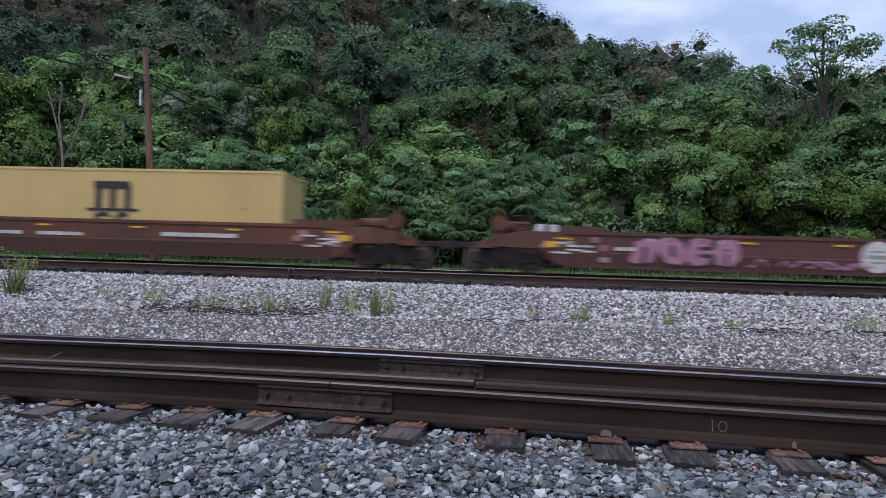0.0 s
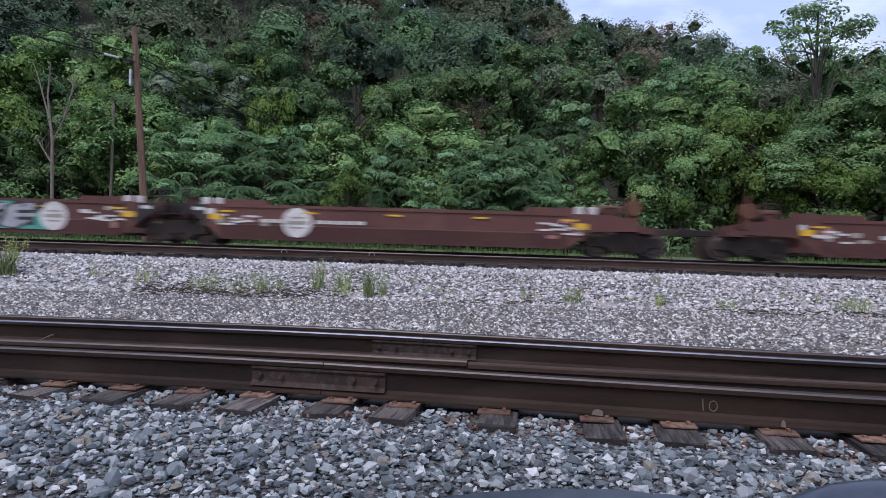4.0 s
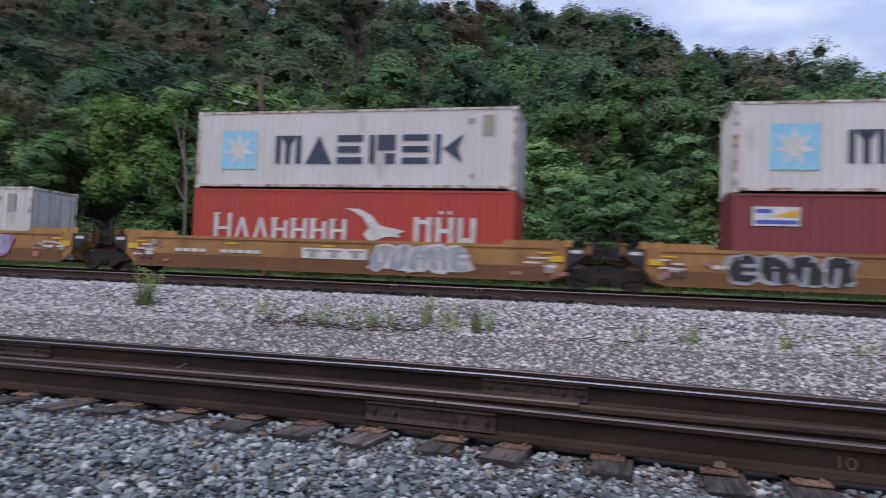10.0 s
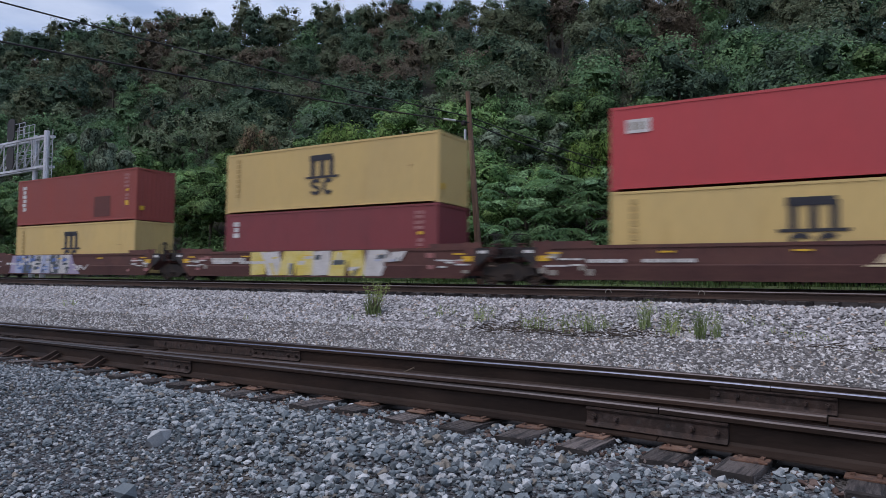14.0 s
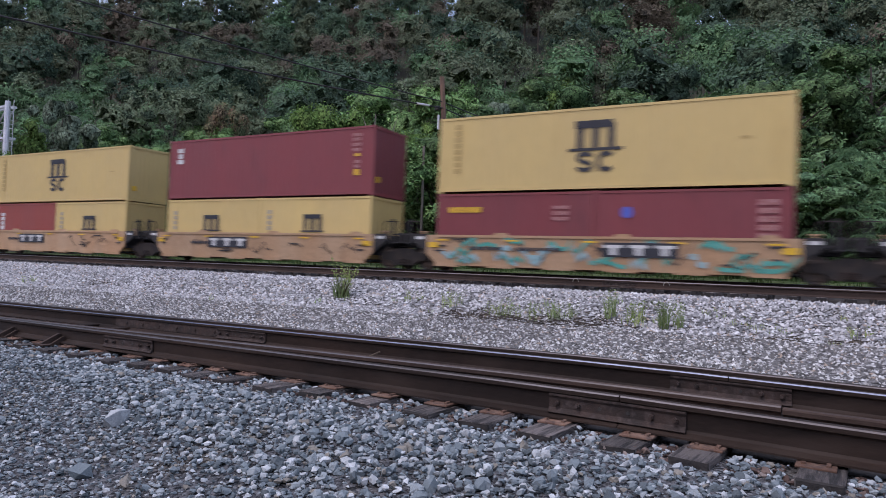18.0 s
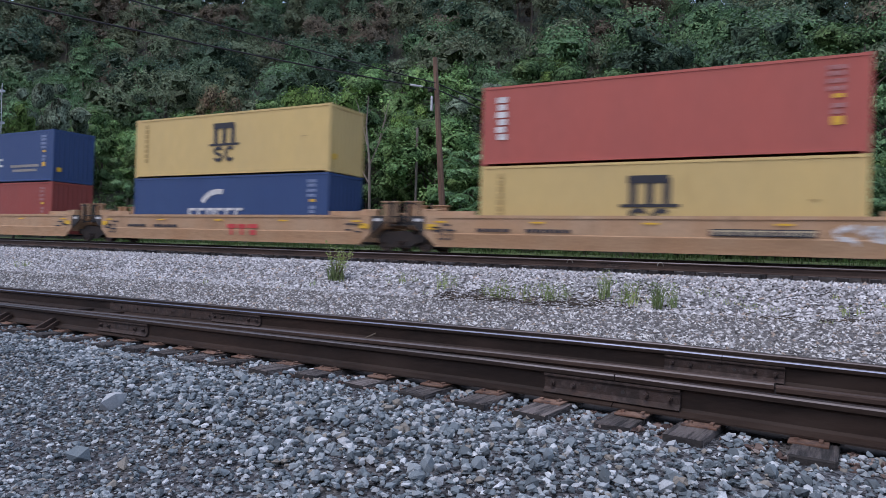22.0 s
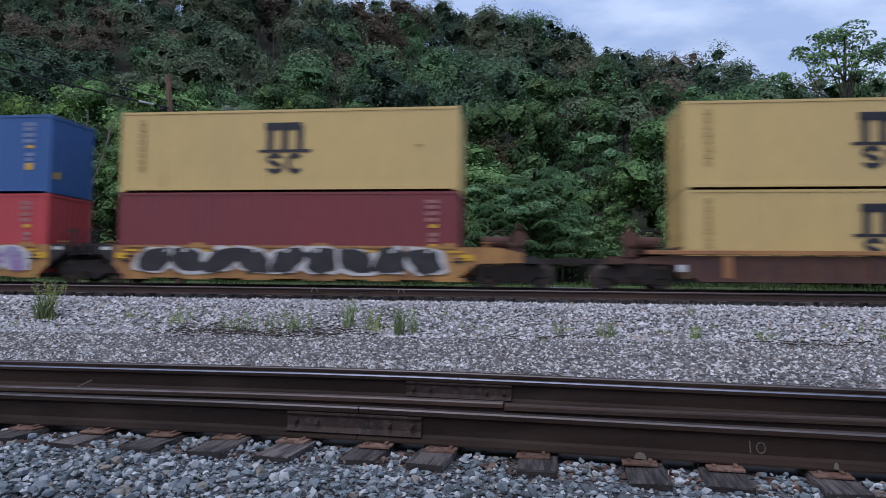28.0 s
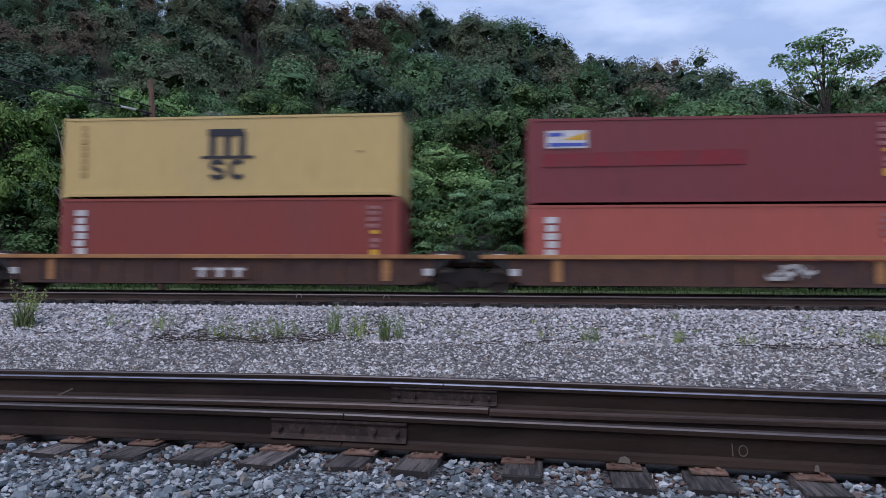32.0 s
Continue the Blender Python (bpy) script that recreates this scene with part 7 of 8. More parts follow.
def inner_mass(cen, rad, rng, flat=0.72, share=0.78, cuts=2):
    """The dense leafy inside of each clump, as an uneven lump."""
    v0, f0 = lump_shape(cuts)
    n = len(cen)
    v = v0[None] * rng.uniform(0.72, 1.12, (n, len(v0), 1)) + rng.uniform(-0.10, 0.10, (n, len(v0), 3))
    v = np.einsum("nij,nkj->nki", turns(rng, n), v) * (rad * share)[:, None, None] * np.array([1, 1, flat])
    v = v + cen[:, None, :]
    f = f0[None] + (np.arange(n) * len(v0))[:, None, None]
    return v.reshape(-1, 3), f.reshape(-1, 4)


def trunk_bm(cen, height, rng, r=0.12, top=0.8):
    bm = bmesh.new()
    lean = rng.uniform(-0.4, 0.4, 2)
    pts = [Vector((lean[0] * t * t, lean[1] * t * t, height * top * t)) for t in (0, 0.25, 0.5, 0.75, 1.0)]
    for i in range(4):
        rod(bm, pts[i] - Vector((0, 0, 0.3 if i == 0 else 0)), pts[i + 1], r * (1 - 0.2 * i), r * (0.8 - 0.2 * i) + 0.01, 8)
    for c in cen[:18]:
        t = 0.25 + 0.6 * rng.uniform()
        a = pts[0].lerp(pts[4], t)
        b = Vector(c)
        mid = a.lerp(b, 0.5) + Vector((0, 0, 0.2))
        rod(bm, a, mid, r * 0.35, r * 0.22, 6)
        rod(bm, mid, b, r * 0.22, 0.012, 5)
    return bm


LEAF, MASS = {}, {}
for key, tint, one, two in (
    ("deep", "deep_green", (0.086, 0.168, 0.077), (0.129, 0.225, 0.092)),
    ("mid", "mid_green", (0.120, 0.236, 0.095), (0.170, 0.298, 0.109)),
    ("lime", "yellow_green", (0.110, 0.205, 0.056), (0.154, 0.254, 0.072)),
    ("sumac", "blue_green", (0.135, 0.273, 0.136), (0.185, 0.333, 0.155)),
    ("olive", "olive_hill", (0.136, 0.176, 0.108), (0.168, 0.198, 0.122)),
    ("hill", "dark_green_hill", (0.098, 0.173, 0.112), (0.129, 0.206, 0.125)),
    ("hill_dark", "deep_shade_hill", (0.072, 0.130, 0.090), (0.094, 0.152, 0.101)),
    ("hill_pale", "pale_green_hill", (0.166, 0.230, 0.142), (0.200, 0.258, 0.158)),
    ("hill_fresh", "fresh_green_hill", (0.116, 0.240, 0.123), (0.154, 0.283, 0.135)),
    ("dry", "dry_brown_hill", (0.168, 0.146, 0.108), (0.190, 0.152, 0.112)),
    ("russet", "russet_seed_head", (0.260, 0.176, 0.117), (0.156, 0.195, 0.104)),
    ("willow", "grey_green", (0.150, 0.211, 0.146), (0.185, 0.242, 0.169))):
    far = key in ("olive", "hill", "hill_dark", "hill_pale", "hill_fresh", "dry")
    LEAF[key] = leaf_material(tint + "_leaves", one, two, 0.32, 0.12 if far else 0.7)
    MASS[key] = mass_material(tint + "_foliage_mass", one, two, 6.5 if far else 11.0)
TREES = {}


def tree_model(kind, height, radius, leaves, size, leaf, low=0.12, clumps=26, seed=0, lump=0.38, top=0.8, narrow=0.55, flat=0.72, dense=True, tufts=0, under=0.5):
    rng = np.random.default_rng(seed)
    p, d, cen, rad = crown_points(rng, leaves, radius, height * low, height * 0.95, clumps, lump, flat, under=under)
    v, f = leaf_quads(p, size, rng, d, narrow)
    if tufts:
        v3, f3, cen3, rad3 = frond_rosettes(rng, tufts, radius, height * low, height * 0.97)
        v, f = np.concatenate([v, v3]), np.concatenate([f, f3 + len(v)])
    n = len(f)
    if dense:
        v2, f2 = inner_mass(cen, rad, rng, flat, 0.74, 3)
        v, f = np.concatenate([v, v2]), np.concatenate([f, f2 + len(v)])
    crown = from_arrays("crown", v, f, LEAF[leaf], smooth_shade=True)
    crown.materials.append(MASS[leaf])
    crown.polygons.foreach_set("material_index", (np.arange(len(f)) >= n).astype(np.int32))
    trunk = mesh_of("trunk", trunk_bm(cen, height, rng, 0.05 + height * 0.011, top), M_BARK)
    TREES.setdefault(kind, []).append((trunk, crown, height, radius))


for i in range(3):
    tree_model("deep", 9.5, 3.4, 6600, 0.092, "deep", clumps=32, lump=0.31, flat=0.85, seed=10 + i)
    tree_model("mid", 8.5, 3.3, 6600, 0.090, "mid", clumps=28, lump=0.33, flat=0.85, seed=20 + i)
    tree_model("deep_row", 9.5, 3.4, 3900, 0.105, "deep", clumps=30, lump=0.31, flat=0.85, seed=110 + i)
    tree_model("mid_row", 8.5, 3.3, 3900, 0.102, "mid", clumps=28, lump=0.33, flat=0.85, seed=120 + i)
for i in range(2):
    tree_model("lime", 7.0, 2.6, 5600, 0.082, "lime", clumps=26, lump=0.32, flat=0.85, seed=30 + i)
    tree_model("sumac", 7.0, 3.4, 2000, 0.085, "sumac", low=0.12, clumps=30, seed=40 + i, lump=0.24, narrow=0.35, flat=0.6, tufts=70)
    tree_model("sumac_row", 7.0, 3.4, 1800, 0.09, "sumac", low=0.12, clumps=30, seed=140 + i, lump=0.25, narrow=0.35, flat=0.6, tufts=26)
tree_model("willow", 8.0, 3.2, 9000, 0.075, "willow", low=0.12, clumps=60, seed=50, lump=0.26, narrow=0.25, under=0.6)
tree_model("russet", 7.0, 2.6, 4500, 0.085, "russet", seed=55, clumps=30, lump=0.28)
tree_model("airy", 15.5, 3.9, 4200, 0.115, "mid", low=0.60, clumps=40, seed=62, lump=0.17, top=0.9, flat=0.42, dense=False)

TREE_LABEL = {"deep": "tall dark green broadleaf tree at the wood's edge", "mid": "leafy mid-green broadleaf tree at the wood's edge", "lime": "bright yellow-green young tree at the wood's edge",
              "sumac": "spreading blue-green sumac tree behind the track", "willow": "rounded grey-green willow-like tree on the bank",
              "russet": "broadleaf tree with russet seed heads behind the sumac", "airy": "tall slender tree with a sparse layered crown"}


def tree(kind, i, x, y, height=None, radius=None, turn=0.0):
    trunk, crown, h, r = TREES[kind][i % len(TREES[kind])]
    sz = (height or h) / h
    sr = (radius or r * sz) / r
    t = empty("tree", TREE_LABEL[kind.split("_")[0]], "tree", "trees behind the railway", m=pose(x, y, ground_z(x, y) - 0.05, 0, 0, turn) @ Matrix.Diagonal((sr, sr, sz, 1)))
    put("trunk", trunk, t)
    put("crown", crown, t)
    return t


def tree_seen(kind, i, az, dist, top_el, radius, turn=0.0):
    x, y, z = at_angle(az, dist)
    tree(kind, i, x, y, 1.0 + dist * math.tan(radians(top_el)) - z, radius, turn)


# trees that stand out, by bearing and distance from the camera's stand
tree_seen("mid", 0, -8.6, 35.0, 12.6, 3.6, 20)
tree_seen("sumac", 0, -4.2, 33.2, 11.2, 3.3, 70)
tree_seen("sumac", 1, -8.0, 32.2, 9.6, 2.5, 150)
tree_seen("sumac", 0, -12.2, 33.5, 10.6, 2.4, 200)
tree_seen("sumac", 1, -1.6, 32.8, 7.0, 2.2, 260)
tree_seen("lime", 0, -17.3, 31.2, 7.6, 1.15, 10)
tree_seen("russet", 0, -8.0, 41.0, 13.8, 2.4, 0)
tree_seen("lime", 1, -14.4, 47.0, 14.9, 1.9, 40)
tree_seen("airy", 0, 19.3, 48.0, 19.4, 3.7, 0)
tree_seen("lime", 1, 14.6, 37.0, 12.8, 2.6, 90)
tree_seen("lime", 0, 12.6, 36.0, 9.6, 2.2, 190)
tree_seen("mid", 1, 10.0, 36.0, 11.6, 2.4, 30)
tree_seen("deep", 2, 23.6, 38.0, 13.2, 3.8, 60)
tree_seen("deep", 1, 19.8, 36.5, 10.6, 3.0, 160)
tree_seen("lime", 0, 20.5, 34.0, 7.8, 1.8, 250)
tree_seen("deep", 0, 28.0, 36.0, 15.0, 4.0, 10)
tree_seen("lime", 1, -43.4, 46.0, 15.4, 3.0, 130)
tree_seen("willow", 0, -28.6, 44.0, 15.2, 3.4, 80)
tree_seen("lime", 0, -23.6, 50.0, 18.2, 1.9, 20)
tree_seen("lime", 1, -23.6, 40.0, 13.9, 1.6, 70)
tree_seen("mid", 0, -11.0, 34.0, 11.9, 2.6, 250)
tree_seen("lime", 0, -35.1, 44.0, 13.2, 1.9, 160)
tree_seen("russet", 0, -51.7, 60.0, 14.6, 2.2, 60)
tree_seen("willow", 0, -63.6, 62.0, 13.0, 3.4, 0)
tree_seen("lime", 0, -65.4, 58.0, 10.8, 2.0, 50)
tree_seen("sumac", 1, -24.0, 36.0, 10.6, 3.6, 15)
tree_seen("sumac", 0, -29.0, 38.0, 11.2, 3.6, 95)
tree_seen("mid", 2, -34.0, 41.0, 12.0, 3.4, 195)

rnd = random.Random(11)
kinds = ["deep_row", "mid_row", "deep_row", "sumac_row", "mid_row", "deep_row", "mid_row"]
n = 0
for row, (yt, gap, tall) in enumerate(((32.5, 4.4, 7.2), (37, 4.8, 8.4), (43, 8.5, 9.0))):
    x = -88.0 + row * 2
    while x < (34, 40, 46)[row]:
        jx, jy = rnd.uniform(-1, 1), rnd.uniform(-1.4, 1.4)
        h = tall * rnd.uniform(0.75, 1.15) * (0.86 if -12 < x < 8 and row == 0 else 1.0) * (1.08 if x > 16 and row < 2 else 1.0)
        tree(rnd.choice(kinds), n, x + jx, yt + jy + FAR_K * x, h, h * rnd.uniform(0.34, 0.44), rnd.uniform(0, 360))
        n += 1
        x += gap * rnd.uniform(0.8, 1.25)


def undergrowth():
    """Low brush that closes the foot of the wood."""
    rng = np.random.default_rng(3)
    pts, ways = [], []
    for i in range(150):
        x = rng.uniform(-80, 50)
        y = 28.6 + rng.uniform(-0.8, 2.5) + FAR_K * x
        p, d = crown_points(rng, 230, rng.uniform(0.9, 1.6), 0.0, rng.uniform(1.2, 3.0), 6, 0.6)[:2]
        pts.append(p + np.array([x, y, ground_z(x, y)]))
        ways.append(d)
    v, f = leaf_quads(np.concatenate(pts), 0.15, rng, np.concatenate(ways))
    tagged(put("undergrowth", from_arrays("undergrowth", v, f, LEAF["deep"])), "dense green brush along the foot of the wood", "brush", kind="stuff")


undergrowth()


def far_woods():
    """The wood on the hillside: domed crowns of leafy clumps over inner lumps with painted gap shade, on thin trunks,
    each tree of one tint.
    """
    rng = np.random.default_rng(7)
    leaves = 2000
    models = [crown_points(rng, leaves, 3.1, 3.0, 9.4, 15, 0.44, 0.85, 0.60, 0.22, 0.84, 1.2) for k in range(8)]
    models += [crown_points(rng, leaves, 2.8, 2.0, 9.6, 16, 0.41, 0.85, 0.60, 0.30, 0.84, 1.2) for k in range(4)]
    pts, ways, sizes, tint, cens, rads, stems, lump_tint = [], [], [], [], [], [], [], []
    yt = 45.0
    while yt < 116:
        x, ridge_row = -300.0, yt > 100
        while x < 120:
            xx, yy = x + rng.uniform(-1.8, 1.8), yt + rng.uniform(-2.0, 2.0) + FAR_K * x
            if x > -2.6 * yt - 15 and x < 0.66 * yt + 8:
                p, d, c, rd = models[8 + rng.integers(4) if ridge_row else rng.integers(8)]
                s = rng.uniform(0.8, 1.3) * (1.0 if x > -130 else 1.25) * (0.92 if ridge_row else 1.0)
                a = rng.uniform(0, 6.28)
                turn = np.array([[math.cos(a), -math.sin(a), 0], [math.sin(a), math.cos(a), 0], [0, 0, 1]])
                size = np.array([s, s, s * rng.uniform(0.85, 1.2)])
                foot = np.array([xx, yy, ground_z(xx, yy) - 1.2])
                keep = leaves if x > -110 else 900
                pts.append((p @ turn.T)[:keep] * size + foot)
                ways.append((d @ turn.T)[:keep])
                sizes.append(np.full(keep, (0.150 if yt < 80 else 0.165) if x > -110 else 0.26))
                if yt < 62:
                    odds = (0.14, 0.24, 0.02, 0.10, 0.16, 0.34)
                elif -150 < xx < -18 and yt < 96:
                    odds = (0.30, 0.18, 0.28, 0.16, 0.04, 0.04)
                else:
                    odds = (0.24, 0.28, 0.06, 0.36, 0.02, 0.04)
                pick = rng.choice((0, 1, 2, 4, 5, 6), p=odds)
                tint.append(np.full(keep, pick))
                lump_tint += [pick] * len(c)
                cens.append((c @ turn.T) * size + foot)
                rads.append(rd * s * (0.9 if yt > 108 else 1.0))
                stems.append((foot, 6.5 * s))
            x += 5.5 * rng.uniform(0.75, 1.3) * (1 if x > -110 else 1.25) * (0.72 if ridge_row and x < -30 else 1.0)
        yt += 5.6
    v, f = leaf_tips(np.concatenate(pts), np.concatenate(sizes), rng, np.concatenate(ways))
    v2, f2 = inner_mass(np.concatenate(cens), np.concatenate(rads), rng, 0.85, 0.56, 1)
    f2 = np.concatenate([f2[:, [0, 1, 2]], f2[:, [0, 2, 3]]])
    foot = np.array([q for q, _ in stems])
    tall = np.array([h for _, h in stems])
    ring4 = np.array([(-1, -1, 0), (1, -1, 0), (1, 1, 0), (-1, 1, 0)], float)
    v3 = np.concatenate([foot[:, None] + ring4 * 0.16, foot[:, None] + ring4 * 0.08 + np.stack([0 * tall, 0 * tall, tall], 1)[:, None]], 1)
    f3 = (np.arange(len(foot)) * 8)[:, None, None] + np.array([(0, 1, 5, 4), (1, 2, 6, 5), (2, 3, 7, 6), (3, 0, 4, 7)])
    v3, f3 = v3.reshape(-1, 3), f3.reshape(-1, 4)
    f3 = np.concatenate([f3[:, [0, 1, 2]], f3[:, [0, 2, 3]]])
    me = from_arrays("hill_woods", np.concatenate([v, v2, v3]), np.concatenate([f, f2 + len(v), f3 + len(v) + len(v2)]), LEAF["olive"], smooth_shade=True)
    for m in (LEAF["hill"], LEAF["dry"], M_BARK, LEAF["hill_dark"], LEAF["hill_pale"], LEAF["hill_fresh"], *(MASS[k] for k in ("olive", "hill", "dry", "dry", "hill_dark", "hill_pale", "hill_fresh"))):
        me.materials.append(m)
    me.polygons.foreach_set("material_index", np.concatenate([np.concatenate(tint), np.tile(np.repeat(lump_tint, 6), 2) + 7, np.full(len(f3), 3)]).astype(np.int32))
    tagged(put("hill_woods", me), "dense dark olive-green woods covering the hillside", "woods", kind="stuff")


far_woods()


def dead_tree():
    """A bare forked trunk among the green trees."""
    x, y, z = at_angle(-39.2, 41.0)
    t = empty("dead_tree", "bare pale forked dead tree among green woods", "tree", m=pose(x, y, z))
    r3 = random.Random(4)
    bm = bmesh.new()
    rod(bm, (0, 0, -0.3), (-0.1, 0, 4.6), 0.10, 0.08, 8)
    rod(bm, (-0.1, 0, 4.6), (-0.5, 0.1, 7.0), 0.075, 0.045, 7)
    part("trunk", bm, M_DEADWOOD, t)
    for a, b in (((-0.1, 0, 4.6), (0.9, 0.2, 6.8)), ((-0.3, 0, 5.8), (-1.2, 0.1, 8.4)), ((0.5, 0.1, 5.9), (1.0, 0.3, 8.2)), ((-0.5, 0.1, 7.0), (-0.3, 0, 8.8)), ((-0.2, 0, 3.6), (-1.1, 0, 4.9))):
        bm = bmesh.new()
        rod(bm, a, b, 0.05, 0.02, 6)
        for k in range(4):
            q = Vector(a).lerp(Vector(b), 0.4 + 0.15 * k)
            rod(bm, q, q + Vector((r3.uniform(-0.6, 0.6), 0, r3.uniform(0.3, 0.9))), 0.02, 0.008, 5)
        part("branch", bm, M_DEADWOOD, t)
    x, y, z = at_angle(-35.4, 40.0)
    bm = bmesh.new()
    rod(bm, (0, 0, -0.3), (0.05, 0, 6.4 + 0.2), 0.09, 0.075, 8)
    tagged(part("dead_stump", bm, M_DEADWOOD, m=pose(x, y, z)), "tall broken grey tree stump in the brush", "stump")


M_DEADWOOD = material("bleached_dead_wood", (0.24, 0.20, 0.17), 0.9, 0, (0.15, 0.125, 0.105), 3.0, (0.35, 0.65), 20.0, 0.4, stretch=(4, 4, 0.7))
dead_tree()


# ---- grass and weeds ----
def blades(rng, centre, n, spread, height, width=0.012):
    """Curved grass blades in three pieces each, round a centre."""
    a = rng.uniform(0, 6.28, n)
    r = spread * np.sqrt(rng.uniform(0, 1, n))
    base = np.stack([centre[0] + r * np.cos(a), centre[1] + r * np.sin(a), np.full(n, centre[2])], 1)
    h = height * rng.uniform(0.5, 1.1, n)
    b = rng.uniform(0, 6.28, n)
    lean = np.stack([np.cos(b), np.sin(b), np.zeros(n)], 1) * (h * rng.uniform(0.15, 0.6, n))[:, None]
    side = np.stack([-np.sin(b + 0.7), np.cos(b + 0.7), np.zeros(n)], 1) * width
    up = np.array([0, 0, 1.0])
    rows = []
    for t, w in ((0, 1.0), (0.5, 0.8), (1.0, 0.1)):
        c = base + lean * t * t + up * (h * t)[:, None]
        rows += [c - side * w, c + side * w]
    v = np.stack(rows, 1).reshape(-1, 3)
    i = np.arange(n)[:, None] * 6
    f = np.concatenate([i + np.array([[0, 1, 3, 2]]), i + np.array([[2, 3, 5, 4]])])
    return v, f


def join(parts):
    vs, fs, k = [], [], 0
    for v, f in parts:
        vs.append(v)
        fs.append(f + k)
        k += len(v)
    return np.concatenate(vs), np.concatenate(fs)


rng = np.random.default_rng(21)
WEEDS = [(-7.83, 10.18, 0.35, 0.5, 60), (-6.15, 9.71, 0.5, 0.45, 90), (-5.43, 10.04, 0.5, 0.4, 70), (-4.71, 9.94, 0.35, 0.5, 110), (-3.76, 10.39, 0.16, 0.85, 120),
         (-3.2, 10.51, 0.22, 0.55, 70), (-2.35, 10.04, 0.32, 0.68, 200), (-2.9, 10.2, 0.6, 0.35, 60), (1.88, 10.27, 0.26, 0.42, 110), (3.73, 10.45, 0.2, 0.34, 80), (5.02, 10.49, 0.3, 0.3, 60),
         (7.54, 10.8, 0.45, 0.42, 90), (0.98, 10.68, 0.3, 0.25, 30), (-9.2, 10.4, 0.3, 0.35, 40), (-25.6, 8.4, 0.35, 0.3, 40), (-0.6, 10.5, 0.4, 0.2, 30)]
for x, y, spread, h, count in WEEDS:
    z = ground_z(x, y)
    tuft = empty("weed_tuft", "tuft of green weeds growing in pale gravel", "weed", "weeds along the track", m=pose(x, y, z))
    n = 3 if spread > 0.25 else 2
    for k in range(n):
        a = 2 * math.pi * (k + rng.uniform(0, 0.6)) / n
        cx, cy, s, few = spread * 0.55 * math.cos(a), spread * 0.55 * math.sin(a), spread * 0.38, count // n
        v, f = blades(rng, (cx, cy, -0.02), few // 2, s, h * rng.uniform(0.75, 1.1), 0.007)
        c = np.stack([cx + rng.normal(0, s * 0.5, few), cy + rng.normal(0, s * 0.5, few), h * rng.uniform(0.15, 0.8, few)], 1)
        v, f = join([(v, f), leaf_quads(c, 0.028, rng)])
        put("clump", from_arrays("clump", v, f, M_GRASS if count > 100 else M_WEED), tuft)
x, y = -11.5, 10.1
z = ground_z(x, y)
v, f = blades(rng, (x, y, z - 0.02), 90, 0.22, 0.55, 0.014)
weed = empty("tall_weed", "tall ragged roadside weed with yellowing lower leaves", "weed")
put("leaves", from_arrays("leaves", v, f, M_GRASS), weed)
bm = bmesh.new()
tips = []
for i in range(9):
    a = rng.uniform(0, 6.28)
    tip = Vector((x + math.cos(a) * rng.uniform(0.1, 0.55), y + math.sin(a) * rng.uniform(0.1, 0.4), z + rng.uniform(0.6, 1.05)))
    rod(bm, (x, y, z), tip, 0.012, 0.005, 5)
    tips.append(np.array([(Vector((x, y, z)).lerp(tip, t)) for t in rng.uniform(0.45, 1.05, 45)]) + rng.normal(0, 0.045, (45, 3)))
part("stems", bm, M_TWIG, weed)
v, f = leaf_quads(np.concatenate(tips), 0.035, rng)
put("seed_heads", from_arrays("seed_heads", v, f, M_WEED), weed)

strip = []
for i in range(1500):
    x = rng.uniform(-45, 34)
    y = rng.uniform(22.3, 28.5) + FAR_K * x
    strip.append(blades(rng, (x, y, ground_z(x, y) - 0.02), 9, 0.3, rng.uniform(0.12, 0.30), 0.018))
v, f = join(strip)
tagged(put("grass_strip", from_arrays("grass_strip", v, f, M_GRASS_DULL)), "strip of rough green grass behind the main line", "grass", kind="stuff")
sprigs = []
for i in range(60):
    x = rng.uniform(-16, 16)
    y = rng.uniform(9.6, 12.2) + FAR_K * x
    sprigs.append(blades(rng, (x, y, ground_z(x, y) - 0.02), 7, 0.12, rng.uniform(0.08, 0.25), 0.01))
v, f = join(sprigs)
tagged(put("sparse_sprigs", from_arrays("sparse_sprigs", v, f, M_WEED)), "sparse green sprigs scattered in the gravel", "weeds", kind="stuff")

# dead brush on the gravel
bm = bmesh.new()
r2 = random.Random(9)
for cx, cy, sx, sy, n in ((-6.2, 9.45, 1.5, 0.6, 330), (-4.2, 9.7, 1.2, 0.55, 190), (1.0, 9.9, 0.6, 0.2, 30), (5.6, 9.9, 0.9, 0.3, 70), (7.4, 10.2, 0.8, 0.3, 60), (-22.0, 8.9, 0.7, 0.25, 40), (-0.2, 9.6, 0.8, 0.2, 30)):
    for i in range(n):
        x, y = r2.gauss(cx, sx * 0.6), r2.gauss(cy, sy * 0.7)
        z, a, l = ground_z(x, y) + r2.uniform(0.02, 0.09), r2.uniform(0, 3.14), r2.uniform(0.06, 0.28)
        rod(bm, (x, y, z), (x + l * math.cos(a), y + l * 0.5 * math.sin(a), z + r2.uniform(-0.03, 0.06)), 0.010, 0.005, 4)
tagged(part("dead_brush", bm, M_BRUSH), "dark dead twigs and brush strewn on the gravel", "brush", kind="stuff")


# ---- ballast ----
def octa():
    v = np.array([(1, 0, 0), (-1, 0, 0), (0, 1, 0), (0, -1, 0), (0, 0, 1), (0, 0, -1)], float)
    f = np.array([(0, 2, 4), (2, 1, 4), (1, 3, 4), (3, 0, 4), (2, 0, 5), (1, 2, 5), (3, 1, 5), (0, 3, 5)])
    return v, f


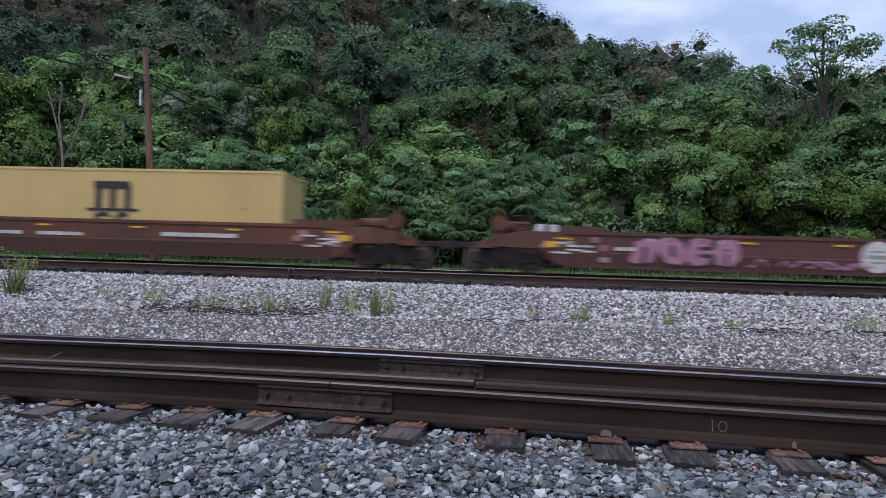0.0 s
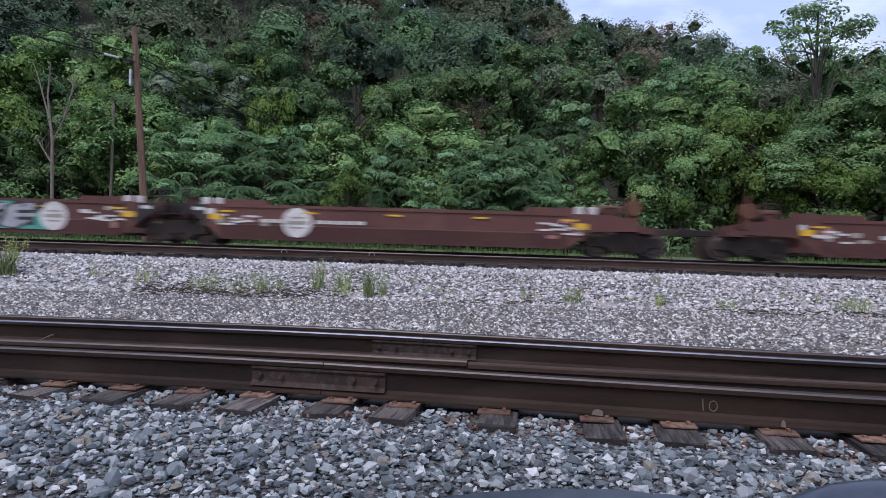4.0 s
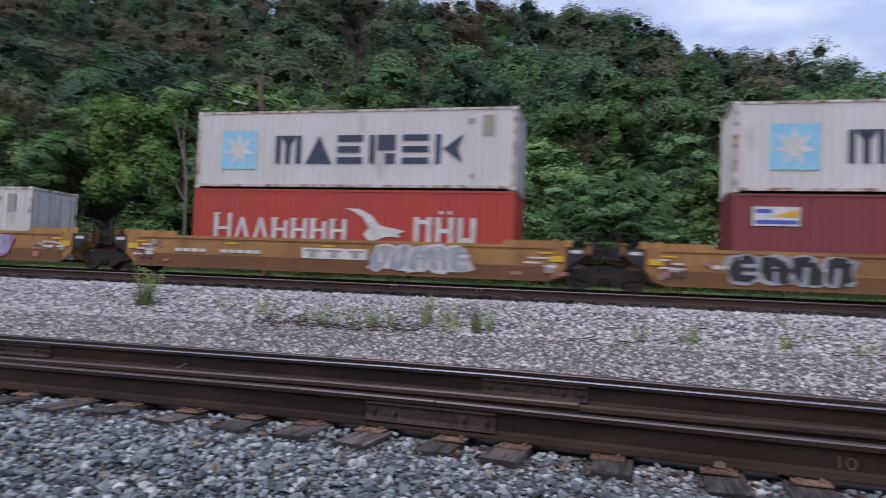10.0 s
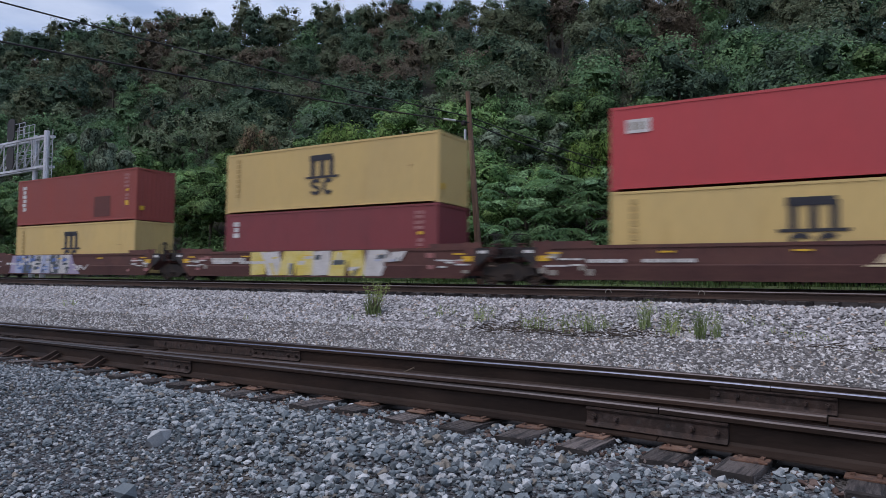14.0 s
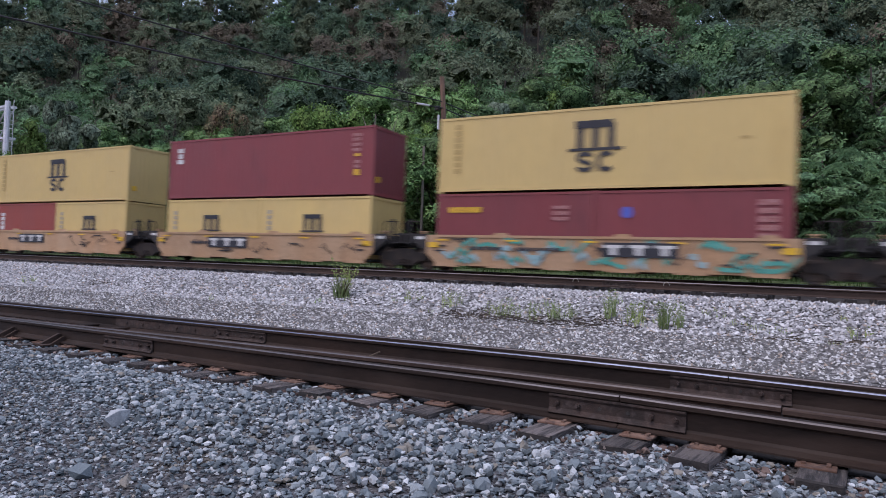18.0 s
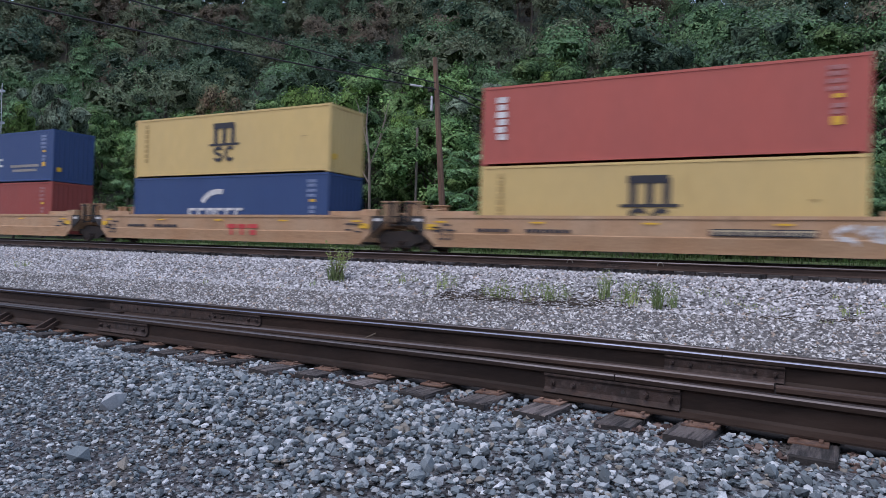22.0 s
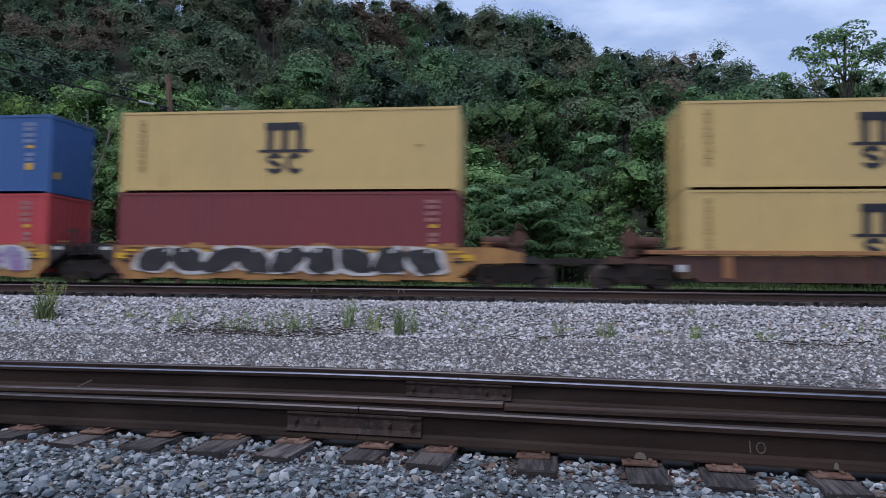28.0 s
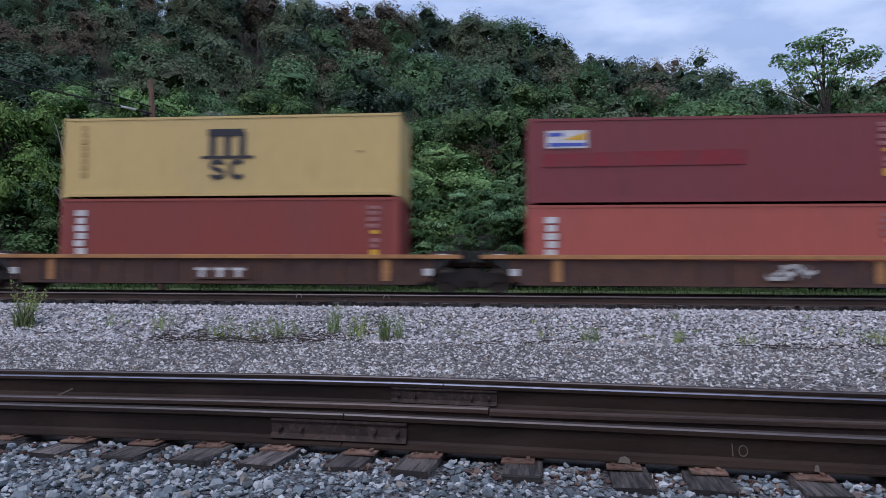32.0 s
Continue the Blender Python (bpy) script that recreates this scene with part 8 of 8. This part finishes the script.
def chip():
    """A block with its corners cut off, the start of an angular stone."""
    v = np.array([(a, b, 0) for a in (-1, 1) for b in (-1, 1)] + [(a, 0, b) for a in (-1, 1) for b in (-1, 1)] + [(0, a, b) for a in (-1, 1) for b in (-1, 1)], float) * 0.86
    f = []
    for axis in range(3):
        for side in (-1, 1):
            q = [i for i in range(12) if v[i][axis] * side > 0.5]
            c = v[q].mean(0)
            u, w = (axis + 1) % 3, (axis + 2) % 3
            q.sort(key=lambda i: math.atan2(v[i][w] - c[w], v[i][u] - c[u]) * side)
            f += [(q[0], q[1], q[2]), (q[0], q[2], q[3])]
    for sx in (-1, 1):
        for sy in (-1, 1):
            for sz in (-1, 1):
                t = [i for i in range(12) if v[i] @ np.array([sx, sy, sz]) > 1.6]
                f.append(tuple(t) if np.cross(v[t[1]] - v[t[0]], v[t[2]] - v[t[0]]) @ np.array([sx, sy, sz]) > 0 else (t[0], t[2], t[1]))
    return v, np.array(f)


def shard():
    """A small peaked stone, open at its buried foot."""
    v = np.array([(-1, -0.8, -0.3), (0.9, -1, -0.3), (1, 0.8, -0.3), (-0.8, 1, -0.3), (0.1, 0.0, 0.85)], float)
    return v, np.array([(0, 1, 4), (1, 2, 4), (2, 3, 4), (3, 0, 4)])


def spins(rng, n):
    """Turns about the upright, slightly tipped."""
    a, b = rng.uniform(0, 6.28, n), rng.normal(0, 0.22, n)
    c, s, cb, sb, o = np.cos(a), np.sin(a), np.cos(b), np.sin(b), np.zeros(n)
    return np.stack([np.stack([c, -s * cb, s * sb], 1), np.stack([s, c * cb, -c * sb], 1), np.stack([o, sb, cb], 1)], 1)


def stones(name, label, centres, sizes, mat, seed, base, lying=False):
    """Angular crushed stones of those sizes, half sunk at the centres, as one mesh."""
    rng = np.random.default_rng(seed)
    v0, f0 = base
    n = len(centres)
    v = v0[None] * (1 + rng.uniform(-0.32, 0.32, (n, len(v0), 1))) + rng.uniform(-0.16, 0.16, (n, len(v0), 3))
    v = v * rng.uniform(0.6, 1.25, (n, 1, 3)) * sizes[:, None, None]
    if lying:
        v[:, 4] += rng.uniform(-0.6, 0.6, (n, 3)) * sizes[:, None] * np.array([1, 1, 0.4])
    v = np.einsum("nij,nkj->nki", spins(rng, n) if lying else turns(rng, n), v)
    v[:, :, 2] *= 0.9 if lying else 0.72
    v += centres[:, None, :]
    f = f0[None] + (np.arange(n) * len(v0))[:, None, None]
    return tagged(put(name, from_arrays(name, v.reshape(-1, 3), f.reshape(-1, 3), mat)), label, "ballast", kind="stuff")


def scatter(rng, n, x0, x1, y0, y1, follow=False):
    x, y = rng.uniform(x0, x1, n), rng.uniform(y0, y1, n)
    if follow:
        y = y + FAR_K * x
    return np.stack([x, y, [ground_z(a, b) for a, b in zip(x, y)]], 1)


rng = np.random.default_rng(31)


def off_sleepers(p, y_out=-0.44):
    """Keeps the stones off the sleepers' tops."""
    tx = np.array(TIES_X)
    near = np.abs(p[:, 0][:, None] - tx[None]).min(1) < 0.15
    return p[~(near & (p[:, 1] > y_out))]


p = off_sleepers(scatter(rng, 32000, -10, 6.0, -3.3, -0.10))
s = rng.uniform(0.009, 0.022, len(p)) * rng.choice((0.8, 1.0, 1.35), len(p)) * np.where(p[:, 1] + 0.25 * p[:, 0] < -2.3, 0.7, 1.0)
p[:, 2] += rng.uniform(-0.008, 0.032, len(p)) - 0.018 * (p[:, 1] < -0.40) * (p[:, 1] > -0.85)
stones("near_ballast", "angular blue-grey crushed stone ballast beside the near track", p, s, M_STONE, 1, chip())
p = off_sleepers(scatter(rng, 18000, -11, 5.0, -3.4, -0.10))
p[:, 2] += rng.uniform(-0.004, 0.010, len(p))
stones("near_ballast", "small grey stone chips filling the near ballast", p, rng.uniform(0.008, 0.018, len(p)), M_STONE, 7, shard(), True)
p = off_sleepers(scatter(rng, 2600, -9, 6.0, -0.42, -0.09), -0.30)
p[:, 2] += rng.uniform(-0.01, 0.02, len(p))
stones("rusty_ballast", "rust-stained stones between the sleeper ends", p, rng.uniform(0.010, 0.024, len(p)), M_STONE_RUST, 8, chip())
p = off_sleepers(scatter(rng, 3000, -30, -9, -3.0, -0.15))
stones("near_ballast", "angular blue-grey crushed stone ballast further along the near track", p, rng.uniform(0.03, 0.05, len(p)), M_STONE, 2, octa())
p = scatter(rng, 5200, -22, 7, 0.06, 1.45)
p[:, 2] -= 0.05
stones("stained_ballast", "dark oil-stained ballast between the near rails", p, rng.uniform(0.022, 0.04, len(p)), M_STONE_DARK, 3, octa())
p = scatter(rng, 24000, -12, 9, 1.76, 5.0)
p[:, 2] += rng.uniform(-0.010, 0.010, len(p))
stones("dusty_gravel", "dusty grey gravel between the tracks", p, rng.uniform(0.013, 0.032, len(p)), M_STONE_MID, 4, shard(), True)
p = scatter(rng, 72000, -40, 22, 4.2, 10.4, True)
p[:, 2] += rng.uniform(-0.010, 0.012, len(p))
stones("dusty_gravel", "dusty grey gravel on the flat before the main line", p, rng.uniform(0.016, 0.036, len(p)), M_STONE_MID, 5, shard(), True)
p = scatter(rng, 76000, -54, 22, 9.7, 13.45, True)
p[:, 2] += rng.uniform(-0.02, 0.03, len(p))
stones("bank_ballast", "pale clean ballast on the bank of the main line", p, rng.uniform(0.026, 0.054, len(p)), M_STONE_PALE, 6, shard(), True)

# single stones nearest the camera
SINGLE = []
v0, f0 = chip()
for k in range(8):
    rk = np.random.default_rng(90 + k)
    v = v0 * (1 + rk.uniform(-0.3, 0.3, (len(v0), 1))) * rk.uniform(0.7, 1.2, 3)
    SINGLE.append(from_arrays("stone", v, f0, M_STONE))
ballast_bed = empty("loose_stones", "loose angular stones lying on the near ballast", "stones", kind="structure")
spots = [(-3.09, -1.60, 0.075), (-2.34, -2.26, 0.05), (-3.9, -2.0, 0.04), (-2.0, -2.2, 0.035)]
for i in range(290):
    spots.append((rnd.uniform(-3.2, 4.2), rnd.uniform(-1.7, -0.62), rnd.uniform(0.018, 0.034)))
for i, (x, y, s) in enumerate(spots):
    put("stone", SINGLE[i % 8], ballast_bed, m=pose(x, y, ground_z(x, y) + s * 0.55, rnd.uniform(0, 360), rnd.uniform(0, 360), rnd.uniform(0, 360)) @ Matrix.Diagonal((s, s, s, 1)))


# ---- motion ----
def motions():
    for ob, u, w in ROLLING:
        walk(ob, [(t, on_far(u - s, 0, w)) for t, s in TRAIN_AT])
    # the wheels roll at the train's pace; those at the same place of a truck share one action
    first = {}
    speed = TRAIN_AT[-1][1] / TRAIN_AT[-1][0]
    for ob, dx in WHEELSETS:
        if dx not in first:
            walk(ob, [(i / FPS, Matrix.Translation((dx, 0, 0.42)) @ Matrix.Rotation(-speed * (i / FPS) / 0.42, 4, "Y")) for i in range(int(32 * FPS) + 1)])
            first[dx] = ob.animation_data
        else:
            ob.rotation_mode = "QUATERNION"
            ob.animation_data_create()
            ob.animation_data.action = first[dx].action
            ob.animation_data.action_slot = first[dx].action_slot


motions()
